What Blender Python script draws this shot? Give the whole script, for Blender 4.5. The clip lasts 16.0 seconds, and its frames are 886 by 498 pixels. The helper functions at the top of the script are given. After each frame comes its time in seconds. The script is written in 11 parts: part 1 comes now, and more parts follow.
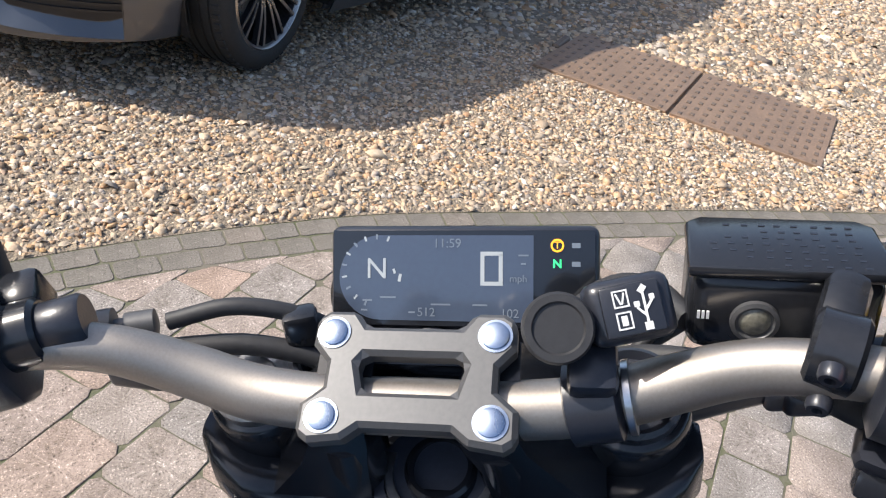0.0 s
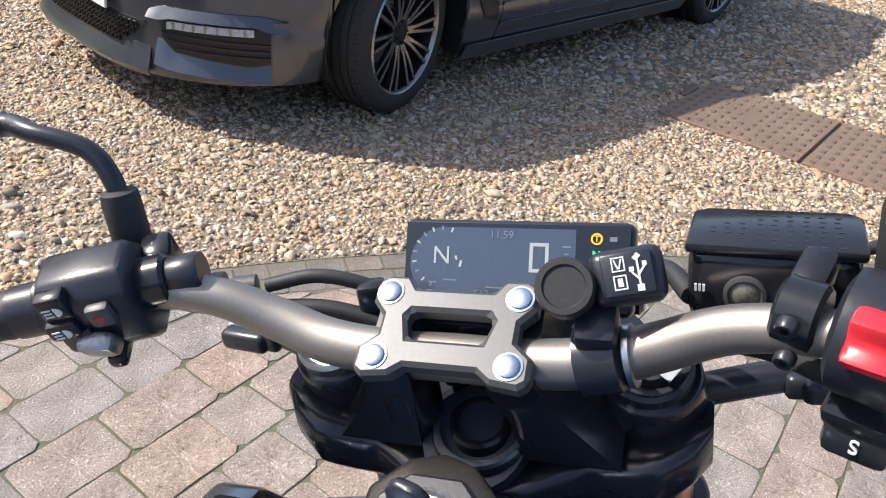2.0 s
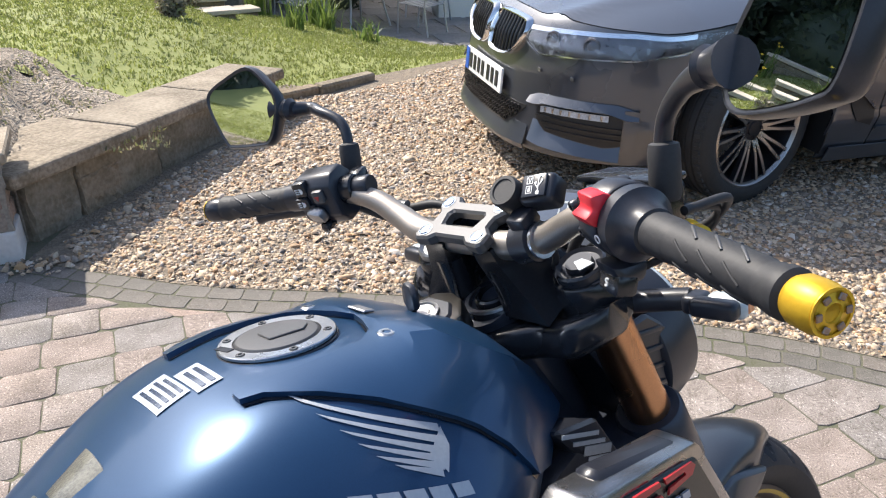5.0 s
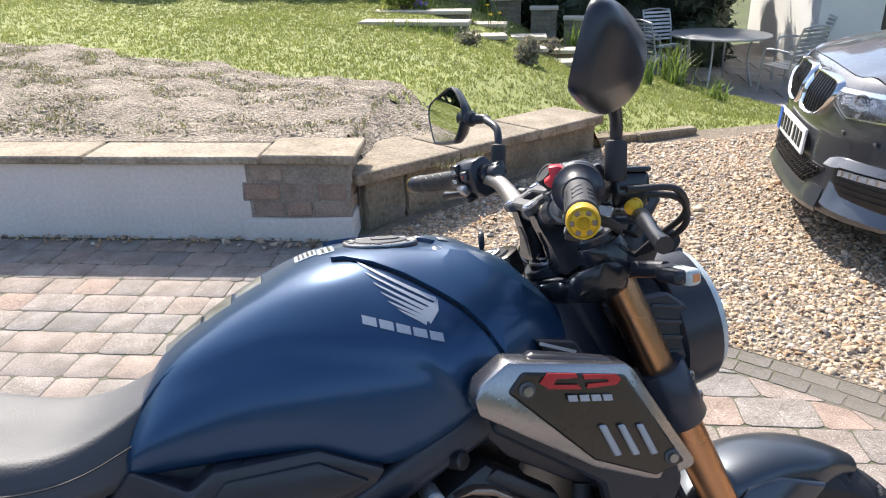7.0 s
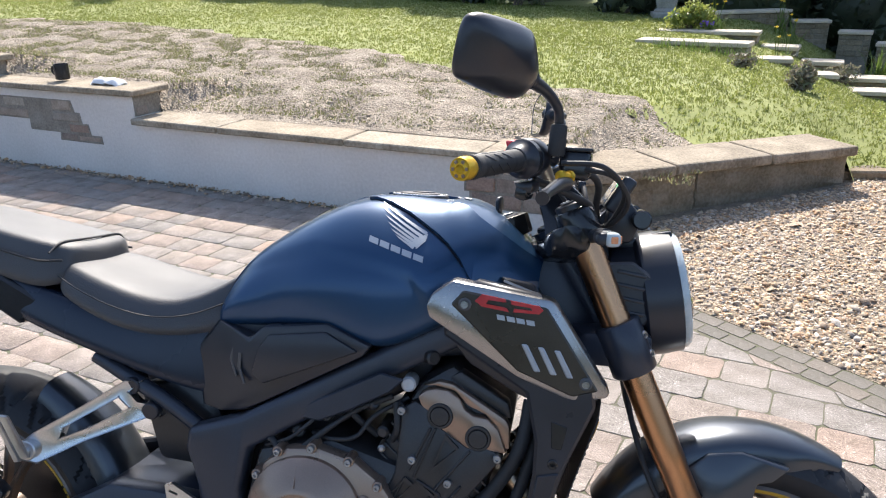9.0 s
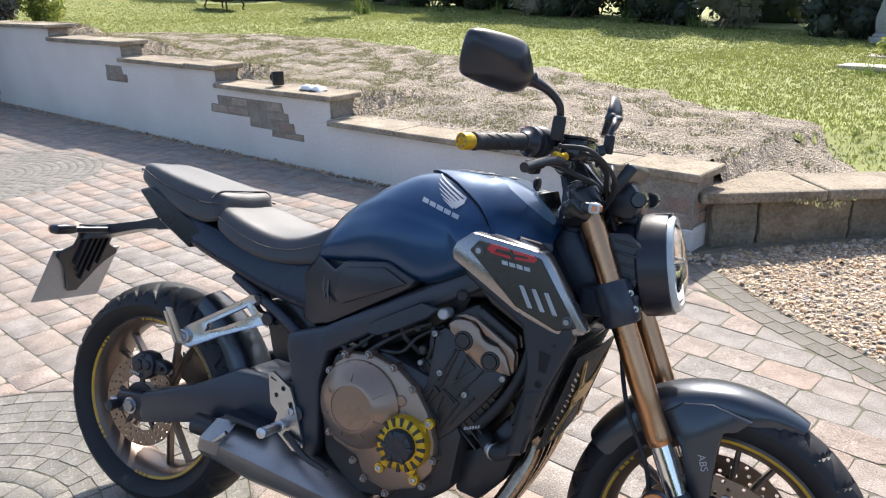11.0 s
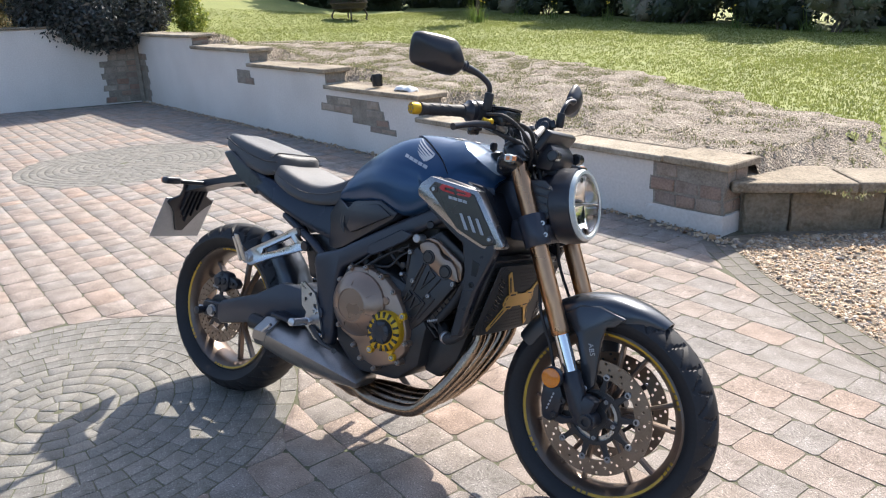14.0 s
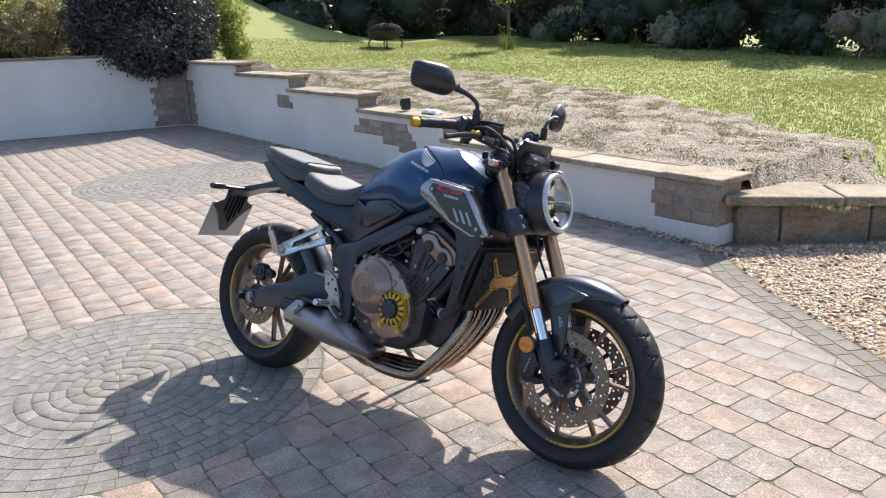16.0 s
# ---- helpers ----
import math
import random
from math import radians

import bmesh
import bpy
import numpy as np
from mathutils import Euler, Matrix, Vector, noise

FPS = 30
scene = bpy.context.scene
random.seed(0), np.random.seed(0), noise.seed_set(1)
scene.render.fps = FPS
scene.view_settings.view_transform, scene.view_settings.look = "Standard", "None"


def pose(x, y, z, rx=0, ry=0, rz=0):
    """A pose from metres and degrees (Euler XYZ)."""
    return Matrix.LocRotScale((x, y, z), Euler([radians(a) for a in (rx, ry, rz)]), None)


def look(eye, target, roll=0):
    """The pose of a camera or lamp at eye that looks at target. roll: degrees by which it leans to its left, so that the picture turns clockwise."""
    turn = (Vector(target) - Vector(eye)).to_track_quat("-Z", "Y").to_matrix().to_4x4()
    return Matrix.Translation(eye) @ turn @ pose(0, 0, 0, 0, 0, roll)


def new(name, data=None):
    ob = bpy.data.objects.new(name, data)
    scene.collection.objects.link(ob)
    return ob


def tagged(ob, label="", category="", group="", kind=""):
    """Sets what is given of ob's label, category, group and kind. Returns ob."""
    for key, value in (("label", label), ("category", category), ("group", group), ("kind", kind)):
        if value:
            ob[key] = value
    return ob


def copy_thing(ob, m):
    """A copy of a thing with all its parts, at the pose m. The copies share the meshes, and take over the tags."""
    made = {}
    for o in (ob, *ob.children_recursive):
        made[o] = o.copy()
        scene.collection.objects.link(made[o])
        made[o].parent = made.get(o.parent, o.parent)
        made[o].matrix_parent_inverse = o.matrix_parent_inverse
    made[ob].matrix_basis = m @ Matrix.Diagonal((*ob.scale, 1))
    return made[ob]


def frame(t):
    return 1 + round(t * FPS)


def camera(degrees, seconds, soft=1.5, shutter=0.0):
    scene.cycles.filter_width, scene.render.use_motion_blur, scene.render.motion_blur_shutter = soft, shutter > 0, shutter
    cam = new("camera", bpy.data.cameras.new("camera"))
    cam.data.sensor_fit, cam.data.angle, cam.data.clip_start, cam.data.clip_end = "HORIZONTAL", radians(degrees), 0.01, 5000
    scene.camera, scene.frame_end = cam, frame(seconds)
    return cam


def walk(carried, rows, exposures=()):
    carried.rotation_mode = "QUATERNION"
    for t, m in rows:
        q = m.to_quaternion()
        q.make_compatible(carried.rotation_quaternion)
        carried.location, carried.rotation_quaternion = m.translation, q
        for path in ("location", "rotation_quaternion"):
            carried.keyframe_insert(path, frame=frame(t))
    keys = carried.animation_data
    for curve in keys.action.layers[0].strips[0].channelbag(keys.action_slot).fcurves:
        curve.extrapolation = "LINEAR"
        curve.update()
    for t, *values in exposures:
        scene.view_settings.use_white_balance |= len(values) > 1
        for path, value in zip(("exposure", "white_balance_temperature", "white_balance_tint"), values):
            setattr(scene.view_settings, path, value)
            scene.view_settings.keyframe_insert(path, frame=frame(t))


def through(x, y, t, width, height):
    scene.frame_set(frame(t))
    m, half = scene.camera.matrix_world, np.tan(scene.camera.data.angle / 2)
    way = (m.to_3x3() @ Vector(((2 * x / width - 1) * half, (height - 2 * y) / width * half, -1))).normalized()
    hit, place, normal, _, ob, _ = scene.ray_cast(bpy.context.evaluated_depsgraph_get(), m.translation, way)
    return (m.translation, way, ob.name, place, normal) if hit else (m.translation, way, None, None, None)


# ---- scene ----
cam = camera(60.8, 16.0, soft=1.15)

PATH = [
    (0, (0.841, 0.286, 1.255), (2.491, 0.321, 0.126), 11.5),
    (0.5, (0.841, 0.283, 1.252), (2.493, 0.366, 0.128), 11.0),
    (1, (0.83, 0.279, 1.262), (2.482, 0.444, 0.147), 10.0),
    (1.5, (0.807, 0.253, 1.262), (2.458, 0.523, 0.166), 8.7),
    (2, (0.769, 0.226, 1.27), (2.413, 0.615, 0.2), 7.5),
    (2.5, (0.72, 0.197, 1.281), (2.352, 0.711, 0.245), 6.5),
    (3, (0.669, 0.161, 1.291), (2.27, 0.815, 0.286), 5.4),
    (3.5, (0.641, 0.097, 1.302), (2.182, 0.911, 0.321), 4.3),
    (4, (0.623, -0.006, 1.311), (2.073, 0.98, 0.349), 3.0),
    (4.2, (0.618, -0.044, 1.31), (2.025, 1.01, 0.357), 2.4),
    (6.3, (0.659, -0.474, 1.346), (1.401, 1.194, 0.53), -0.6),
    (6.5, (0.688, -0.521, 1.347), (1.347, 1.188, 0.542), -0.8),
    (7, (0.727, -0.646, 1.352), (1.18, 1.14, 0.574), -1.0),
    (7.5, (0.782, -0.789, 1.358), (1.038, 1.044, 0.6), -1.3),
    (8, (0.861, -0.874, 1.363), (0.931, 0.981, 0.619), -1.5),
    (8.5, (0.991, -0.928, 1.357), (0.883, 0.929, 0.622), -1.5),
    (9, (1.107, -0.986, 1.364), (0.829, 0.857, 0.639), -1.4),
    (9.5, (1.189, -1.056, 1.366), (0.761, 0.764, 0.656), -1.2),
    (10, (1.285, -1.152, 1.366), (0.727, 0.64, 0.675), -1.1),
    (10.2, (1.324, -1.185, 1.372), (0.717, 0.594, 0.69), -1.1),
    (12.3, (1.739, -1.405, 1.37), (0.803, 0.234, 0.709), -2.5),
    (12.5, (1.775, -1.448, 1.369), (0.825, 0.183, 0.708), -2.5),
    (13, (1.861, -1.525, 1.373), (0.875, 0.086, 0.715), -2.5),
    (13.5, (1.961, -1.576, 1.381), (0.938, 0.015, 0.731), -2.5),
    (14, (2.114, -1.628, 1.379), (1.053, -0.057, 0.744), -2.6),
    (14.5, (2.22, -1.688, 1.39), (1.128, -0.131, 0.771), -2.9),
    (15, (2.293, -1.787, 1.385), (1.179, -0.238, 0.786), -3.0),
    (15.5, (2.379, -1.884, 1.389), (1.248, -0.34, 0.808), -3.0),
    (16, (2.466, -1.924, 1.398), (1.317, -0.389, 0.83), -2.9),
]
walk(cam, [(t, look(eye, target, roll)) for t, eye, target, roll in PATH], [(0, 0.42), (4.2, 0.50), (6.3, 0.75), (10.2, 0.76), (12.3, 0.69), (16, 0.69)])

# ---- world, sun and exposure ----
world = bpy.data.worlds.new("sky")
scene.world = world
world.use_nodes = True
_wn = world.node_tree
_sky = _wn.nodes.new("ShaderNodeTexSky")
_sky.sky_type = "NISHITA"
_sky.sun_disc = False
SUN_TO = Vector((-0.10, 1.06, 1.0)).normalized()          # towards the sun
_sky.sun_elevation = math.asin(SUN_TO.z)
_sky.sun_rotation = math.atan2(SUN_TO.x, SUN_TO.y)
_sky.air_density, _sky.dust_density = 0.95, 1.9
_wn.links.new(_sky.outputs[0], _wn.nodes["Background"].inputs[0])
_wn.nodes["Background"].inputs[1].default_value = 0.178
_sd = bpy.data.lights.new("sun", "SUN")
_sd.energy, _sd.angle, _sd.color = 5.0, radians(0.55), (1.0, 0.935, 0.845)
_sun = new("sun", _sd)
_sun.matrix_world = look(SUN_TO * 30, (0, 0, 0))
scene.view_settings.exposure = 0.0


# ---- materials ----
def mat(name, a, b=None, rough=0.5, metal=0.0, coarse=3.0, fine=90.0, bump=0.15, coat=0.0, vary=0.0, source="Object",
        ramp=None, emit=0.0, spec=0.5, island=False, bump_d=0.004, rough_v=0.12):
    """Two scales of noise between the colours a and b; vary: brightness differs from piece to piece."""
    m = bpy.data.materials.new(name)
    m.use_nodes = True
    nt = m.node_tree
    bs = nt.nodes["Principled BSDF"]
    b = b or tuple(v * 0.75 for v in a)
    tc = nt.nodes.new("ShaderNodeTexCoord")
    out = tc.outputs[source]
    n1 = nt.nodes.new("ShaderNodeTexNoise")
    n1.inputs["Scale"].default_value, n1.inputs["Detail"].default_value = coarse, 4
    n2 = nt.nodes.new("ShaderNodeTexNoise")
    n2.inputs["Scale"].default_value, n2.inputs["Detail"].default_value = fine, 3
    nt.links.new(out, n1.inputs["Vector"])
    nt.links.new(out, n2.inputs["Vector"])
    mixf = nt.nodes.new("ShaderNodeMath")
    mixf.operation = "MULTIPLY_ADD"
    mixf.inputs[1].default_value = 0.55
    nt.links.new(n1.outputs["Fac"], mixf.inputs[0])
    half = nt.nodes.new("ShaderNodeMath")
    half.operation = "MULTIPLY"
    half.inputs[1].default_value = 0.45
    nt.links.new(n2.outputs["Fac"], half.inputs[0])
    nt.links.new(half.outputs[0], mixf.inputs[2])
    cr = nt.nodes.new("ShaderNodeValToRGB")
    cr.color_ramp.elements[0].position, cr.color_ramp.elements[1].position = 0.36, 0.64
    cr.color_ramp.elements[0].color, cr.color_ramp.elements[1].color = (*b, 1), (*a, 1)
    nt.links.new(mixf.outputs[0], cr.inputs[0])
    col = cr.outputs[0]
    if ramp:
        pick = nt.nodes.new("ShaderNodeNewGeometry" if island else "ShaderNodeObjectInfo")
        rr = nt.nodes.new("ShaderNodeValToRGB")
        rr.color_ramp.interpolation = "LINEAR"
        while len(rr.color_ramp.elements) < len(ramp):
            rr.color_ramp.elements.new(0.5)
        for k, (e, c) in enumerate(zip(rr.color_ramp.elements, ramp)):
            e.position, e.color = k / (len(ramp) - 1), (*c, 1)
        nt.links.new(pick.outputs["Random Per Island" if island else "Random"], rr.inputs[0])
        mx = nt.nodes.new("ShaderNodeMix")
        mx.data_type, mx.blend_type = "RGBA", "MULTIPLY"
        mx.inputs[0].default_value = 1.0
        nt.links.new(rr.outputs[0], mx.inputs[6])
        nt.links.new(col, mx.inputs[7])
        col = mx.outputs[2]
    nt.links.new(col, bs.inputs["Base Color"])
    if rough_v:
        rm = nt.nodes.new("ShaderNodeMapRange")
        rm.inputs[3].default_value, rm.inputs[4].default_value = max(rough - rough_v, 0.02), min(rough + rough_v, 1)
        nt.links.new(n1.outputs["Fac"], rm.inputs[0])
        nt.links.new(rm.outputs[0], bs.inputs["Roughness"])
    else:
        bs.inputs["Roughness"].default_value = rough
    bs.inputs["Metallic"].default_value = metal
    bs.inputs["Specular IOR Level"].default_value = spec
    bs.inputs["Coat Weight"].default_value = coat
    bs.inputs["Coat Roughness"].default_value = 0.06
    if bump:
        bp = nt.nodes.new("ShaderNodeBump")
        bp.inputs["Strength"].default_value, bp.inputs["Distance"].default_value = bump, bump_d
        nt.links.new(n2.outputs["Fac"], bp.inputs["Height"])
        nt.links.new(bp.outputs[0], bs.inputs["Normal"])
    if emit:
        nt.links.new(col, bs.inputs["Emission Color"])
        bs.inputs["Emission Strength"].default_value = emit
    return m


def leafy(name, ramp, rough=0.5, through=0.45):
    """A leaf that lets some light through; its colour differs from blade to blade."""
    m = mat(name, (1, 1, 1), (0.72, 0.74, 0.7), rough, coarse=0.8, fine=35, bump=0, island=True, ramp=ramp)
    nt = m.node_tree
    bs = nt.nodes["Principled BSDF"]
    tr = nt.nodes.new("ShaderNodeBsdfTranslucent")
    nt.links.new(bs.inputs["Base Color"].links[0].from_socket, tr.inputs["Color"])
    mx = nt.nodes.new("ShaderNodeMixShader")
    mx.inputs[0].default_value = through
    nt.links.new(bs.outputs[0], mx.inputs[1])
    nt.links.new(tr.outputs[0], mx.inputs[2])
    nt.links.new(mx.outputs[0], nt.nodes["Material Output"].inputs["Surface"])
    return m


def glass(name, tint=(1, 1, 1), rough=0.02):
    m = bpy.data.materials.new(name)
    m.use_nodes = True
    bs = m.node_tree.nodes["Principled BSDF"]
    bs.inputs["Base Color"].default_value = (*tint, 1)
    bs.inputs["Transmission Weight"].default_value = 1.0
    bs.inputs["Roughness"].default_value = rough
    bs.inputs["IOR"].default_value = 1.3
    return m


def speckled(m, scale, dark=0.5, light=1.7, lo=0.40, hi=0.62):
    """Adds fine grit to a material: dark and pale specks over its colour."""
    nt = m.node_tree
    bs = nt.nodes["Principled BSDF"]
    src = bs.inputs["Base Color"].links[0].from_socket
    tc = nt.nodes.new("ShaderNodeTexCoord")
    n = nt.nodes.new("ShaderNodeTexNoise")
    n.inputs["Scale"].default_value, n.inputs["Detail"].default_value, n.inputs["Roughness"].default_value = scale, 2, 0.7
    nt.links.new(tc.outputs["Object"], n.inputs["Vector"])
    cr = nt.nodes.new("ShaderNodeValToRGB")
    for _ in range(2):
        cr.color_ramp.elements.new(0.5)
    for e, (p, v) in zip(cr.color_ramp.elements, ((lo - 0.05, dark), (lo, 0.95), (hi, 1.0), (hi + 0.05, light))):
        e.position, e.color = p, (v / 2, v / 2, v / 2, 1)
    nt.links.new(n.outputs["Fac"], cr.inputs[0])
    mx = nt.nodes.new("ShaderNodeMix")
    mx.data_type, mx.blend_type = "RGBA", "MULTIPLY"
    mx.inputs[0].default_value = 1.0
    nt.links.new(cr.outputs[0], mx.inputs[6])
    nt.links.new(src, mx.inputs[7])
    two = nt.nodes.new("ShaderNodeMix")
    two.data_type, two.blend_type = "RGBA", "ADD"
    two.inputs[0].default_value = 1.0
    nt.links.new(mx.outputs[2], two.inputs[6])
    nt.links.new(mx.outputs[2], two.inputs[7])
    nt.links.new(two.outputs[2], bs.inputs["Base Color"])


W = (1.0, 1.0, 1.0)
M = {}
PAVER_TONES = [(0.312, 0.281, 0.257), (0.350, 0.315, 0.287), (0.395, 0.315, 0.269), (0.331, 0.301, 0.276), (0.434, 0.321, 0.257),
               (0.357, 0.311, 0.276), (0.295, 0.272, 0.254), (0.385, 0.331, 0.291), (0.377, 0.302, 0.257), (0.320, 0.296, 0.275)]
M["paver"] = mat("paver", (1, 1, 1), (0.50, 0.48, 0.45), 0.85, coarse=9, fine=190, bump=0.8, bump_d=0.003, ramp=PAVER_TONES)
M["paver_joined"] = mat("paver_joined", (1, 1, 1), (0.50, 0.48, 0.45), 0.85, coarse=9, fine=190, bump=0.8, bump_d=0.003, island=True, ramp=PAVER_TONES)
SETT_TONES = [(0.215, 0.206, 0.188), (0.255, 0.242, 0.218), (0.232, 0.222, 0.202), (0.285, 0.266, 0.238)]
M["sett"] = mat("sett", (1, 1, 1), (0.62, 0.60, 0.56), 0.85, coarse=10, fine=170, bump=0.5, bump_d=0.003, island=True, ramp=SETT_TONES)
M["sett_piece"] = mat("sett_piece", (1, 1, 1), (0.62, 0.60, 0.56), 0.85, coarse=10, fine=170, bump=0.5, bump_d=0.003, ramp=SETT_TONES)
for _m in ("paver", "paver_joined", "sett", "sett_piece"):
    speckled(M[_m], 210, 0.45, 2.1, 0.40, 0.62)
M["kerb"] = mat("kerb", (1, 1, 1), (0.62, 0.62, 0.58), 0.85, coarse=8, fine=150, bump=0.5, bump_d=0.003,
                ramp=[(0.170, 0.155, 0.136), (0.208, 0.185, 0.160), (0.186, 0.168, 0.147), (0.236, 0.200, 0.170)])
speckled(M["kerb"], 230)
M["joint"] = mat("joint", (0.150, 0.132, 0.105), (0.085, 0.095, 0.042), 0.95, coarse=3.5, fine=120, bump=0.6)
M["pebble"] = mat("pebble", (1, 1, 1), (0.7, 0.68, 0.64), 0.7, coarse=60, fine=300, bump=0.2, island=True,
                  ramp=[(0.549, 0.386, 0.249), (0.692, 0.566, 0.418), (0.264, 0.183, 0.125), (0.580, 0.367, 0.184), (0.793, 0.713, 0.617), (0.173, 0.139, 0.119), (0.641, 0.476, 0.319), (0.366, 0.317, 0.269), (0.692, 0.515, 0.339), (0.489, 0.282, 0.150), (0.599, 0.525, 0.458)])
M["gravel_bed"] = mat("gravel_bed", (0.30, 0.24, 0.17), (0.16, 0.13, 0.1), 0.95, coarse=18, fine=70, bump=0.9, bump_d=0.02)
M["render_wall"] = mat("render_wall", (0.77, 0.725, 0.68), (0.63, 0.59, 0.545), 0.9, coarse=1.3, fine=55, bump=0.35, bump_d=0.006)
M["brick"] = mat("brick", (1, 1, 1), (0.6, 0.58, 0.55), 0.9, coarse=12, fine=90, bump=0.6, bump_d=0.006,
                 ramp=[(0.37, 0.29, 0.235), (0.46, 0.385, 0.315), (0.37, 0.235, 0.18), (0.33, 0.285, 0.245), (0.50, 0.43, 0.355), (0.41, 0.29, 0.225), (0.31, 0.25, 0.21)])
M["mortar"] = mat("mortar", (0.34, 0.30, 0.25), (0.19, 0.165, 0.135), 0.95, coarse=10, fine=80, bump=0.7)
M["coping"] = mat("coping", (1, 1, 1), (0.42, 0.40, 0.36), 0.88, coarse=5, fine=60, bump=0.7, bump_d=0.008,
                  ramp=[(0.40, 0.33, 0.245), (0.46, 0.395, 0.305), (0.35, 0.295, 0.225), (0.43, 0.355, 0.26)])
M["stone_block"] = mat("stone_block", (1, 1, 1), (0.5, 0.48, 0.42), 0.9, coarse=6, fine=50, bump=0.7, bump_d=0.01,
                       ramp=[(0.30, 0.24, 0.165), (0.35, 0.295, 0.22), (0.26, 0.225, 0.17), (0.33, 0.255, 0.175)])
M["lawn"] = mat("lawn", (0.265, 0.285, 0.085), (0.200, 0.222, 0.065), 0.9, coarse=1.6, fine=38, bump=0.2, bump_d=0.02)
M["grass"] = leafy("grass", [(0.225, 0.265, 0.066), (0.255, 0.290, 0.074), (0.290, 0.312, 0.090), (0.235, 0.275, 0.066), (0.35, 0.338, 0.15)], 0.55, 0.52)
M["dry_grass"] = leafy("dry_grass", [(0.24, 0.25, 0.09), (0.34, 0.32, 0.17), (0.27, 0.28, 0.10), (0.44, 0.39, 0.26), (0.22, 0.20, 0.11)], 0.7, 0.35)
M["soil"] = mat("soil", (0.50, 0.42, 0.33), (0.20, 0.16, 0.12), 0.95, coarse=5.5, fine=55, bump=1.0, bump_d=0.05)
speckled(M["soil"], 60, 0.42, 1.6)
M["clod"] = mat("clod", (1, 1, 1), (0.6, 0.57, 0.52), 0.95, coarse=20, fine=90, bump=0.8, island=True,
                ramp=[(0.46, 0.39, 0.31), (0.40, 0.325, 0.25), (0.54, 0.46, 0.37), (0.44, 0.365, 0.29), (0.36, 0.29, 0.22)])
M["earth"] = mat("earth", (0.10, 0.12, 0.04), (0.06, 0.07, 0.03), 0.95, coarse=0.4, fine=12, bump=0.5)
M["hedge_leaf"] = leafy("hedge_leaf", [(0.046, 0.062, 0.040), (0.072, 0.094, 0.052), (0.054, 0.070, 0.050), (0.092, 0.114, 0.062)], 0.45, 0.35)
M["dark_leaf"] = leafy("dark_leaf", [(0.050, 0.066, 0.050), (0.080, 0.094, 0.070), (0.095, 0.092, 0.080), (0.066, 0.078, 0.060)], 0.30, 0.28)
M["copper_leaf"] = leafy("copper_leaf", [(0.20, 0.19, 0.10), (0.29, 0.21, 0.12), (0.23, 0.23, 0.11), (0.34, 0.26, 0.15)], 0.5, 0.45)
M["lime_leaf"] = leafy("lime_leaf", [(0.20, 0.27, 0.06), (0.32, 0.37, 0.10), (0.44, 0.44, 0.12), (0.24, 0.31, 0.07)], 0.45, 0.55)
M["grey_leaf"] = leafy("grey_leaf", [(0.26, 0.25, 0.18), (0.34, 0.28, 0.21), (0.22, 0.25, 0.15)], 0.7, 0.3)
M["petal"] = mat("petal", (0.85, 0.62, 0.03), (0.8, 0.5, 0.02), 0.5, bump=0)
M["petal_blue"] = mat("petal_blue", (0.15, 0.10, 0.55), (0.2, 0.1, 0.4), 0.5, bump=0)
M["bark"] = mat("bark", (0.16, 0.12, 0.08), (0.07, 0.055, 0.04), 0.95, coarse=8, fine=40, bump=0.8, bump_d=0.01)
M["iron"] = mat("iron", (0.32, 0.215, 0.145), (0.23, 0.155, 0.105), 0.55, metal=0.35, coarse=4, fine=60, bump=0.4)
M["iron_dark"] = mat("iron_dark", (0.22, 0.155, 0.11), (0.16, 0.115, 0.085), 0.5, metal=0.4, coarse=6, fine=60, bump=0.3)
M["rust"] = mat("rust", (0.10, 0.075, 0.06), (0.05, 0.04, 0.035), 0.7, metal=0.4, coarse=6, fine=50, bump=0.5)


# ---- small mesh helpers ----
def thing(name, label, category, m=None, group="", kind=""):
    ob = new(name)
    ob.empty_display_size = 0.1
    if m is not None:
        ob.matrix_basis = m
    return tagged(ob, label, category, group, kind)


def part(name, bm, material, parent=None, label="", smooth=None, kind=""):
    """Links a bmesh as one mesh object under parent; smooth: shade smooth below that angle in degrees."""
    me = bpy.data.meshes.new(name)
    bmesh.ops.recalc_face_normals(bm, faces=bm.faces)
    if smooth:
        lim = radians(smooth)
        for f in bm.faces:
            f.smooth = True
        for e in bm.edges:
            if len(e.link_faces) != 2 or e.calc_face_angle(0) > lim:
                e.smooth = False
    bm.to_mesh(me)
    bm.free()
    for one in material if isinstance(material, (list, tuple)) else [material]:
        me.materials.append(M[one])
    ob = new(name, me)
    ob.parent = parent
    return tagged(ob, label, kind=kind)


def raw(name, verts, faces, material, parent=None, label="", kind="", smooth=False):
    """A mesh from numpy arrays: verts (n, 3), faces (m, 3 or 4)."""
    verts, faces = np.asarray(verts, np.float32), np.asarray(faces, np.int32)
    me = bpy.data.meshes.new(name)
    me.vertices.add(len(verts))
    me.vertices.foreach_set("co", verts.ravel())
    k = faces.shape[1]
    me.loops.add(faces.size)
    me.loops.foreach_set("vertex_index", faces.ravel())
    me.polygons.add(len(faces))
    me.polygons.foreach_set("loop_start", np.arange(0, faces.size, k, dtype=np.int32))
    if smooth:
        me.polygons.foreach_set("use_smooth", np.ones(len(faces), bool))
    me.update(calc_edges=True)
    me.materials.append(M[material])
    ob = new(name, me)
    ob.parent = parent
    return tagged(ob, label, kind=kind)


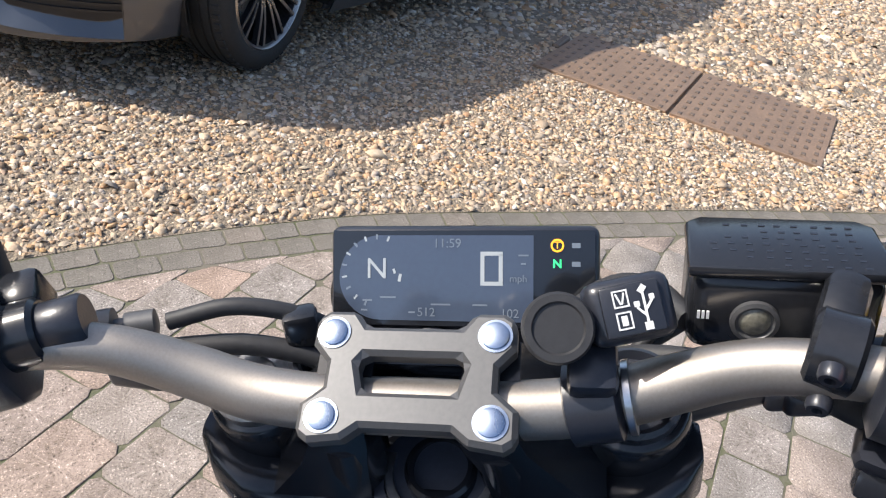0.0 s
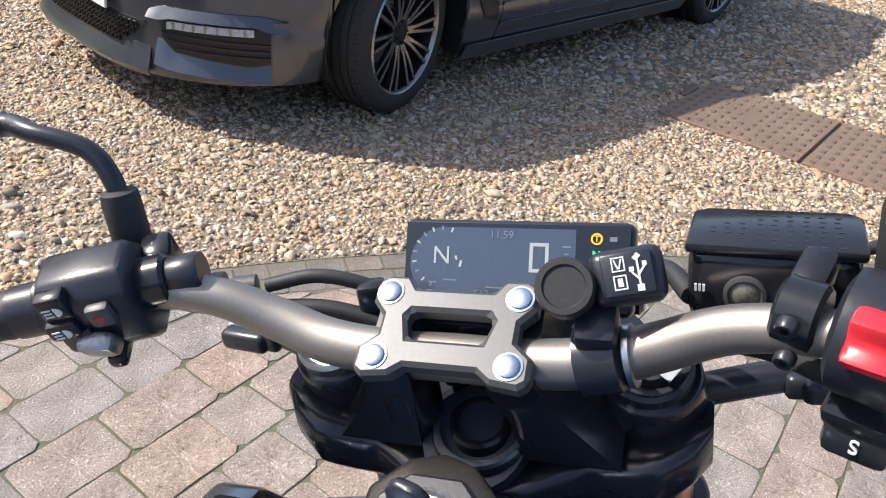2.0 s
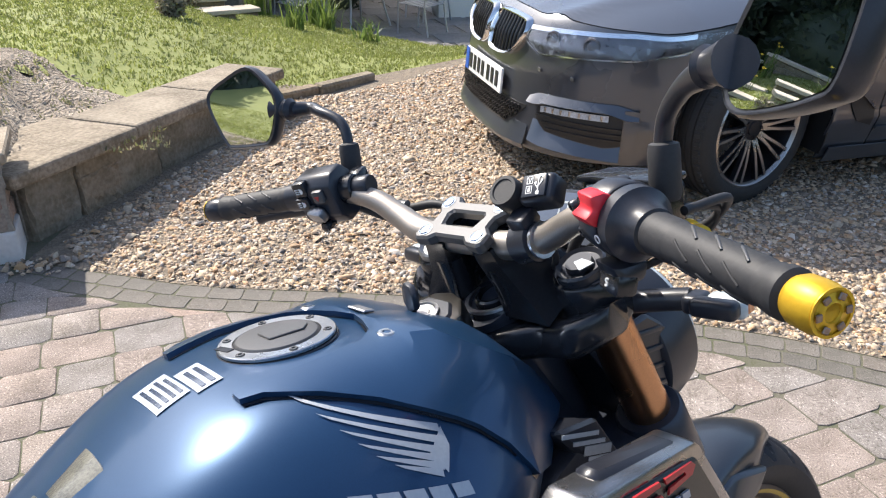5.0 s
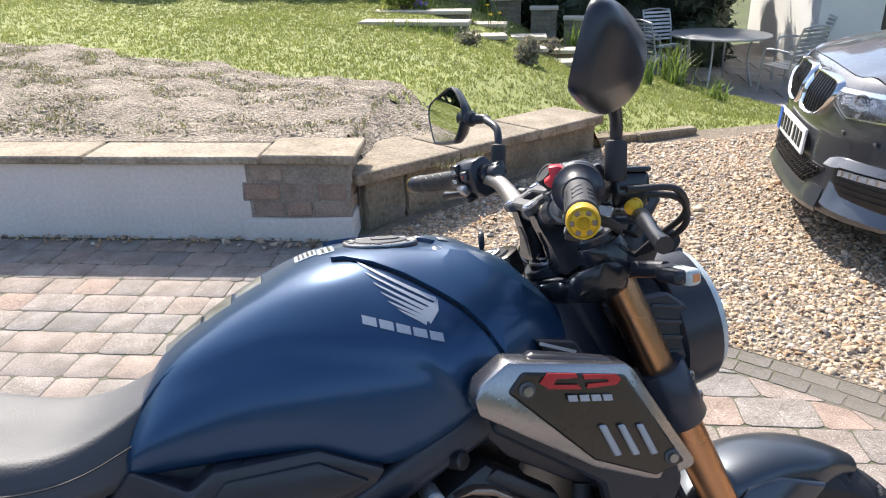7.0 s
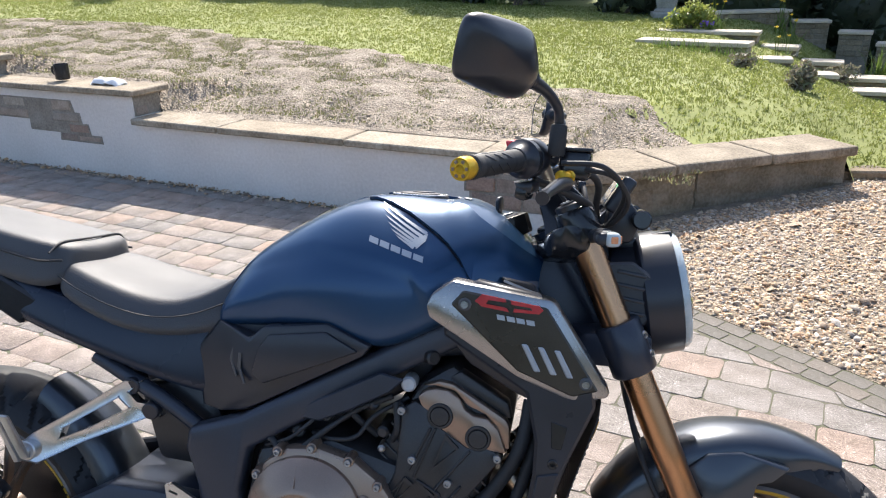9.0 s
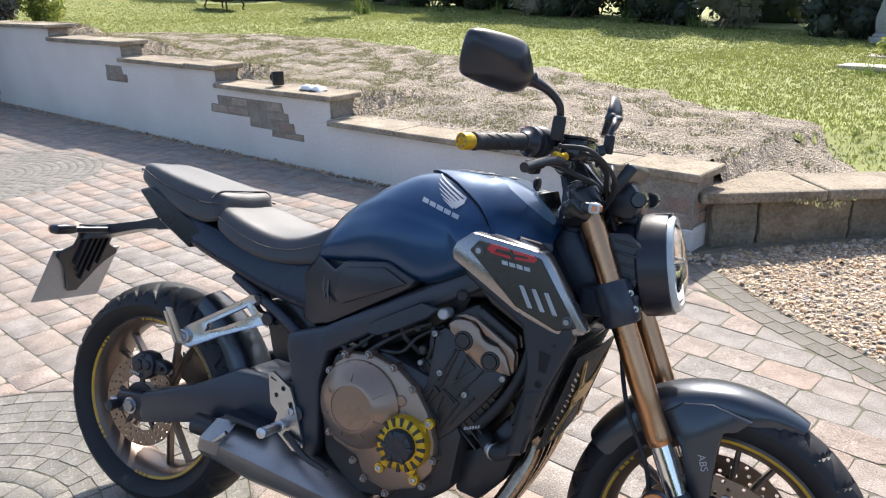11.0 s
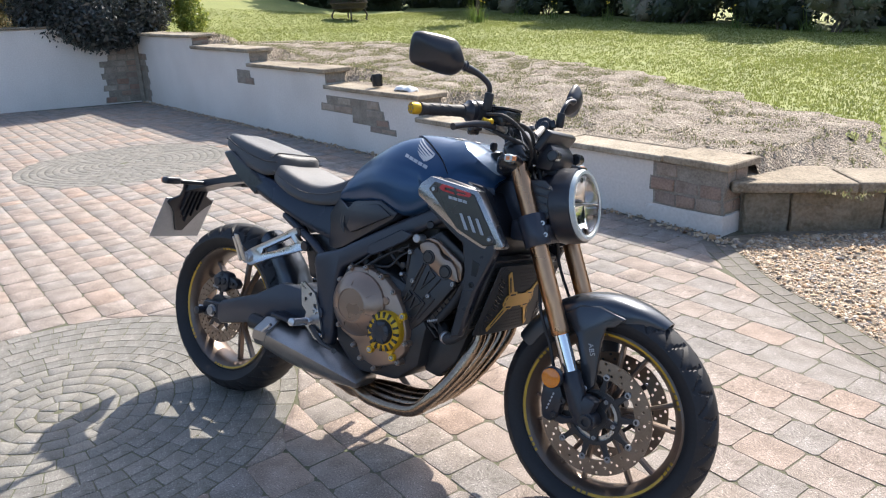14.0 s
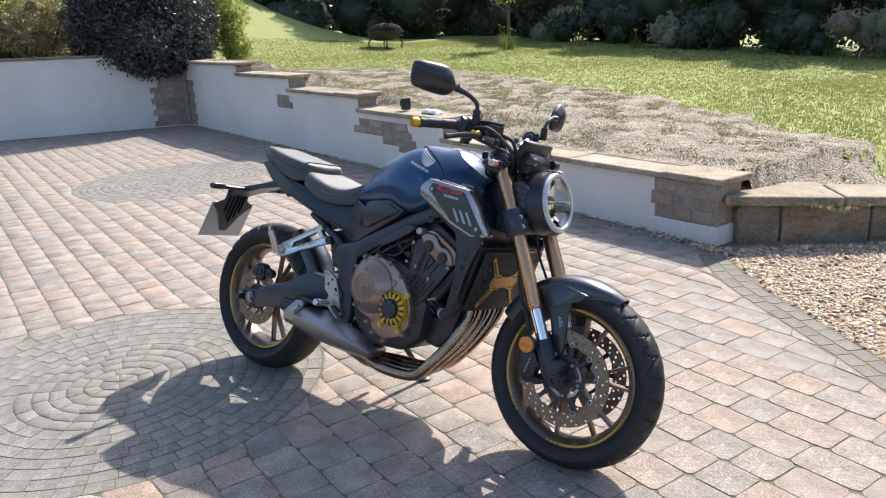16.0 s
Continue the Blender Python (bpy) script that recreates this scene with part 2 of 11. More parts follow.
def bevel(bm, w, seg=2, angle=30, edges=None):
    es = edges or [e for e in bm.edges if len(e.link_faces) == 2 and e.calc_face_angle(0) > radians(angle)]
    if w > 0 and es:
        bmesh.ops.bevel(bm, geom=es, offset=w, offset_type="OFFSET", segments=seg, profile=0.5, affect="EDGES", clamp_overlap=True)
    return bm


def box(bm, c, s, rot=(0, 0, 0), bev=0.0, seg=2):
    b2 = bmesh.new()
    bmesh.ops.create_cube(b2, size=1)
    bmesh.ops.transform(b2, matrix=Matrix.Diagonal((*s, 1)), verts=b2.verts)
    bevel(b2, bev, seg)
    bmesh.ops.transform(b2, matrix=pose(*c, *rot), verts=b2.verts)
    return add(bm, b2)


def add(bm, other):
    me = bpy.data.meshes.new("tmp")
    other.to_mesh(me)
    other.free()
    bm.from_mesh(me)
    bpy.data.meshes.remove(me)
    return bm


def along(p0, p1):
    """The turn and place that takes +z onto the way from p0 to p1."""
    d = Vector(p1) - Vector(p0)
    return Matrix.Translation(p0) @ d.to_track_quat("Z", "Y").to_matrix().to_4x4(), d.length


def lathe(bm, p0, p1, prof, seg=24, close=True):
    """Turns prof, rows of (distance from p0 towards p1 in metres, radius), about the line p0 p1."""
    m, _ = along(p0, p1)
    rings = []
    for z, r in prof:
        rings.append([bm.verts.new(m @ Vector((r * math.cos(2 * math.pi * k / seg), r * math.sin(2 * math.pi * k / seg), z))) for k in range(seg)])
    for a, b in zip(rings, rings[1:]):
        for k in range(seg):
            bm.faces.new((a[k], a[(k + 1) % seg], b[(k + 1) % seg], b[k]))
    if close:
        bm.faces.new(rings[0][::-1])
        bm.faces.new(rings[-1])
    return bm


def rod(bm, p0, p1, r, r1=None, seg=16, bev=0.0):
    n = (Vector(p1) - Vector(p0)).length
    r1 = r if r1 is None else r1
    prof = [(0, r - bev), (bev, r), (n - bev, r1), (n, r1 - bev)] if bev else [(0, r), (n, r1)]
    return lathe(bm, p0, p1, prof, seg)


def spline(pts, n=8):
    """Catmull-Rom through pts."""
    P = [Vector(p) for p in pts]
    P = [2 * P[0] - P[1]] + P + [2 * P[-1] - P[-2]]
    out = []
    for a, b, c, d in zip(P, P[1:], P[2:], P[3:]):
        for k in range(n):
            t = k / n
            out.append(0.5 * (2 * b + (c - a) * t + (2 * a - 5 * b + 4 * c - d) * t * t + (3 * b - a - 3 * c + d) * t**3))
    return out + [P[-2]]


def tube(bm, pts, r, seg=10, n=6, caps=True):
    """A round tube along a smooth line; r: one radius or one for each given point."""
    rs = r if isinstance(r, (list, tuple)) else None
    line = spline(pts, n)
    up = None
    rings = []
    for k, p in enumerate(line):
        d = (line[min(k + 1, len(line) - 1)] - line[max(k - 1, 0)]).normalized()
        if up is None:
            up = d.orthogonal().normalized()
        up = (up - d * up.dot(d)).normalized()
        side = d.cross(up)
        if rs:
            f = k / n
            i = min(int(f), len(rs) - 2)
            rad = rs[i] + (rs[i + 1] - rs[i]) * (f - i)
        else:
            rad = r
        rings.append([bm.verts.new(p + rad * (math.cos(2 * math.pi * j / seg) * up + math.sin(2 * math.pi * j / seg) * side)) for j in range(seg)])
    for a, b in zip(rings, rings[1:]):
        for k in range(seg):
            bm.faces.new((a[k], a[(k + 1) % seg], b[(k + 1) % seg], b[k]))
    if caps:
        bm.faces.new(rings[0][::-1])
        bm.faces.new(rings[-1])
    return bm


def slab(bm, pts, y0, y1, bev=0.0, seg=2, axis="y", shear=None):
    """Extrudes an outline: (x, z) pairs from y0 to y1 (axis y), or (x, y) pairs from z0 to z1 (axis z), or (y, z) from x0 to x1."""
    b2 = bmesh.new()

    def at(p, v):
        return {"y": (p[0], v, p[1]), "z": (p[0], p[1], v), "x": (v, p[0], p[1])}[axis]
    lo = [b2.verts.new(at(p, y0)) for p in pts]
    hi = [b2.verts.new(at(p, y1)) for p in pts]
    n = len(pts)
    b2.faces.new(lo[::-1])
    b2.faces.new(hi)
    for k in range(n):
        b2.faces.new((lo[k], lo[(k + 1) % n], hi[(k + 1) % n], hi[k]))
    bmesh.ops.recalc_face_normals(b2, faces=b2.faces)
    bevel(b2, bev, seg)
    if shear:
        for v in b2.verts:
            v.co = Vector(shear(v.co))
    return add(bm, b2)


def loft(bm, sections, close=True, ring=False):
    """Skins rows of points of the same length."""
    rows = [[bm.verts.new(p) for p in s] for s in sections]
    n = len(rows[0])
    for a, b in zip(rows, rows[1:]):
        for k in range(n if ring else n - 1):
            bm.faces.new((a[k], a[(k + 1) % n], b[(k + 1) % n], b[k]))
    if close and ring:
        bm.faces.new(rows[0][::-1])
        bm.faces.new(rows[-1])
    return bm


def subd(ob, level=2):
    md = ob.modifiers.new("smooth", "SUBSURF")
    md.levels = md.render_levels = level
    return ob


def thick(ob, t, offset=-1):
    md = ob.modifiers.new("thick", "SOLIDIFY")
    md.thickness, md.offset = t, offset
    return ob


def holed(outer, holes, y0, y1, bm=None):
    """A flat plate in the xz plane with round or other holes: outer and holes are loops of (x, z)."""
    b2 = bmesh.new()
    edges = []
    for loop in (outer, *holes):
        vs = [b2.verts.new((p[0], y0, p[1])) for p in loop]
        edges += [b2.edges.new((vs[k], vs[(k + 1) % len(vs)])) for k in range(len(vs))]
    bmesh.ops.triangle_fill(b2, use_beauty=True, use_dissolve=False, edges=edges)
    got = bmesh.ops.extrude_face_region(b2, geom=b2.faces[:])
    for v in got["geom"]:
        if isinstance(v, bmesh.types.BMVert):
            v.co.y = y1
    bmesh.ops.recalc_face_normals(b2, faces=b2.faces)
    return add(bm, b2) if bm else b2


def circle(cx, cz, r, n=24, a0=0.0):
    return [(cx + r * math.cos(a0 + 2 * math.pi * k / n), cz + r * math.sin(a0 + 2 * math.pi * k / n)) for k in range(n)]

# ---- the setting: ground, paving, gravel, walls, garden ----
rng = np.random.default_rng(7)
WALL = pose(1.22, 2.66, 0, 0, 0, -18.28)      # wall frame: x along the face, y into the garden
KERB = [(1.15, 2.67), (1.24, 2.51), (1.36, 2.33), (1.50, 2.12), (1.66, 1.94), (1.83, 1.77), (2.02, 1.57), (2.21, 1.37), (2.42, 1.11), (2.63, 0.80),
        (2.81, 0.49), (3.04, -0.04), (3.31, -0.67), (3.55, -1.31), (3.95, -2.5), (4.5, -4.2)]
KLINE = [Vector((p[0], p[1])) for p in spline([(x, y, 0) for x, y in KERB], 6)]
RINGS = [(-0.44, -0.40, 0.86), (-4.35, 2.60, 0.95)]


def kerb_side(p):
    """How far p lies on the gravel's side of the kerb's outer line (negative: on the paving), and the nearest point of it."""
    best = None
    for a, b in zip(KLINE, KLINE[1:]):
        d = b - a
        f = max(0, min(1, (p - a).dot(d) / d.dot(d)))
        q = a + d * f
        far = (p - q).length
        if best is None or far < best[0]:
            best = (far, q, d.normalized())
    far, q, d = best
    side = d.x * (p.y - q.y) - d.y * (p.x - q.x)
    return (far if side > 0 else -far), q, Vector((-d.y, d.x))


def garden_height(u, v):
    """Height of the garden at u metres along the wall towards the far corner and v metres behind its face."""
    cap = np.interp(u, [-0.2, 2.95, 2.99, 4.48, 4.52, 6.18, 6.22, 7.90, 7.94], [0.415, 0.415, 0.595, 0.595, 0.74, 0.74, 0.895, 0.895, 1.035])
    near = np.clip((v - 0.25) / 0.9, 0, 1)
    near = near * near * (3 - 2 * near)
    x, y = 1.22 - 0.9495 * u + 0.3137 * v, 2.66 + 0.3137 * u + 0.9495 * v
    h = 0.375 + 0.0455 * np.clip(u, 0, 13) + 0.02 * np.clip(u - 13, 0, 30) + 2.3 * np.exp(-((u - 18.5) ** 2 + (v - 2.0) ** 2) / 11.0)
    fall = np.interp(x, [2.0, 3.2, 4.0, 5.0, 6.0, 7.0, 9.0], [0.34, 0.13, -0.03, -0.26, -0.48, -0.70, -0.88])     # down to the patio
    h = h + (fall - h) * np.clip((-u + 0.2) / 1.6, 0, 1)
    h = np.where((u > -0.2) & (u < 10.4), cap + (h - cap) * near, h)
    # the ground comes down to the gravel beside the stone wall
    t = np.clip((y - 3.86) / 1.5, 0, 1)
    t = np.clip(t + np.clip((2.95 - x) / 0.25, 0, 1), 0, 1)
    h = np.where(u < -0.2, -0.01 + (h + 0.01) * t * t * (3 - 2 * t), h)
    s3 = np.where((x > 1.2) & (x < 2.95), 0.266 - 0.033 * (x - 1.23) / 0.85, 9.0)       # level with the stone wall's slabs
    d3 = (y - (2.745 + (x - 1.235) * 0.625)) * 0.848
    b3 = np.clip((d3 - 0.2) / 0.8, 0, 1)
    h = np.where((s3 < 5) & (u < 0.1), s3 + (h - s3) * b3 * b3, h)
    calm = np.where((s3 < 5) & (u < 0.1), b3, np.clip((v - 0.25) / 0.9, 0, 1))
    return h + calm * (0.012 * np.sin(u * 1.7 + v) + 0.012 * np.sin(v * 2.1 - u * 0.6))


def garden_at(u, v, lift=0.0):
    p = WALL @ Vector((-u, v, 0))
    return Vector((p.x, p.y, float(garden_height(np.array(u), np.array(v))) + lift))


def to_uv(x, y):
    q = WALL.inverted() @ Vector((x, y, 0))
    return -q.x, q.y


def soil_edge(u):
    return np.interp(u, [-0.75, -0.4, 0, 0.8, 1.8, 3.1, 4.6, 6.0, 8.0, 9.5, 10.4], [0.3, 1.2, 1.75, 2.1, 2.5, 2.9, 3.2, 3.3, 2.9, 2.0, 0.5])


def sheet(name, us, vs, height, material, label, lift=0.0):
    U, V = np.meshgrid(us, vs, indexing="ij")
    H = height(U, V) + lift
    m = np.array(WALL)
    X, Y = m[0, 0] * -U + m[0, 1] * V + m[0, 3], m[1, 0] * -U + m[1, 1] * V + m[1, 3]
    vert = np.stack([X, Y, H], -1).reshape(-1, 3)
    n, k = len(us), len(vs)
    idx = np.arange(n * k).reshape(n, k)
    faces = np.stack([idx[:-1, :-1], idx[:-1, 1:], idx[1:, 1:], idx[1:, :-1]], -1).reshape(-1, 4)
    c = vert[faces].mean(1)                         # nothing over the gravel or before the stone wall
    bad = (c[:, 0] > 2.8) & (c[:, 1] < 3.84) | (c[:, 0] > 1.1) & (c[:, 0] <= 2.8) & (c[:, 1] < 2.745 + (c[:, 0] - 1.235) * 0.625 + 0.20)
    bad |= (c[:, 0] > 5.9) & (c[:, 1] > 7.75 - 0.46 * (c[:, 0] - 5.8))       # the patio lies there
    q = np.stack([-((c[:, 0] - 1.22) * 0.9495 - (c[:, 1] - 2.66) * 0.3137), (c[:, 0] - 1.22) * 0.3137 + (c[:, 1] - 2.66) * 0.9495], -1)
    bad |= (q[:, 0] > -0.45) & (q[:, 0] < 10.2) & (q[:, 1] < soil_edge(q[:, 0]) - 0.4)      # dug soil lies there
    faces = faces[~bad]
    return tagged(raw(name, vert, faces, material, None, label, "structure", True), category="ground")


# the wide ground under everything
raw("ground", [(-300, -300, -1.2), (300, -300, -1.2), (300, 300, -1.2), (-300, 300, -1.2)], [(0, 1, 2, 3)], "earth",
    None, "dark earth and grass far around the drive", "structure")["category"] = "ground"

# bed of the paving and of the gravel
bm = bmesh.new()
slab(bm, [(-14.5, -10.7), (7.5, -10.7), (7.5, 3.8), (0, 3.8), (-8, 6.6), (-14.5, 6.6)], -0.08, -0.0012, 0, 1, "z")
tagged(part("pavement", bm, "joint", None, "weathered block paving in grey, buff and terracotta with mossy joints", kind="structure"), category="paving")
PAVE = bpy.data.objects["pavement"]
bm = bmesh.new()
line = [(p.x, p.y) for p in KLINE]
slab(bm, [(p.x + 0.002, p.y) for p in KLINE] + [(16, -4.2), (16, 4.05), (3.3, 4.05), (3.1, 4.6), (2.4, 4.2), (1.9, 3.4)], -0.03, 0.0005, axis="z")
tagged(part("gravel_bed", bm, "gravel_bed", None, "sandy bed under loose gravel", kind="structure"), category="ground")


# gravel stones: loose, uncountable
def stones(n, xs, ys, size, keep, seed, base=-0.004, flat=0.55):
    r = np.random.default_rng(seed)
    x, y = r.uniform(*xs, n), r.uniform(*ys, n)
    ok = np.array([keep(a, b) for a, b in zip(x, y)])
    x, y = x[ok], y[ok]
    n = len(x)
    ring = np.array([(math.cos(a), math.sin(a), 0) for a in np.arange(4) * 2 * math.pi / 4])
    shape = np.concatenate([ring + (0, 0, -0.7), ring * (0.72, 0.72, 1) + (0, 0, 0.7)])
    P = shape[None] * r.uniform(0.6, 1.4, (n, 8, 3))
    s = size * np.exp(r.normal(0, 0.33, n))
    P = P * np.stack([s * r.uniform(0.75, 1.45, n), s * r.uniform(0.5, 1.05, n), s * flat * r.uniform(0.7, 1.3, n)], -1)[:, None]
    tilt, turn = r.normal(0, 0.42, n), r.uniform(0, 2 * math.pi, n)
    c, d = np.cos(tilt)[:, None], np.sin(tilt)[:, None]
    P = np.stack([P[..., 0], c * P[..., 1] - d * P[..., 2], d * P[..., 1] + c * P[..., 2]], -1)
    c, d = np.cos(turn)[:, None], np.sin(turn)[:, None]
    P = np.stack([c * P[..., 0] - d * P[..., 1], d * P[..., 0] + c * P[..., 1], P[..., 2]], -1)
    P += np.stack([x, y, base + s * flat * 0.6 + r.uniform(0, 0.006, n)], -1)[:, None]
    f = []
    for k in range(4):
        j = (k + 1) % 4
        f += [(k, j, 4 + j), (k, 4 + j, 4 + k)]
    f += [(4, 5, 6), (4, 6, 7)]
    faces = (np.array(f)[None] + (np.arange(n) * 8)[:, None, None]).reshape(-1, 3)
    return P.reshape(-1, 3), faces


DRAIN = [(4.33, 0.13), (4.99, -0.15), (4.50, -1.42), (3.84, -1.14)]


def in_quad(q, x, y, grow=0.0):
    s = 0
    for (ax, ay), (bx, by) in zip(q, q[1:] + q[:1]):
        c = (bx - ax) * (y - ay) - (by - ay) * (x - ax)
        n = math.hypot(bx - ax, by - ay)
        s += c / n < grow
    return s == 4


_kx, _ky = np.array([p.x for p in KLINE]), np.array([p.y for p in KLINE])


def on_gravel(x, y):
    ke = np.interp(y, _ky[::-1], _kx[::-1])        # the kerb runs steadily down in y
    if x < ke + 0.015 or in_quad(DRAIN, x, y, -0.02):
        return False
    u, v = to_uv(x, y)
    edge = 2.72 + (x - 1.25) * 0.625               # foot of the stone wall
    if x < 2.95:
        return y < edge - 0.01
    return y < 3.88 + 0.1 * math.sin(x * 3)


gv = [stones(150000, (1.3, 4.6), (-2.2, 3.9), 0.0078, on_gravel, 1, -0.006, 0.44), stones(52000, (4.6, 9.5), (-4.2, 4.0), 0.0155, on_gravel, 2, -0.006, 0.42),
      stones(22000, (1.3, 4.6), (-2.2, 3.9), 0.0095, on_gravel, 3, 0.0, 0.38)]
off = np.cumsum([0] + [len(a) for a, _ in gv])
tagged(raw("gravel", np.concatenate([a for a, _ in gv]), np.concatenate([f + o for (_, f), o in zip(gv, off)]), "pebble", None,
           "loose angular gravel in cream, ochre, brown and grey", "stuff"), category="gravel")


# a rendered wall with stepped top, coping slabs and patches of bare masonry
def wall_outline(steps, z0=-0.1):
    pts = [(steps[0][0], z0)]
    for a, b, z in steps:
        pts += [(a, z), (b, z)]
    return pts + [(steps[-1][1], z0)]


def coping(parent, a, b, z, y0, y1, seed, over=0.05, th=0.040, lo=0.55, hi=0.95):
    """Slabs from a to b on a wall whose top is at z."""
    r = random.Random(seed)
    x = a
    while x < b - 0.02:
        n = min(r.uniform(lo, hi), b - x)
        if b - x - n < 0.25:
            n = b - x
        e = over if x + n >= b - 1e-6 else 0
        bm = bmesh.new()
        j = [r.uniform(-0.012, 0.012) for _ in range(4)]
        slab(bm, [(x + 0.004, y0 + j[0]), (x + n + e - 0.004, y0 + j[1]), (x + n + e - 0.004, y1 + j[2]), (x + 0.004, y1 + j[3])],
             z, z + th + r.uniform(-0.005, 0.005), 0.007, 1, "z")
        part("coping_stone", bm, "coping", parent)
        x += n


STEPS = [(-10.25, -7.92, 1.00), (-7.92, -6.20, 0.86), (-6.20, -4.50, 0.705), (-4.50, -2.97, 0.56), (-2.97, -0.10, 0.38)]
bm = bmesh.new()
slab(bm, wall_outline(STEPS), 0.0, 0.24, 0.012, 2)
WALL1 = tagged(part("wall_garden", bm, "render_wall", None, "off-white rendered retaining wall stepping up, with stone coping", kind="structure"), category="wall")
WALL1.matrix_basis = WALL
for k, (a, b, z) in enumerate(STEPS):
    coping(WALL1, a, b, z + 0.001, -0.045, 0.29, k + 5)
# plinth of render that stands a little proud at the free end
bm = bmesh.new()
slab(bm, [(-0.62, -0.1), (-0.62, 0.10), (-0.3, 0.112), (-0.082, 0.118), (-0.078, -0.1)], -0.014, 0.245, 0.008, 2)
part("render_plinth", bm, "render_wall", WALL1)


def masonry(parent, rows, y, seed, proud=0.006, depth=0.05, axis="x"):
    """Bare bricks: rows of (x0, x1, z0, z1, count)."""
    r = random.Random(seed)
    bed = bmesh.new()
    for x0, x1, z0, z1, n in rows:
        q = [(x0 - r.uniform(0.004, 0.022), z0 - 0.003), (x1 + r.uniform(0.004, 0.022), z0 - 0.003), (x1 + r.uniform(-0.004, 0.018), z1 - 0.003), (x0 - r.uniform(-0.004, 0.018), z1 - 0.003)]
        if axis == "x":
            slab(bed, q, y - 0.003, y + 0.02, 0.0, 1)
        cut = [x0 + (x1 - x0) * (k + (r.uniform(-0.12, 0.12) if 0 < k < n else 0)) / n for k in range(n + 1)]
        for a, b in zip(cut, cut[1:]):
            bm = bmesh.new()
            q = [(a + 0.006, z0 + 0.005), (b - 0.006, z0 + 0.005 + r.uniform(-0.005, 0.006)), (b - 0.006 + r.uniform(-0.008, 0.006), z1 - 0.005 + r.uniform(-0.008, 0.003)), (a + 0.006 + r.uniform(-0.006, 0.006), z1 - 0.005 + r.uniform(-0.008, 0.004))]
            p = proud + r.uniform(-0.008, 0.010)
            if axis == "x":
                slab(bm, q, y - p, y + depth, 0.006, 1)
            else:
                slab(bm, q, y + p, y - depth, 0.006, 1, "x")
            part("brick", bm, "brick", parent)
    if axis == "x":
        part("mortar", bed, "mortar", parent)
    else:
        bed.free()


def backing(parent, pts, y, axis="y", out=-1):
    bm = bmesh.new()
    slab(bm, pts, y + out * 0.003, y - out * 0.01, 0.0, 1, axis)
    part("mortar", bm, "mortar", parent)


masonry(WALL1, [(-0.56, -0.10, 0.115, 0.198, 3), (-0.59, -0.10, 0.198, 0.288, 3), (-0.56, -0.10, 0.288, 0.378, 3)], 0.0, 3)
masonry(WALL1, [(0.0, 0.24, 0.125, 0.198, 2), (0.0, 0.24, 0.198, 0.288, 1), (0.0, 0.24, 0.288, 0.378, 2)], -0.10, 4, axis="y")
backing(WALL1, [(0.0, 0.11), (0.24, 0.11), (0.24, 0.378), (0.0, 0.378)], -0.10, "x", 1)
masonry(WALL1, [(-4.48, -3.56, 0.42, 0.50, 4), (-4.60, -3.50, 0.345, 0.42, 4), (-4.02, -3.42, 0.27, 0.345, 3), (-3.72, -3.32, 0.215, 0.27, 2)], 0.0, 8)
masonry(WALL1, [(-6.56, -6.22, 0.58, 0.66, 2), (-6.58, -6.14, 0.50, 0.58, 2)], 0.0, 9)
for (_, end, high), (_, _, low) in zip(STEPS, STEPS[1:]):          # bare ends of the higher lengths of wall
    foot_z = low + 0.045
    masonry(WALL1, [(0.012, 0.228, foot_z, (foot_z + high) / 2, 2), (0.012, 0.228, (foot_z + high) / 2, high - 0.004, 1)], end, 30 + int(-end), 0.004, axis="y")
    backing(WALL1, [(0.008, foot_z), (0.232, foot_z), (0.232, high - 0.002), (0.008, high - 0.002)], end, "x", 1)
masonry(WALL1, [(-10.2, -9.92 + 0.06 * (k % 2), 0.02 + 0.09 * k, 0.11 + 0.09 * k, 2) for k in range(8)], 0.0, 10)

# the second rendered wall, going off from the far corner
W2 = pose(-8.5, 5.87, 0, 0, 0, 55.6)
bm = bmesh.new()
slab(bm, [(-7.5, -0.1), (-7.5, 1.28), (-0.7, 1.16), (-0.02, 1.10), (-0.02, -0.1)], 0.0, 0.24, 0.012, 2)
WALL2 = tagged(part("wall_side", bm, "render_wall", None, "off-white rendered garden wall with thin coping", kind="structure"), category="wall")
WALL2.matrix_basis = W2
bm = bmesh.new()
slab(bm, [(-7.5, 1.281), (-7.5, 1.315), (-0.7, 1.196), (-0.05, 1.136), (-0.05, 1.102), (-0.7, 1.162)], -0.04, 0.29, 0.008, 1)
part("coping_stone", bm, "coping", WALL2)
masonry(WALL2, [(-0.56 + 0.05 * (k % 2) + 0.07 * max(0, k - 6), -0.03, 0.02 + 0.09 * k, 0.11 + 0.09 * k, 3) for k in range(9)], 0.0, 12)

bm = bmesh.new()
box(bm, (-8.482, 5.845, 0.47), (0.07, 0.07, 1.0), (0, 0, 20), 0.01)
part("corner_fill", bm, "mortar", WALL2).matrix_parent_inverse = W2.inverted()

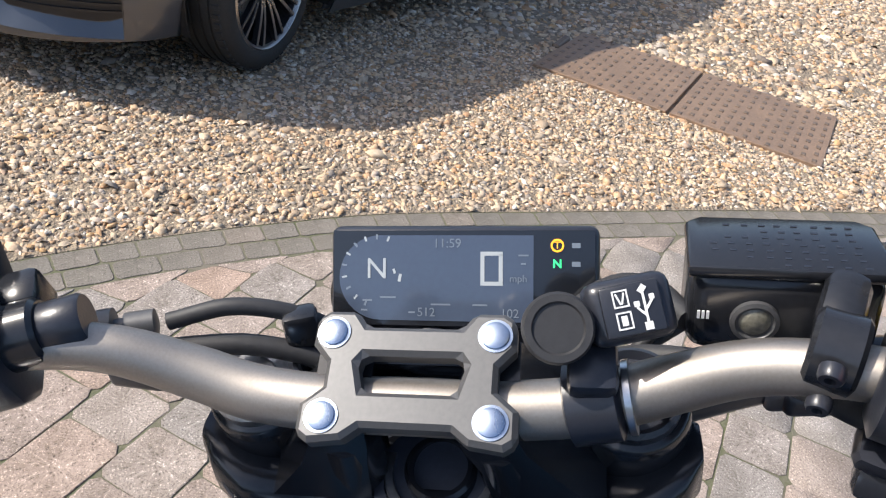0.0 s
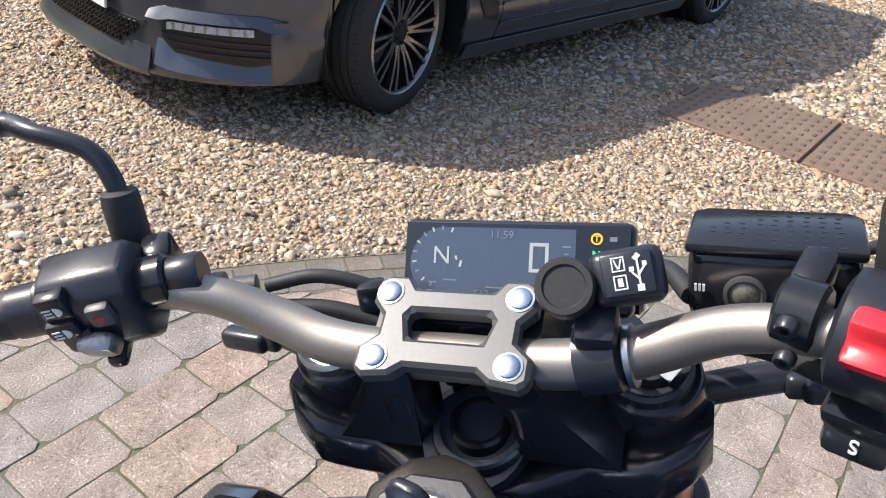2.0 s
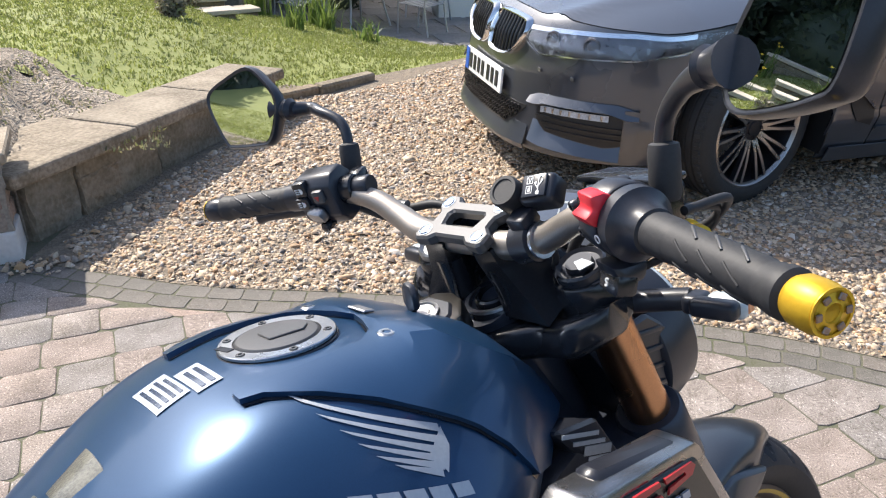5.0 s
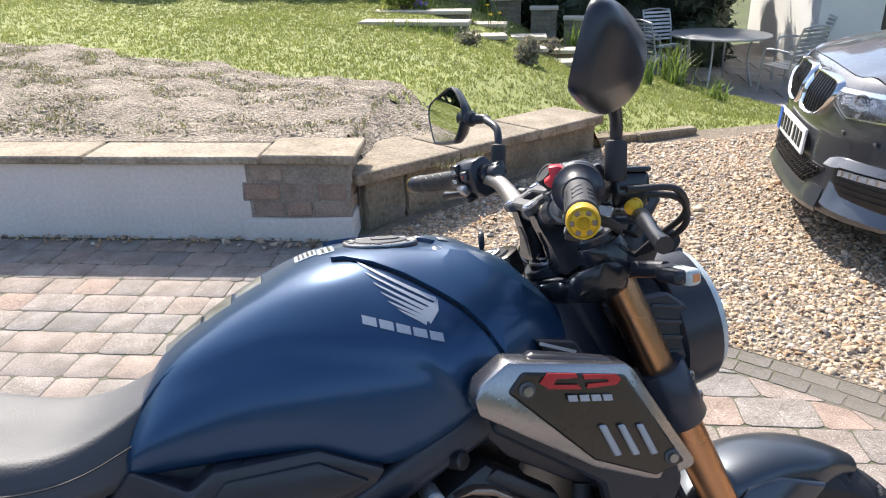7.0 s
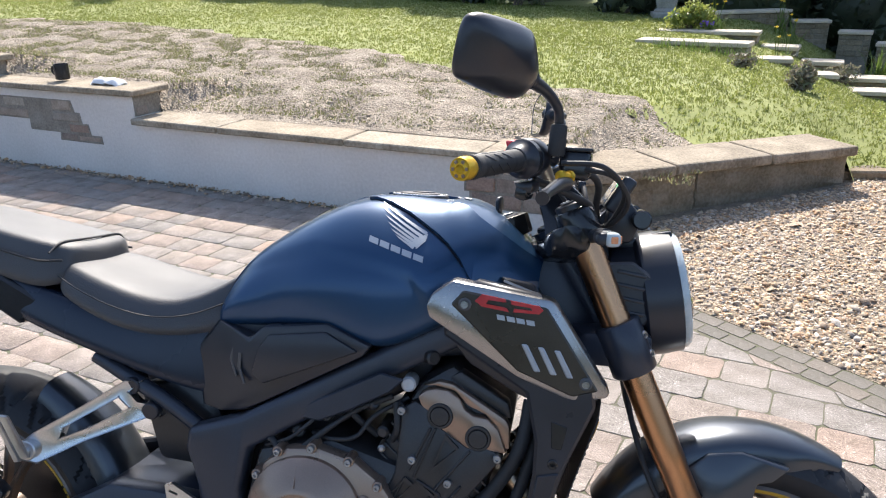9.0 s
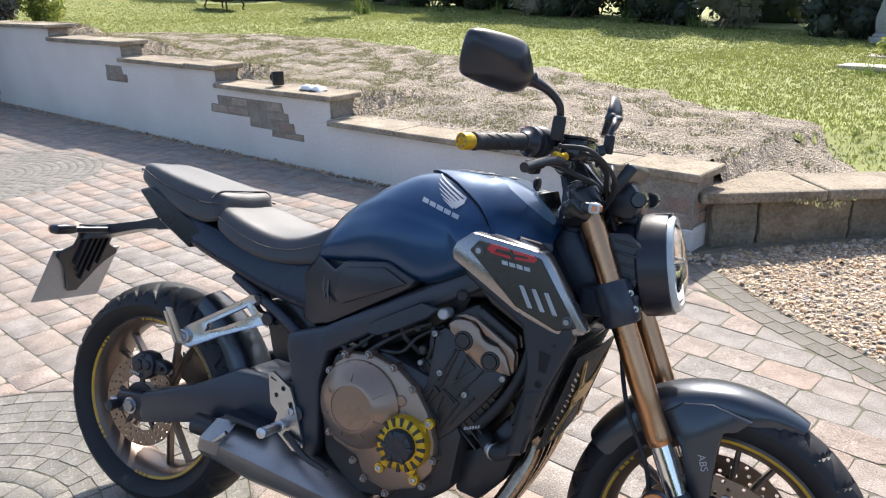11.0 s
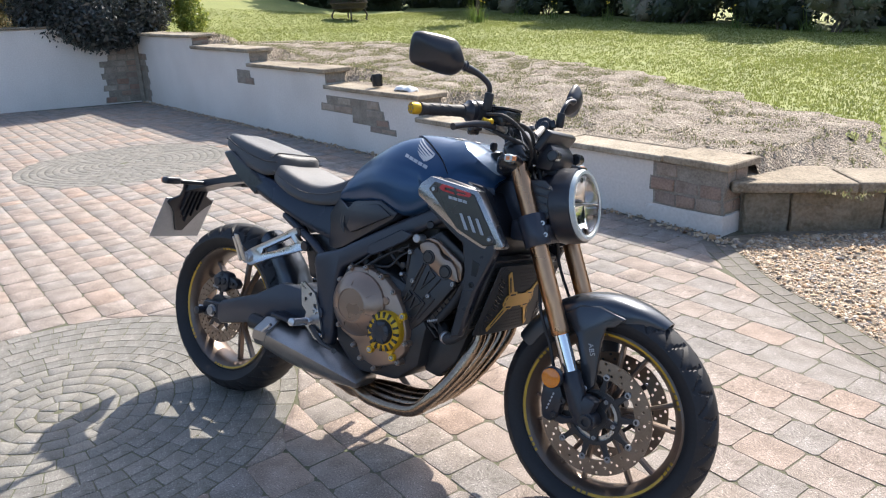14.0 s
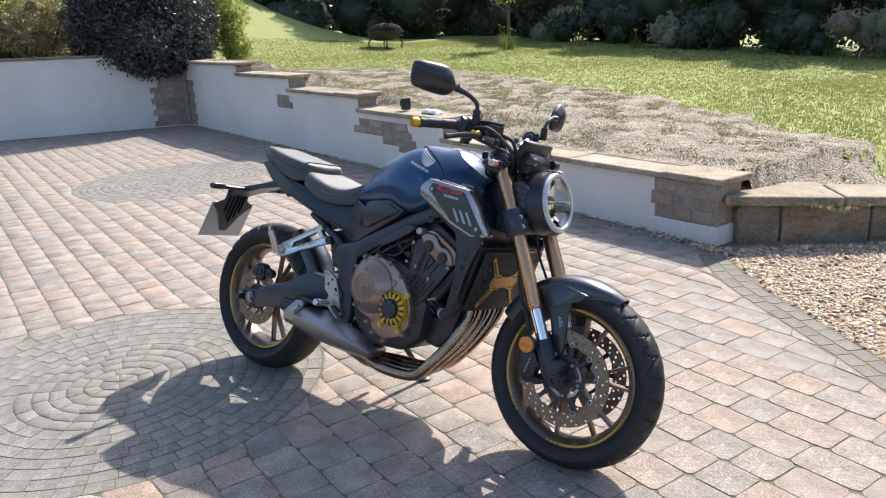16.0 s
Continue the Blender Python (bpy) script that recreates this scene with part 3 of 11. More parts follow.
# low wall of old stone blocks with broad slabs, from the rendered wall's end to the lawn
W3 = pose(1.215, 2.80, 0, 0, 0, 30.5)
bm = bmesh.new()
slab(bm, [(0.0, -0.1), (0.0, 0.245), (1.93, 0.18), (1.93, -0.1)], 0.03, 0.33, 0.01, 1)
WALL3 = tagged(part("wall_stone", bm, "mortar", None, "low wall of weathered sandstone blocks with broad slabs", kind="structure"), category="wall")
WALL3.matrix_basis = W3
r3 = random.Random(4)
for z0, z1, cuts in ((-0.05, 0.25, (0.0, 0.27, 0.80, 1.945)), (-0.05, 0.17, (0.27, 0.52))):
    for a, b in zip(cuts, cuts[1:]):
        dz = [-0.033 * x for x in (a, b)] if z1 > 0.2 else [0, 0]
        bm = bmesh.new()
        front = -0.012 if z1 < 0.2 else r3.uniform(-0.006, 0.004)
        slab(bm, [(a + 0.005, z0 + 0.006), (b - 0.005, z0 + 0.006), (b - 0.005, z1 + dz[1] - 0.005), (a + 0.005, z1 + dz[0] - 0.005)], front, 0.335 if b > 1.8 else 0.26, 0.014, 2)
        bmesh.ops.subdivide_edges(bm, edges=[e for e in bm.edges if e.calc_length() > 0.15], cuts=5, use_grid_fill=True)
        for v in bm.verts:
            if v.co.y < 0.02:
                v.co.y += r3.uniform(-0.006, 0.006)
        part("stone_block", bm, "stone_block", WALL3)
for a, b in ((-0.09, 0.62), (0.62, 1.30), (1.30, 1.96)):
    bm = bmesh.new()
    za, zb = 0.248 - 0.033 * a, 0.248 - 0.033 * b
    slab(bm, [(a + 0.006, za), (b - 0.006, zb), (b - 0.006, zb + 0.062), (a + 0.006, za + 0.062)], r3.uniform(-0.06, -0.03), 0.40 if a < 0 else 0.34, 0.014, 2)
    part("coping_stone", bm, "coping", WALL3)

# lawn and dug soil
sheet("lawn", np.concatenate([np.arange(-9, 3, 0.11), np.arange(3, 16, 0.25), np.arange(16, 60, 2.0)]), np.concatenate([np.arange(0.22, 3, 0.11), np.arange(3, 14, 0.25), np.arange(14, 60, 2.0)]),
      garden_height, "lawn", "sunlit spring lawn behind the retaining walls")


us = np.arange(-0.75, 10.4, 0.09)
vs = np.linspace(0, 1, 44)
U = np.repeat(us[:, None], len(vs), 1)
V = 0.22 + (soil_edge(us) - 0.22 + 0.12 * np.sin(us * 5) + 0.08 * np.sin(us * 13))[:, None] * vs[None]
nz = np.array([[noise.noise((a * 3, b * 3, 0)) * 0.03 + noise.noise((a * 9, b * 9, 3)) * 0.025 for a, b in zip(ra, rb)] for ra, rb in zip(U, V)])
H = garden_height(U, V) + 0.006 + 0.006 * np.minimum(1, 4 * vs)[None] + nz * np.minimum(1, 4 * vs)[None] * np.minimum(1, 6 * (1 - vs))[None]
m = np.array(WALL)
vert = np.stack([m[0, 0] * -U + m[0, 1] * V + m[0, 3], m[1, 0] * -U + m[1, 1] * V + m[1, 3], H], -1).reshape(-1, 3)
idx = np.arange(U.size).reshape(U.shape)
soil_f = np.stack([idx[:-1, :-1], idx[:-1, 1:], idx[1:, 1:], idx[1:, :-1]], -1).reshape(-1, 4)
c = vert[soil_f].mean(1)
soil_f = soil_f[~((c[:, 0] > 1.1) & (c[:, 1] < 2.745 + (c[:, 0] - 1.235) * 0.625 + 0.26))]      # not over the stone wall
tagged(raw("soil", vert, soil_f, "soil", None,
           "dry dug soil, pale and cloddy, behind the wall", "structure", True), category="ground")


def soil_keep(x, y):
    u, v = to_uv(x, y)
    return -0.7 < u < 10.2 and 0.3 < v < float(soil_edge(u)) - 0.05 and not (x > 1.1 and y < 2.745 + (x - 1.235) * 0.625 + 0.34)


P, Fc = stones(62000, (-9, 2.4), (2.9, 9.5), 0.0075, soil_keep, 9, -0.004, 0.50)
c = P.reshape(-1, 8, 3).mean(1)
q = np.array([to_uv(a, b) for a, b in c[:, :2]])
P = P.reshape(-1, 8, 3)
P[..., 2] += (garden_height(q[:, 0], q[:, 1]) + 0.008)[:, None]
tagged(raw("soil_clods", P.reshape(-1, 3), Fc, "clod", None, "clods of dry crumbly soil and small stones", "stuff"), category="soil")


# stray chips along the foot of the rendered wall
def foot_keep(x, y):
    s = WALL.inverted() @ Vector((x, y, 0))
    wide = 0.05 + 0.10 * min(1, max(0, (s.x + 0.5) / 0.5))
    return -0.22 < s.y < -0.004 and s.x < 0.12 and noise.noise((x * 30, y * 30, 4)) > 7 * (-s.y - wide)


P, Fc = stones(90000, (-8.4, 1.5), (2.3, 5.9), 0.0085, foot_keep, 12, 0.004, 0.6)
tagged(raw("stray_gravel", P, Fc, "pebble", None, "stray gravel chips along the foot of the wall", "stuff"), category="gravel")


# blades of grass, uncountable
def blades(n, us, vs, keep, tall, seed, wide=0.006):
    r = np.random.default_rng(seed)
    u, v = r.uniform(*us, n), r.uniform(*vs, n)
    ok = keep(u, v, r)
    u, v = u[ok], v[ok]
    n = len(u)
    m = np.array(WALL)
    base = np.stack([m[0, 0] * -u + m[0, 1] * v + m[0, 3], m[1, 0] * -u + m[1, 1] * v + m[1, 3], garden_height(u, v)], -1)
    P = np.zeros((n, 3, 5, 3))
    for k in range(3):
        a = r.uniform(0, 2 * math.pi, n)
        lean = r.uniform(0.1, 0.9, n)
        h = tall * r.uniform(0.5, 1.3, n)
        w = wide * r.uniform(0.7, 1.4, n)
        ax, ay = np.cos(a), np.sin(a)
        o = r.normal(0, 0.015, (n, 2))
        b = base + np.stack([o[:, 0], o[:, 1], 0 * a], -1)
        side = np.stack([-ay * w, ax * w, 0 * a], -1)
        out = np.stack([ax * h * lean * 0.5, ay * h * lean * 0.5, h * 0.62], -1)
        tip = np.stack([ax * h * lean * 1.2, ay * h * lean * 1.2, h], -1)
        P[:, k, 0], P[:, k, 1], P[:, k, 2], P[:, k, 3], P[:, k, 4] = b - side, b + side, b + out + side * 0.7, b + out - side * 0.7, b + tip
    f = np.array([(0, 1, 2), (0, 2, 3), (3, 2, 4)])
    faces = (f[None] + (np.arange(n * 3) * 5)[:, None, None]).reshape(-1, 3)
    return P.reshape(-1, 3), faces


def lawn_keep(u, v, r):
    far = v > soil_edge(u) + r.normal(0, 0.15, len(u))
    far |= (u < -0.8) | (u > 10.3)
    thin = r.uniform(0, 1, len(u)) < np.clip(1.5 - v / 16, 0.3, 1)
    x = 1.22 + 0.9495 * -u + 0.3137 * v
    y = 2.66 + 0.3137 * u + 0.9495 * v
    return far & thin & ~((x > 5.9) & (y > 7.75 - 0.46 * (x - 5.8))) & ~((x > 2.9) & (y < 4.0)) & ~((x < 2.9) & (x > 1.1) & (y < 2.75 + (x - 1.25) * 0.625 + 0.36))


def sparse_keep(u, v, r):
    return (v < soil_edge(u) - 0.05) & (r.uniform(0, 1, len(u)) < 0.30 + 0.70 * np.clip((u - 1.0) / 4.0, 0, 1))


g1, g2 = blades(112000, (-6, 14), (0.3, 9.5), lawn_keep, 0.017, 5, 0.0045), blades(15000, (-6, 2.5), (0.3, 7.0), lawn_keep, 0.026, 15, 0.0040)
tagged(raw("grass", np.concatenate([g1[0], g2[0]]), np.concatenate([g1[1], g2[1] + len(g1[0])]), "grass", None, "short bright green lawn grass", "stuff"), category="grass")
tagged(raw("seedling_grass", *blades(62000, (-0.5, 10), (0.35, 3.3), sparse_keep, 0.020, 6, 0.004), "dry_grass", None,
           "thin olive and straw-coloured grass on the dug soil", "stuff"), category="grass")


# leaves in clumps
def leaves(centres, radii, n, size, seed, squash=1.0, shell=0.55):
    r = np.random.default_rng(seed)
    centres, radii = np.asarray(centres, float), np.asarray(radii, float)
    w = radii**2 / (radii**2).sum()
    k = r.choice(len(centres), n, p=w)
    d = r.normal(size=(n, 3))
    d /= np.linalg.norm(d, axis=1)[:, None]
    rad = radii[k] * (shell + (1 - shell) * r.uniform(0, 1, n) ** 0.5) * r.uniform(0.85, 1.12, n)
    c = centres[k] + d * rad[:, None] * (1, 1, squash)
    a = r.normal(size=(n, 3)) + d * 0.8
    a /= np.linalg.norm(a, axis=1)[:, None]
    b = np.cross(a, r.normal(size=(n, 3)))
    b /= np.linalg.norm(b, axis=1)[:, None]
    s = (size * r.uniform(0.6, 1.4, n))[:, None]
    nn = np.cross(a, b)
    P = np.stack([c - a * s, c + b * s * 0.42 + nn * s * 0.12, c + a * s, c - b * s * 0.42 + nn * s * 0.12], 1)
    f = np.array([(0, 1, 3), (1, 2, 3)])
    return P.reshape(-1, 3), (f[None] + (np.arange(n) * 4)[:, None, None]).reshape(-1, 3)


def clump(bmv, centres, radii, seg=2, squash=1.0, amp=0.2, seed=0):
    """Dense lumpy cores that stop light inside a bush."""
    for k, (c, rad) in enumerate(zip(centres, radii)):
        b2 = bmesh.new()
        bmesh.ops.create_icosphere(b2, subdivisions=seg, radius=rad)
        for v in b2.verts:
            v.co *= 1 + amp * noise.noise(v.co / rad * 2.2 + Vector((k * 7.1, seed, 0)))
            v.co.z *= squash
            v.co += Vector(c)
        add(bmv, b2)
    return bmv


def shrub(name, label, category, base, blobs, n, size, leaf, seed, stems=5, squash=1.0, core=0.75):
    """A bush: blobs are rows of (dx, dy, dz, radius) from its base."""
    t = thing(name, label, category, pose(*base))
    cs, rs = [b[:3] for b in blobs], [b[3] for b in blobs]
    r = random.Random(seed)
    for k in range(stems):
        bm = bmesh.new()
        c = cs[k % len(cs)]
        tube(bm, [(r.uniform(-0.06, 0.06), r.uniform(-0.06, 0.06), -0.06), (c[0] * 0.5 + r.uniform(-0.05, 0.05), c[1] * 0.5, c[2] * 0.5), (c[0], c[1], c[2])], [0.022, 0.016, 0.006], 6, 4)
        part("stem", bm, "bark", t, smooth=60)
    if core:
        bm = bmesh.new()
        clump(bm, cs, [x * core for x in rs], 2, squash, 0.25, seed)
        part("inner_foliage", bm, leaf, t, smooth=180)
    raw("foliage", *leaves(cs, rs, n, size, seed, squash), leaf, t)
    return t


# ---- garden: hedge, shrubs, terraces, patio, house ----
# near-black colour puts the shade inside leaf masses into solid cores
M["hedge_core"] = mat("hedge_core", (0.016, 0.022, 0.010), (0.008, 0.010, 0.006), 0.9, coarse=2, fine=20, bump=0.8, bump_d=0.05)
M["cap_pale"] = mat("cap_pale", (0.62, 0.54, 0.43), (0.46, 0.39, 0.30), 0.85, coarse=4, fine=60, bump=0.4)
M["patio_stone"] = mat("patio_stone", (0.34, 0.31, 0.28), (0.22, 0.20, 0.18), 0.85, coarse=1.2, fine=30, bump=0.5, bump_d=0.01)
M["white_wall"] = mat("white_wall", (0.78, 0.77, 0.74), (0.68, 0.67, 0.64), 0.85, coarse=1.0, fine=40, bump=0.3)
M["roof_tile"] = mat("roof_tile", (0.20, 0.13, 0.10), (0.12, 0.08, 0.07), 0.85, coarse=2, fine=14, bump=0.8, bump_d=0.03)
M["door_frame"] = mat("door_frame", (0.05, 0.05, 0.055), (0.04, 0.04, 0.04), 0.4, bump=0.05)
M["garden_metal"] = mat("garden_metal", (0.55, 0.56, 0.58), (0.42, 0.43, 0.45), 0.35, metal=0.6, coarse=6, fine=90, bump=0.1)
M["pane"] = mat("pane", (0.05, 0.06, 0.06), (0.04, 0.05, 0.05), 0.04, coarse=1, fine=20, bump=0, rough_v=0.01)
M["pedestal_stone"] = mat("pedestal_stone", (0.42, 0.40, 0.36), (0.28, 0.27, 0.24), 0.9, coarse=5, fine=50, bump=0.6)
M["ceramic_black"] = mat("ceramic_black", (0.012, 0.013, 0.016), (0.02, 0.02, 0.022), 0.25, bump=0.05)
M["cloth_white"] = mat("cloth_white", (0.78, 0.78, 0.78), (0.66, 0.66, 0.67), 0.9, coarse=14, fine=200, bump=0.3)
M["strap_leaf"] = leafy("strap_leaf", [(0.10, 0.16, 0.03), (0.16, 0.24, 0.05), (0.24, 0.30, 0.08), (0.12, 0.18, 0.05)], 0.5, 0.45)
M["gloss_leaf"] = leafy("gloss_leaf", [(0.050, 0.064, 0.060), (0.078, 0.088, 0.082), (0.098, 0.096, 0.094), (0.060, 0.073, 0.068)], 0.30, 0.15)

# tall dark hedge along the lawn: single shrubs, closely planted
rh = random.Random(31)
HEDGE = [(-3.4 + 1.75 * k, 10.6 + (0.35 * max(0, k - 9) if k > 9 else 0)) for k in range(14)]
for k, (u, v) in enumerate(HEDGE):
    b = garden_at(u + rh.uniform(-0.25, 0.25), v + rh.uniform(-0.2, 0.35), -0.05)
    tall = rh.uniform(2.9, 3.7)
    blobs = []
    for j in range(11):
        h = tall * (0.12 + 0.80 * (j / 10) ** 0.9)
        blobs.append((rh.uniform(-0.65, 0.65), rh.uniform(-0.6, 0.45), h, rh.uniform(0.55, 0.95) * (1.05 - 0.25 * j / 10)))
    shrub("hedge_shrub", ("tall dark evergreen shrub closing the lawn", "dense shaded laurel in the hedge behind the lawn", "dark conifer-like bush in the garden hedge")[k % 3],
          "shrub", b, blobs, 5200, 0.075, "hedge_leaf", 40 + k, 4, core=0.8)["group"] = "hedge behind the lawn"

for k, (x, y, z) in enumerate(((5.0, 13.6, 0.0), (6.7, 13.4, -0.6), (8.3, 13.6, -0.85), (9.6, 14.6, -0.85), (4.2, 14.6, 0.0), (8.0, 15.6, -0.8))):
    tall = rh.uniform(2.8, 3.6)
    blobs = [(rh.uniform(-0.7, 0.7), rh.uniform(-0.6, 0.5), tall * (0.1 + 0.82 * j / 10), rh.uniform(0.6, 1.0)) for j in range(11)]
    shrub("hedge_shrub", "tall dark evergreen shrub behind the patio", "shrub", (x, y, z - 0.1), blobs, 5200, 0.075, "hedge_leaf", 60 + k, 4, core=0.8)["group"] = "hedge behind the patio"

# lower plants along the hedge's foot
for k in range(2, 11):
    u = -0.5 + 1.35 * k + rh.uniform(-0.4, 0.4)
    b = garden_at(u, 9.05 + 0.2 * math.sin(k * 2.1) + 0.22 * max(0, k - 6), -0.03)
    blobs = [(rh.uniform(-0.4, 0.4), rh.uniform(-0.2, 0.3), rh.uniform(0.15, 0.6), rh.uniform(0.2, 0.38)) for _ in range(6)]
    shrub("border_shrub", "low leafy shrub in the shaded border", "shrub", b, blobs, 900, 0.06, "hedge_leaf" if k % 3 else "grey_leaf", 90 + k, 4)["group"] = "shrubs along the border"


def strap_plant(name, label, category, base, n, tall, seed, leaf="strap_leaf", spread=0.35, flowers=0, petal="petal", wide=0.009):
    """Long narrow leaves from one root, some with flowers on stalks."""
    r = random.Random(seed)
    t = thing(name, label, category, pose(*base))
    bm = bmesh.new()
    for k in range(n):
        a, h = r.uniform(0, 2 * math.pi), tall * r.uniform(0.6, 1.15)
        o, ln = Vector((r.gauss(0, 0.06), r.gauss(0, 0.06), -0.02)), r.uniform(0.2, 1.0) * spread
        d, sd = Vector((math.cos(a), math.sin(a), 0)), Vector((-math.sin(a), math.cos(a), 0)) * wide
        rows = []
        for f in (0, 0.35, 0.7, 1.0):
            p = o + d * ln * f * f + Vector((0, 0, h * (f - 0.18 * f**3)))
            rows.append([p - sd * (1.05 - f), p + sd * (1.05 - f)])
        loft(bm, rows)
    part("leaves", bm, leaf, t)
    for k in range(flowers):
        a, h = r.uniform(0, 2 * math.pi), tall * r.uniform(0.9, 1.2)
        p = Vector((math.cos(a) * spread * 0.6 * r.random(), math.sin(a) * spread * 0.6 * r.random(), h))
        bm = bmesh.new()
        tube(bm, [(p.x * 0.3, p.y * 0.3, 0), (p.x * 0.7, p.y * 0.7, h * 0.6), p], 0.004, 5, 3)
        st = part("stalk", bm, leaf, t)
        bm = bmesh.new()
        for j in range(6):
            c = 2 * math.pi * j / 6
            q = p + Vector((math.cos(c), math.sin(c), 0.25)) * 0.03
            v4 = [bm.verts.new(x) for x in (p, p + Vector((math.cos(c - 0.4), math.sin(c - 0.4), 0.2)) * 0.02, q, p + Vector((math.cos(c + 0.4), math.sin(c + 0.4), 0.2)) * 0.02)]
            bm.faces.new(v4)
        lathe(bm, p, p + Vector((0.3, -1, 0.3)), [(0, 0.008), (0.022, 0.014)], 8)
        part("flower", bm, petal, st)
    return t


for k, (u, v) in enumerate(((9.6, 8.6), (8.2, 8.7), (5.4, 8.8), (4.2, 8.9), (1.2, 8.9), (-0.6, 7.4), (10.9, 8.9))):
    strap_plant("daffodil", "clump of daffodils with a few yellow flowers", "flower", garden_at(u, v), 26, 0.34, 200 + k, flowers=2 + k % 2, spread=0.22)["group"] = "daffodils in the border"

# sapling in the lawn with daffodil leaves round it
b = garden_at(10.25, 7.0, -0.02)
t = thing("sapling", "young tree with thin trunk and budding leaves", "tree", pose(*b))
bm = bmesh.new()
tube(bm, [(0, 0, -0.05), (0.02, 0, 0.5), (0.0, 0.02, 1.0), (0.03, 0, 1.9)], [0.042, 0.036, 0.030, 0.012], 8, 6)
part("trunk", bm, "bark", t, smooth=60)
tips = []
rs = random.Random(5)
for k in range(14):
    a, h = rs.uniform(0, 2 * math.pi), 0.75 + 0.08 * k
    e = Vector((math.cos(a) * rs.uniform(0.25, 0.5), math.sin(a) * rs.uniform(0.25, 0.5), h + rs.uniform(0.3, 0.55)))
    bm = bmesh.new()
    tube(bm, [(0.01, 0, h), (e.x * 0.5, e.y * 0.5, h + (e.z - h) * 0.35), e], [0.012, 0.008, 0.003], 5, 4)
    part("branch", bm, "bark", t, smooth=60)
    tips += [(e.x * f, e.y * f, h + (e.z - h) * f) for f in (0.5, 0.75, 1.0)]
raw("crown", *leaves(tips, [0.12] * len(tips), 2600, 0.04, 8, 1.0, 0.1), "lime_leaf", t)
strap_plant("daffodil", "daffodil leaves and flowers round a young tree", "flower", garden_at(10.0, 6.85), 40, 0.42, 230, flowers=4, spread=0.35)
strap_plant("daffodil", "daffodil leaves and flowers round a young tree", "flower", garden_at(10.5, 7.1), 30, 0.42, 231, flowers=3, spread=0.3)

# rusty fire pit with a mesh dome
b = garden_at(12.35, 5.2, -0.01)
fp = thing("fire_pit", "rusty round fire pit with domed mesh lid on the lawn", "fire pit", pose(*b) @ Matrix.Diagonal((1.05, 1.05, 0.84, 1)))
bm = bmesh.new()
lathe(bm, (0, 0, 0.20), (0, 0, 1), [(0, 0.18), (0.04, 0.27), (0.13, 0.345), (0.20, 0.36), (0.22, 0.40), (0.225, 0.40), (0.215, 0.345), (0.12, 0.32), (0.05, 0.24), (0.02, 0.05)], 40, False)
part("bowl", bm, "rust", fp, smooth=40)
bm = bmesh.new()
lathe(bm, (0, 0, 0.20), (0, 0, 1), [(0.10, 0.352), (0.10, 0.368), (0.125, 0.368), (0.125, 0.352)], 40, False)
part("band", bm, "rust", fp, smooth=40)
lid = None
bm = bmesh.new()
lathe(bm, (0, 0, 0.42), (0, 0, 1), [(0.006, 0.365), (0.006, 0.385), (0.024, 0.385), (0.024, 0.365)], 40, False)
lid = part("lid", bm, "rust", fp, "domed wire mesh lid")
for k in range(14):
    a = math.pi * k / 14
    bm = bmesh.new()
    tube(bm, [(math.cos(a) * 0.37 * math.cos(q), math.sin(a) * 0.37 * math.cos(q), 0.435 + 0.20 * math.sin(q)) for q in np.linspace(0, math.pi, 9)], 0.004, 5, 2)
    part("mesh_wire", bm, "rust", lid)
for k in range(1, 7):
    q = k * math.pi / 14
    bm = bmesh.new()
    tube(bm, [(0.37 * math.cos(q) * math.cos(a), 0.37 * math.cos(q) * math.sin(a), 0.435 + 0.20 * math.sin(q)) for a in np.linspace(0, 2 * math.pi, 17)], 0.003, 5, 2)
    part("mesh_wire", bm, "rust", lid)
bm = bmesh.new()
tube(bm, [(-0.04, 0, 0.64), (-0.035, 0, 0.68), (0.035, 0, 0.68), (0.04, 0, 0.64)], 0.007, 6, 4)
part("handle", bm, "rust", lid)
for k in range(4):
    a = math.pi * (0.25 + k / 2)
    bm = bmesh.new()
    tube(bm, [(math.cos(a) * 0.30, math.sin(a) * 0.30, 0.27), (math.cos(a) * 0.36, math.sin(a) * 0.36, 0.12), (math.cos(a) * 0.33, math.sin(a) * 0.33, 0.03), (math.cos(a) * 0.37, math.sin(a) * 0.37, 0.0)], 0.016, 8, 4)
    part("leg", bm, "rust", fp, smooth=60)

# shrubs over the far wall corner
shrub("evergreen_bush", "dark glossy evergreen bush hanging over the wall corner", "bush", (-9.05, 5.9, 1.0),
      [(0.0, 0.0, 0.75, 0.75), (0.25, -0.15, 0.45, 0.58), (-0.25, -0.55, 0.5, 0.68), (-0.45, -0.86, 0.52, 0.48), (0.45, -0.55, 0.28, 0.48), (0.20, -0.62, 0.28, 0.42), (0.45, 0.1, 0.25, 0.42), (-0.2, 0.5, 0.7, 0.7),
       (-0.5, -0.6, 0.95, 0.6), (0.05, -0.3, 1.2, 0.6), (0.40, -0.62, 0.14, 0.3), (0.55, -0.25, 0.14, 0.32), (0.52, 0.3, 0.25, 0.3)], 70000, 0.036, "gloss_leaf", 301, 6, core=0.66)
shrub("copper_shrub", "loose copper and olive shrub behind the side wall", "bush", (-10.3, 4.55, 1.05),
      [(0, 0, 0.55, 0.42), (0.2, -0.35, 0.5, 0.36), (-0.2, 0.3, 0.45, 0.4), (0.05, -0.1, 0.95, 0.36), (-0.15, -0.5, 0.65, 0.33), (0.2, 0.3, 0.8, 0.32)], 5200, 0.03, "copper_leaf", 302, 12, core=0.3)
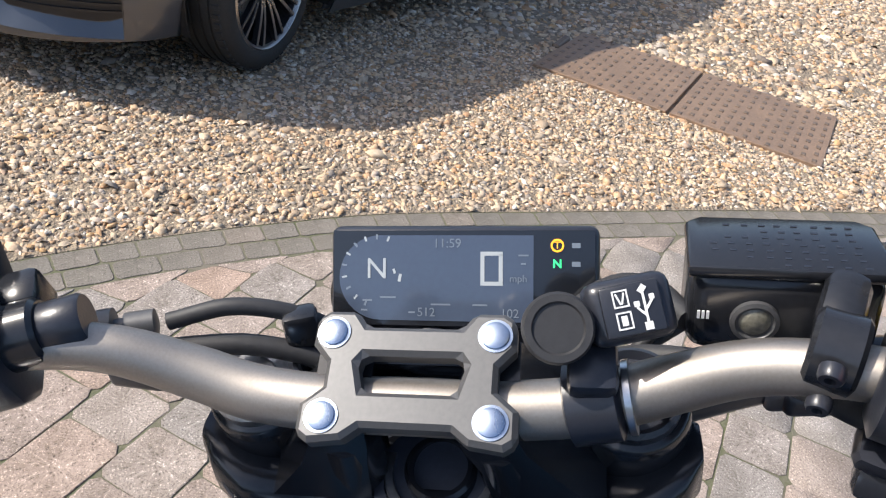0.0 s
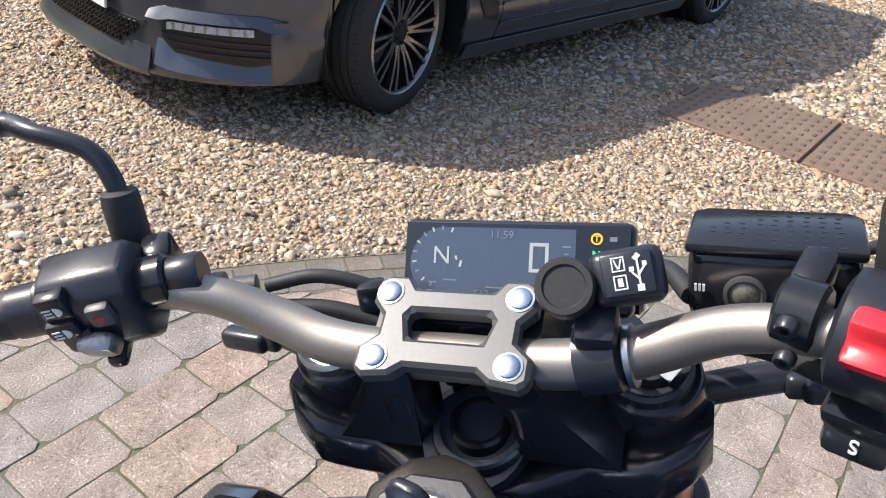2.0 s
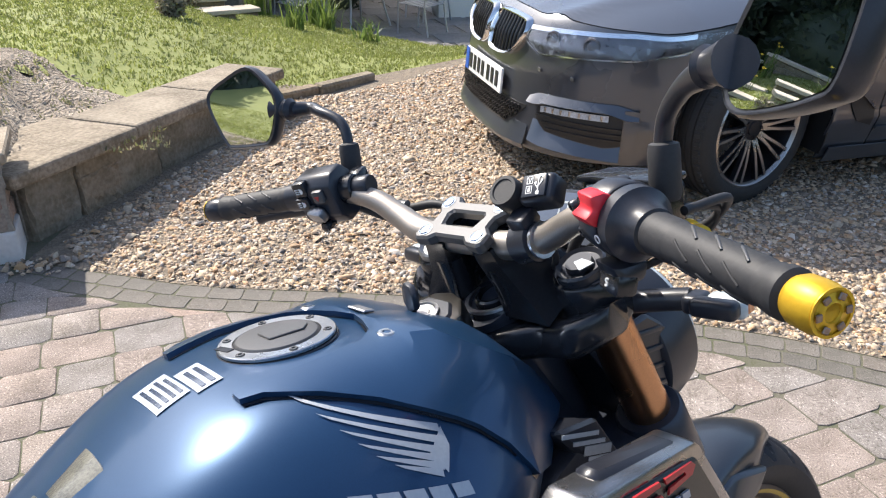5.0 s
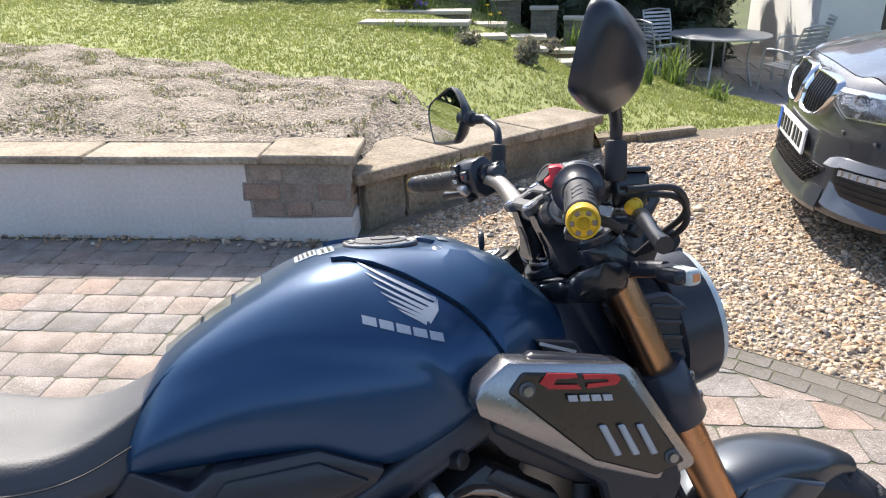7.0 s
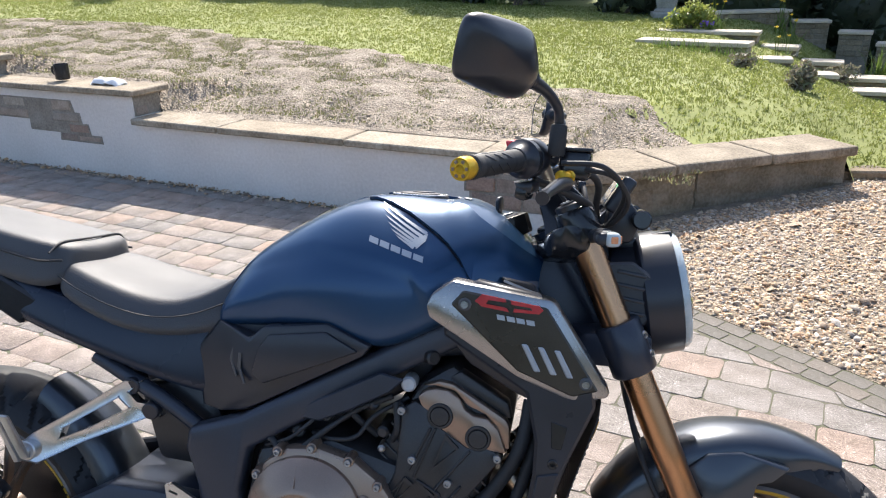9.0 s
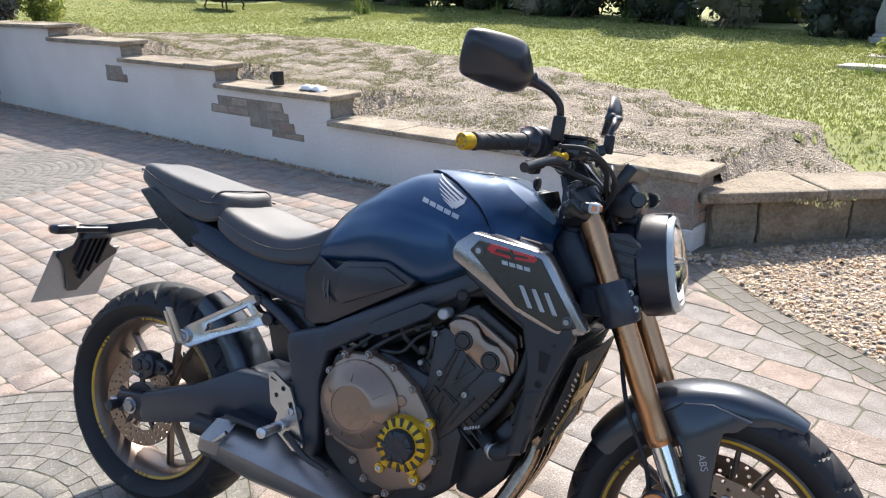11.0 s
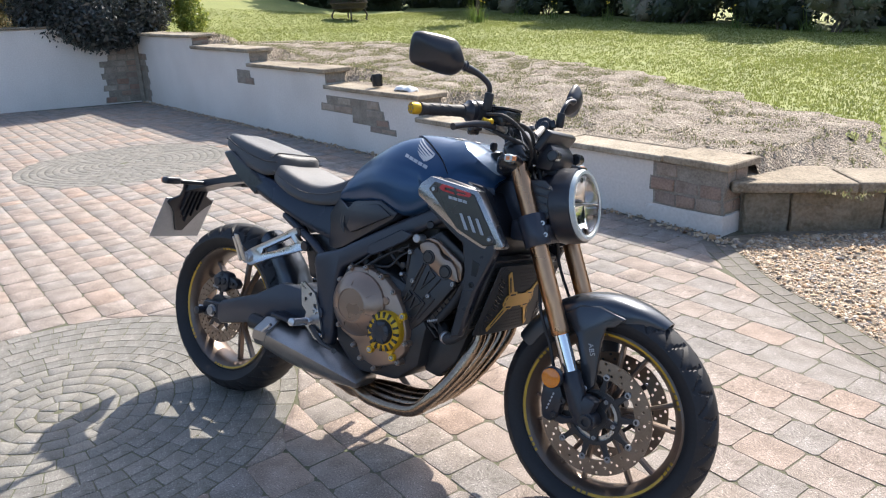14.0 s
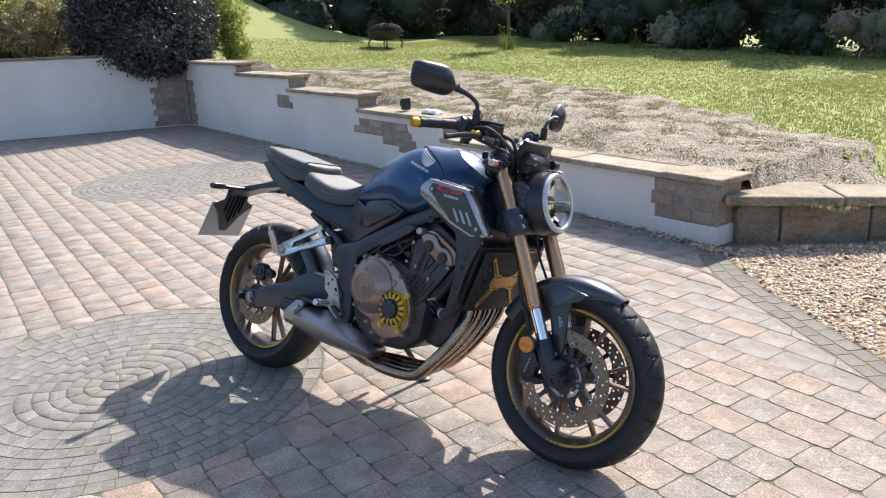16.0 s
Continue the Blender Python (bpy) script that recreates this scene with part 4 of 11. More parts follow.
shrub("copper_shrub", "olive shrub with bronze tips behind the side wall", "bush", (-10.75, 3.35, 1.0),
      [(0, 0, 0.5, 0.4), (0.1, -0.35, 0.55, 0.36), (-0.1, 0.3, 0.6, 0.4), (0.0, 0.0, 1.0, 0.36)], 3600, 0.03, "copper_leaf", 303, 10, core=0.3)
shrub("lime_bush", "yellow-green flowering bush beside the dark evergreen", "bush", (-9.1, 7.3, 1.0),
      [(0, 0, 0.4, 0.34), (0.25, 0.05, 0.2, 0.24), (-0.1, 0.2, 0.75, 0.36), (0.05, -0.1, 1.0, 0.3), (0.3, -0.1, 0.1, 0.2)], 4200, 0.033, "lime_leaf", 304, 8, core=0.45)
shrub("lime_bush", "yellow-green flowering bush behind the side wall", "bush", (-11.3, 5.2, 1.1),
      [(0, 0, 0.7, 0.5), (0.3, -0.4, 0.8, 0.4), (-0.2, 0.4, 0.9, 0.5), (0, -0.8, 0.7, 0.45)], 4200, 0.035, "lime_leaf", 305, 8, core=0.5)
for k, (x, y, z, h) in enumerate(((-19.5, 9.0, 2.6, 3.6), (-19.5, 12.8, 1.6, 4.2), (-14.6, 13.6, 1.3, 3.6), (-13.2, 4.4, 1.0, 3.0), (-13.8, 1.6, 0.9, 3.2), (-12, 15.2, 1.1, 3.8))):
    blobs = [(rh.uniform(-0.9, 0.9), rh.uniform(-0.9, 0.9), h * (0.12 + 0.8 * j / 11), rh.uniform(0.7, 1.1)) for j in range(12)]
    shrub("background_shrub", "tall dark shrub at the garden's far side", "shrub", (x, y, z - 0.3), blobs, 5000, 0.09, "hedge_leaf", 320 + k, 4, core=0.8)["group"] = "shrubs at the garden's end"

# ring of trees far around, out of view, added for reflections
tr = np.random.default_rng(77)
cs, rs_ = [], []
for k in range(150):
    a = 2 * math.pi * k / 150
    R_ = 44 + tr.uniform(-4, 4)
    for j in range(3):
        cs.append((R_ * math.cos(a), R_ * math.sin(a), -0.5 + tr.uniform(0.5, 2.0) + 1.9 * j))
        rs_.append(tr.uniform(1.6, 2.6))
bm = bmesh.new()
# cores drawn near-black for the inner shade
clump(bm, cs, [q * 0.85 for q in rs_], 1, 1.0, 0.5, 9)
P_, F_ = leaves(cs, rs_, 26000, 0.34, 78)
woods = tagged(part("woods", bm, "hedge_core", None, "unseen ring of dark trees, added for reflections", kind="stuff"), category="trees")
raw("tree_leaves", P_, F_, "hedge_leaf", woods, kind="stuff")


# terrace walls with pale caps stepping down to the patio
def terrace(name, label, segs, seed):
    t = thing(name, label, "garden wall")
    r = random.Random(seed)
    for k, ((x0, y0), (x1, y1), z) in enumerate(segs):
        a, b = Vector((x0, y0)), Vector((x1, y1))
        ln, ang = (b - a).length, math.degrees(math.atan2(y1 - y0, x1 - x0))
        m = pose(x0, y0, 0, 0, 0, ang)
        bm = bmesh.new()
        slab(bm, [(0.0, z - 0.75), (ln, z - 0.75), (ln, z - 0.045), (0.0, z - 0.045)], 0.02, 0.24, 0.006, 1)
        w_ = part("wall_core", bm, "mortar", t)
        w_.matrix_basis = m
        for c in range(4):
            x = -0.001
            while x < ln - 0.03:
                n_ = min(r.uniform(0.18, 0.34), ln - x)
                bm = bmesh.new()
                z1 = z - 0.052 - 0.075 * c
                slab(bm, [(x + 0.004, z1 - 0.067), (x + n_ - 0.004, z1 - 0.067), (x + n_ - 0.004, z1), (x + 0.004, z1)], r.uniform(0.0, 0.012), 0.21, 0.005, 1)
                q = part("stone_block", bm, "stone_block", t)
                q.matrix_basis = m
                x += n_
        bm = bmesh.new()
        slab(bm, [(-0.02, z - 0.044), (ln + 0.02, z - 0.044), (ln + 0.02, z), (-0.02, z)], -0.03, 0.27, 0.006, 1)
        q = part("cap", bm, "cap_pale", t, "pale stone cap")
        q.matrix_basis = m
    return t


terrace("terrace_wall", "low stepped stone wall with pale caps in the lawn",
        [((2.02, 7.95), (3.08, 7.45), 0.44), ((3.14, 7.60), (3.56, 7.52), 0.27), ((3.60, 7.56), (4.03, 7.50), 0.11), ((4.07, 7.36), (4.48, 7.28), -0.03)], 1)
terrace("terrace_wall", "stepped stone wall with pale caps beside a planted bed",
        [((2.34, 9.02), (3.46, 8.62), 0.44), ((3.48, 8.62), (3.87, 8.46), 0.285), ((3.89, 8.25), (4.27, 8.12), 0.155), ((4.29, 7.98), (4.66, 7.86), 0.01), ((4.70, 8.05), (5.14, 8.0), -0.17)], 2)
terrace("terrace_wall", "shaded stepped stone wall at the back of the terrace",
        [((3.35, 11.1), (4.55, 11.35), 0.50), ((4.58, 11.15), (5.05, 11.1), 0.36), ((5.08, 10.75), (5.45, 10.6), 0.24), ((5.40, 10.2), (5.72, 10.05), 0.13), ((5.50, 9.7), (5.80, 9.55), 0.03), ((5.58, 9.2), (5.95, 9.1), -0.06)], 3)
shrub("flowering_plant", "low plant with yellow flowers on the terrace wall", "flower", (2.75, 9.15, 0.42),
      [(0, 0, 0.14, 0.16), (0.16, -0.02, 0.16, 0.15), (-0.15, 0.03, 0.13, 0.14), (0.05, 0.05, 0.24, 0.13)], 900, 0.028, "lime_leaf", 340, 5, core=0.5)
bm = bmesh.new()
for k in range(26):
    a = rh.uniform(0, 6.28)
    c = Vector((2.95 + 0.10 * math.cos(a) * rh.random(), 9.02 + 0.06 * math.sin(a), 0.47 + rh.uniform(0, 0.07)))
    b2 = bmesh.new()
    bmesh.ops.create_icosphere(b2, subdivisions=1, radius=0.014)
    bmesh.ops.translate(b2, verts=b2.verts, vec=c)
    add(bm, b2)
vio = thing("violet", "small purple flowers at the edge of the terrace wall", "flower")
part("flower_heads", bm, "petal_blue", vio)
raw("leaves", *leaves([(2.95, 9.03, 0.45)], [0.11], 160, 0.025, 341, 0.6), "strap_leaf", vio)
for k, (x, y, z, n_, h) in enumerate(((3.05, 9.2, 0.4, 26, 0.34), (3.55, 7.95, 0.05, 26, 0.42), (4.25, 10.6, 0.2, 26, 0.5), (3.2, 10.2, 0.25, 24, 0.4))):
    strap_plant("daffodil", "daffodils beside the terrace walls", "flower", (x, y, z), n_, h, 350 + k, flowers=3, spread=0.25)
for k, (x, y, h, n_) in enumerate(((5.0, 7.0, 0.42, 40), (5.6, 7.3, 0.45, 50), (5.35, 8.4, 0.65, 70), (4.9, 8.7, 0.6, 60), (5.75, 7.7, 0.6, 60), (5.75, 6.7, 0.3, 40))):
    u, v = to_uv(x, y)
    strap_plant("iris_clump", "upright clump of long green iris leaves", "plant", garden_at(u, v), n_, h, 360 + k, spread=0.3, wide=0.013)["group"] = "iris clumps by the patio"
u, v = to_uv(3.15, 5.75)
b = garden_at(u, v)
shrub("lavender", "grey woody lavender clump in the lawn", "plant", b, [(0, 0, 0.08, 0.11), (0.06, 0.03, 0.12, 0.08), (-0.06, 0, 0.11, 0.08), (0.02, 0.05, 0.16, 0.08)], 700, 0.022, "grey_leaf", 371, 8, core=0.3)
for k, (x, y, s_) in enumerate(((2.85, 6.6, 0.07), (4.15, 7.75, 0.10))):
    u, v = to_uv(x, y)
    shrub("lavender", "small greyish dry shrub in the lawn", "plant", garden_at(u, v), [(0, 0, s_, s_ * 1.1), (s_, 0, s_, s_), (-s_ * 0.8, s_ * 0.4, s_ * 0.8, s_)], 300, 0.022, "grey_leaf", 372 + k, 5, core=0)
for k in range(5):                       # tufts at the foot of the terrace and the gravel's edge
    u, v = to_uv(2.25 + 0.2 * k, 7.55 - 0.09 * k)
    strap_plant("grass_tuft", "tuft of long bright grass below the terrace wall", "grass", garden_at(u, v), 40, 0.2, 380 + k, spread=0.14, wide=0.005)
for k, (x, y, n_) in enumerate(((3.05, 3.92, 0.42), (3.5, 3.95, 0.5))):
    bm = bmesh.new()
    box(bm, (0, 0, 0.0), (n_, 0.09, 0.07), (2, 1, 3 * k), 0.012, 1)
    e = tagged(part("edging_stone", bm, "stone_block", None, "half-buried stone edging between gravel and lawn"), category="stone")
    e.matrix_basis = pose(x, y, 0.02, 0, 0, 6)

# stone pedestal in the border
b = garden_at(*to_uv(2.75, 11.3), -0.03)
pd = thing("stone_pedestal", "weathered stone baluster pedestal in the shaded border", "pedestal", pose(*b))
bm = bmesh.new()
box(bm, (0, 0, 0.05), (0.42, 0.42, 0.12), bev=0.012)
part("plinth", bm, "pedestal_stone", pd)
bm = bmesh.new()
lathe(bm, (0, 0, 0.11), (0, 0, 1), [(0, 0.18), (0.03, 0.18), (0.06, 0.14), (0.14, 0.155), (0.26, 0.165), (0.40, 0.13), (0.55, 0.10), (0.70, 0.095), (0.76, 0.12), (0.80, 0.16), (0.84, 0.16)], 28)
part("shaft", bm, "pedestal_stone", pd, smooth=40)
bm = bmesh.new()
lathe(bm, (0, 0, 0.95), (0, 0, 1), [(0, 0.12), (0.05, 0.26), (0.10, 0.30), (0.12, 0.30), (0.08, 0.22), (0.07, 0.02)], 28)
part("bowl", bm, "pedestal_stone", pd, smooth=40)

# patio, table and chairs
bm = bmesh.new()
slab(bm, [(5.7, 7.75), (6.9, 7.2), (9.5, 5.9), (14, 8), (13, 13.5), (7.2, 12.2), (6.0, 9.4)], -1.05, -0.85, 0.01, 1, "z")
patio = tagged(part("patio", bm, "mortar", None, "grey stone slab patio below the lawn", kind="structure"), category="paving")
for i in range(9):
    for j in range(8):
        x, y = 6.1 + 0.62 * i + 0.12 * j, 7.95 + 0.6 * j - 0.28 * i
        if y > 6.4 and not (x < 6.35 and y > 9.2):
            bm = bmesh.new()
            box(bm, (0, 0, 0), (0.60, 0.58, 0.02), bev=0.004, seg=1)
            q = part("patio_slab", bm, "patio_stone", patio)
            q.matrix_basis = pose(x, y, -0.845, 0, 0, -24.5)
tb = thing("garden_table", "round pale metal table on the patio", "table", pose(7.5, 9.35, -0.834))
bm = bmesh.new()
lathe(bm, (0, 0, 0.70), (0, 0, 1), [(0, 0.70), (0.006, 0.715), (0.025, 0.715), (0.03, 0.705), (0.03, 0.0)], 48, False)
part("tabletop", bm, "garden_metal", tb, smooth=40)
for k in range(4):
    a = math.pi * (0.25 + k / 2)
    bm = bmesh.new()
    tube(bm, [(0.45 * math.cos(a), 0.45 * math.sin(a), 0.70), (0.42 * math.cos(a), 0.42 * math.sin(a), 0.35), (0.52 * math.cos(a), 0.52 * math.sin(a), 0.0)], 0.016, 8, 5)
    part("leg", bm, "garden_metal", tb, smooth=60)


def garden_chair(m):
    t = thing("garden_chair", "slatted pale metal garden chair at the round table", "chair", m, "chairs round the table")
    for sg in (1, -1):
        bm = bmesh.new()
        tube(bm, [(0.24, sg * 0.26, 0), (0.22, sg * 0.26, 0.42), (0.20, sg * 0.27, 0.60), (0.05, sg * 0.28, 0.64), (-0.20, sg * 0.27, 0.62)], 0.013, 8, 5)
        part("arm_frame", bm, "garden_metal", t, smooth=60)
        bm = bmesh.new()
        tube(bm, [(-0.28, sg * 0.25, 0), (-0.22, sg * 0.25, 0.40), (-0.26, sg * 0.25, 0.70), (-0.34, sg * 0.25, 0.95)], 0.013, 8, 5)
        part("back_leg", bm, "garden_metal", t, smooth=60)
    for k in range(7):
        bm = bmesh.new()
        box(bm, (0.20 - 0.068 * k, 0, 0.425 - 0.004 * k), (0.052, 0.51, 0.008), bev=0.002, seg=1)
        part("seat_slat", bm, "garden_metal", t)
    for k in range(8):
        z = 0.50 + 0.058 * k
        bm = bmesh.new()
        box(bm, (-0.235 - 0.10 * max(0, (z - 0.55) / 0.4), 0, z), (0.008, 0.49, 0.036), (0, -10, 0), 0.002, 1)
        part("back_slat", bm, "garden_metal", t)
    bm = bmesh.new()
    tube(bm, [(-0.34, -0.25, 0.94), (-0.345, 0, 0.965), (-0.34, 0.25, 0.94)], 0.013, 8, 5)
    part("top_rail", bm, "garden_metal", t, smooth=60)
    return t


ch = garden_chair(pose(7.9, 8.3, -0.834, 0, 0, 105))
for x, y, a in ((6.6, 9.5, 5), (7.3, 10.5, -85), (8.7, 9.1, 172)):
    copy_thing(ch, pose(x, y, -0.834, 0, 0, a))

# corner of the white house with its patio door
HM = pose(8.9, 9.05, -0.42, 0, 0, -26.5)
hs_ = thing("house", "white rendered house corner with a dark-framed patio door", "house", HM)
bm = bmesh.new()
outer = [(0, -0.45), (7.0, -0.45), (7.0, 2.6), (0, 2.6)]
holed(outer, [[(0.85, -0.38), (3.05, -0.38), (3.05, 1.75), (0.85, 1.75)], [(4.2, 0.5), (5.6, 0.5), (5.6, 1.75), (4.2, 1.75)]], 0.0, 0.28, bm)
part("wall", bm, "white_wall", hs_)
for c, sz in (((0.14, 3.1, 1.075), (0.28, 5.62, 3.05)), ((6.86, 3.1, 1.075), (0.28, 5.62, 3.05)), ((3.5, 5.9, 1.075), (6.4, 0.28, 3.05))):
    bm = bmesh.new()
    box(bm, c, sz)
    part("wall", bm, "white_wall", hs_)
bm = bmesh.new()
slab(bm, [(-0.35, 2.55), (3.05, 4.6), (6.25, 2.55)], -0.3, 7.3, 0.02, 1, "x")
part("roof", bm, "roof_tile", hs_)
dr = bmesh.new()
for x0, x1 in ((0.85, 0.93), (1.91, 1.99), (2.97, 3.05)):
    box(dr, ((x0 + x1) / 2, 0.12, 0.685), (x1 - x0, 0.09, 2.13), bev=0.006)
for z in (-0.34, 1.71):
    box(dr, (1.95, 0.12, z), (2.03, 0.085, 0.08), bev=0.006)
dr = part("patio_door", dr, "door_frame", hs_)
for x0, x1 in ((0.93, 1.91), (1.99, 2.97)):
    bm = bmesh.new()
    box(bm, ((x0 + x1) / 2, 0.125, 0.685), (x1 - x0, 0.012, 1.99))
    part("pane", bm, "pane", dr)
bm = bmesh.new()
for x0 in (4.2, 4.87, 5.54):
    box(bm, (x0 + 0.03, 0.12, 1.125), (0.06, 0.08, 1.25), bev=0.005)
for z in (0.53, 1.72):
    box(bm, (4.9, 0.12, z), (1.36, 0.075, 0.06), bev=0.005)
wn = part("window", bm, "door_frame", hs_)
for x0 in (4.265, 4.935):
    bm = bmesh.new()
    box(bm, (x0 + 0.30, 0.125, 1.125), (0.60, 0.012, 1.13))
    part("pane", bm, "pane", wn)

# mug and folded cloth on the wall
mg = thing("mug", "glossy black mug standing on the garden wall", "mug", pose(-2.31, 3.965, 0.613))
bm = bmesh.new()
lathe(bm, (0, 0, 0), (0, 0, 1), [(0, 0.044), (0.004, 0.048), (0.10, 0.05), (0.105, 0.049), (0.104, 0.045), (0.01, 0.042), (0.008, 0.0)], 32, False)
part("body", bm, "ceramic_black", mg, smooth=40)
bm = bmesh.new()
tube(bm, [(-0.046, 0.01, 0.085), (-0.078, 0.018, 0.078), (-0.082, 0.018, 0.045), (-0.046, 0.01, 0.022)], 0.008, 8, 5)
part("handle", bm, "ceramic_black", mg, smooth=60)
bm = bmesh.new()
rows = []
for i in range(13):
    rows.append([(-0.13 + 0.26 * i / 12, -0.055 + 0.11 * j / 8 + 0.006 * math.sin(i * 1.3), 0.030 + 0.016 * noise.noise((i * 0.45, j * 0.5, 2)) - 0.025 * max(0, abs(j - 4) - 2.2) / 1.8 - 0.028 * max(0, abs(i - 6) - 4.5) / 1.5) for j in range(9)])
loft(bm, rows)
cl = tagged(part("cloth", bm, "cloth_white", None, "white folded cloth lying on the garden wall", smooth=60), category="cloth")
thick(cl, 0.012)
cl.matrix_basis = pose(-1.88, 3.81, 0.611, 0, 0, -18)

# cast-iron drain cover in the gravel
c0, c1, c2, c3 = [Vector((x, y, 0)) for x, y in DRAIN]
ex, ey = (c1 - c0), (c3 - c0)
dc = thing("drain_cover", "rust-brown cast iron drain cover in the gravel", "drain cover",
           Matrix(((ey.normalized().x, ex.normalized().x, 0, c0.x), (ey.normalized().y, ex.normalized().y, 0, c0.y), (0, 0, 1, 0), (0, 0, 0, 1))))
L_, W_ = ey.length, ex.length
for k in range(2):
    bm = bmesh.new()
    x0 = 0.01 + k * L_ / 2
    box(bm, (x0 + L_ / 4 - 0.01, W_ / 2, 0.002), (L_ / 2 - 0.016, W_ - 0.02, 0.028), bev=0.004)
    pl = part("cover_plate", bm, "iron", dc)
    for i in range(13):
        for j in range(8):
            if i == 6 and j in (3, 4):
                continue
            bm = bmesh.new()
            box(bm, (x0 + 0.035 + (L_ / 2 - 0.09) * i / 12, 0.06 + (W_ - 0.12) * j / 7 + (0.018 if i % 2 else -0.018), 0.0172), (0.020, 0.034, 0.006), (0, 0, 0), 0.0025, 1)
            part("raised_bar", bm, "iron_dark", pl)
bm = bmesh.new()
box(bm, (-0.02, W_ * 0.62, 0.008), (0.04, 0.20, 0.03), (0, 0, 4), 0.008, 1)
part("end_block", bm, "iron_dark", dc)

# ---- the motorcycle ----
M["paint_blue"] = mat("paint_blue", (0.018, 0.060, 0.136), (0.015, 0.050, 0.116), 0.31, metal=0.45, coarse=6, fine=900, bump=0.05, coat=0.25, bump_d=0.0004, rough_v=0.04)
M["blk"] = mat("black_plastic", (0.024, 0.026, 0.035), (0.018, 0.020, 0.027), 0.32, coarse=14, fine=500, bump=0.12, bump_d=0.0006)
M["blk_gloss"] = mat("black_gloss", (0.019, 0.020, 0.024), (0.014, 0.015, 0.018), 0.18, coarse=10, fine=300, bump=0.02, bump_d=0.0005, rough_v=0.05)
M["rubber"] = mat("rubber", (0.028, 0.028, 0.031), (0.019, 0.019, 0.021), 0.62, coarse=12, fine=260, bump=0.2, bump_d=0.0008)
M["tyre"] = mat("tyre", (0.016, 0.016, 0.019), (0.010, 0.010, 0.012), 0.62, coarse=9, fine=120, bump=0.2, bump_d=0.001)
M["seat_vinyl"] = mat("seat_vinyl", (0.024, 0.024, 0.029), (0.019, 0.019, 0.023), 0.62, coarse=9, fine=420, bump=0.7, bump_d=0.0010, spec=1.0)
M["frame_black"] = mat("frame_black", (0.041, 0.047, 0.065), (0.033, 0.038, 0.052), 0.34, metal=0.2, coarse=8, fine=350, bump=0.1, bump_d=0.0006)
M["steel_clamp"] = mat("grey_anodised", (0.110, 0.110, 0.113), (0.09, 0.09, 0.093), 0.48, metal=0.45, coarse=10, fine=400, bump=0.05, bump_d=0.0004)
M["bar_bronze"] = mat("bar_bronze", (0.37, 0.335, 0.30), (0.31, 0.28, 0.25), 0.50, metal=0.95, coarse=14, fine=700, bump=0.12, bump_d=0.0004)
M["gold_plate"] = mat("gold_plate", (0.60, 0.36, 0.085), (0.50, 0.29, 0.07), 0.42, metal=0.45, coarse=20, fine=300, bump=0.03)
M["gold"] = mat("gold_anodised", (0.54, 0.30, 0.165), (0.46, 0.25, 0.14), 0.27, metal=1.0, coarse=5, fine=500, bump=0.03, bump_d=0.0003, rough_v=0.06)
M["yellow_gold"] = mat("yellow_anodised", (0.74, 0.46, 0.03), (0.64, 0.38, 0.025), 0.40, metal=0.55, coarse=20, fine=300, bump=0.03)
M["yellow_tape"] = mat("yellow_tape", (0.58, 0.345, 0.03), (0.48, 0.28, 0.03), 0.4, coarse=20, fine=200, bump=0)
M["alu"] = mat("aluminium", (0.62, 0.62, 0.63), (0.50, 0.50, 0.51), 0.30, metal=1.0, coarse=16, fine=400, bump=0.08, bump_d=0.0004)
M["chrome"] = mat("chrome", (0.80, 0.80, 0.81), (0.72, 0.72, 0.73), 0.10, metal=1.0, coarse=12, fine=200, bump=0, rough_v=0.04)
M["bolt_head"] = mat("bolt_head", (0.44, 0.51, 0.62), (0.36, 0.42, 0.52), 0.26, metal=1.0, coarse=40, fine=300, bump=0)
M["bronze_case"] = mat("bronze_case", (0.34, 0.245, 0.19), (0.275, 0.20, 0.155), 0.31, metal=0.65, coarse=12, fine=500, bump=0.1, bump_d=0.0005)
M["engine_black"] = mat("engine_black", (0.048, 0.046, 0.048), (0.032, 0.031, 0.033), 0.36, metal=0.3, coarse=14, fine=320, bump=0.25, bump_d=0.0008)
M["bronze_wheel"] = mat("bronze_wheel", (0.23, 0.18, 0.15), (0.175, 0.135, 0.11), 0.36, metal=0.75, coarse=10, fine=400, bump=0.05, bump_d=0.0004)
M["disc_steel"] = mat("disc_steel", (0.28, 0.225, 0.185), (0.21, 0.17, 0.14), 0.34, metal=1.0, coarse=30, fine=400, bump=0.08, bump_d=0.0003)
M["header_steel"] = mat("header_steel", (0.46, 0.34, 0.24), (0.26, 0.19, 0.14), 0.26, metal=1.0, coarse=10, fine=120, bump=0.05, bump_d=0.0005)
M["muffler_steel"] = mat("muffler_steel", (0.44, 0.42, 0.405), (0.33, 0.315, 0.305), 0.40, metal=1.0, coarse=7, fine=300, bump=0.08, bump_d=0.0005)
M["shroud_grey"] = mat("shroud_grey", (0.082, 0.076, 0.068), (0.064, 0.060, 0.055), 0.30, metal=0.8, coarse=9, fine=500, bump=0.05, bump_d=0.0004)
M["shroud_rim"] = mat("shroud_rim", (0.36, 0.355, 0.36), (0.30, 0.295, 0.30), 0.27, metal=0.95, coarse=9, fine=500, bump=0.04, bump_d=0.0004)
M["silver_decal"] = mat("silver_decal", (0.42, 0.45, 0.49), (0.36, 0.39, 0.43), 0.4, metal=0.3, coarse=20, fine=300, bump=0)
M["sticker_blue"] = mat("sticker", (0.46, 0.52, 0.60), (0.38, 0.44, 0.52), 0.4, coarse=30, fine=300, bump=0)
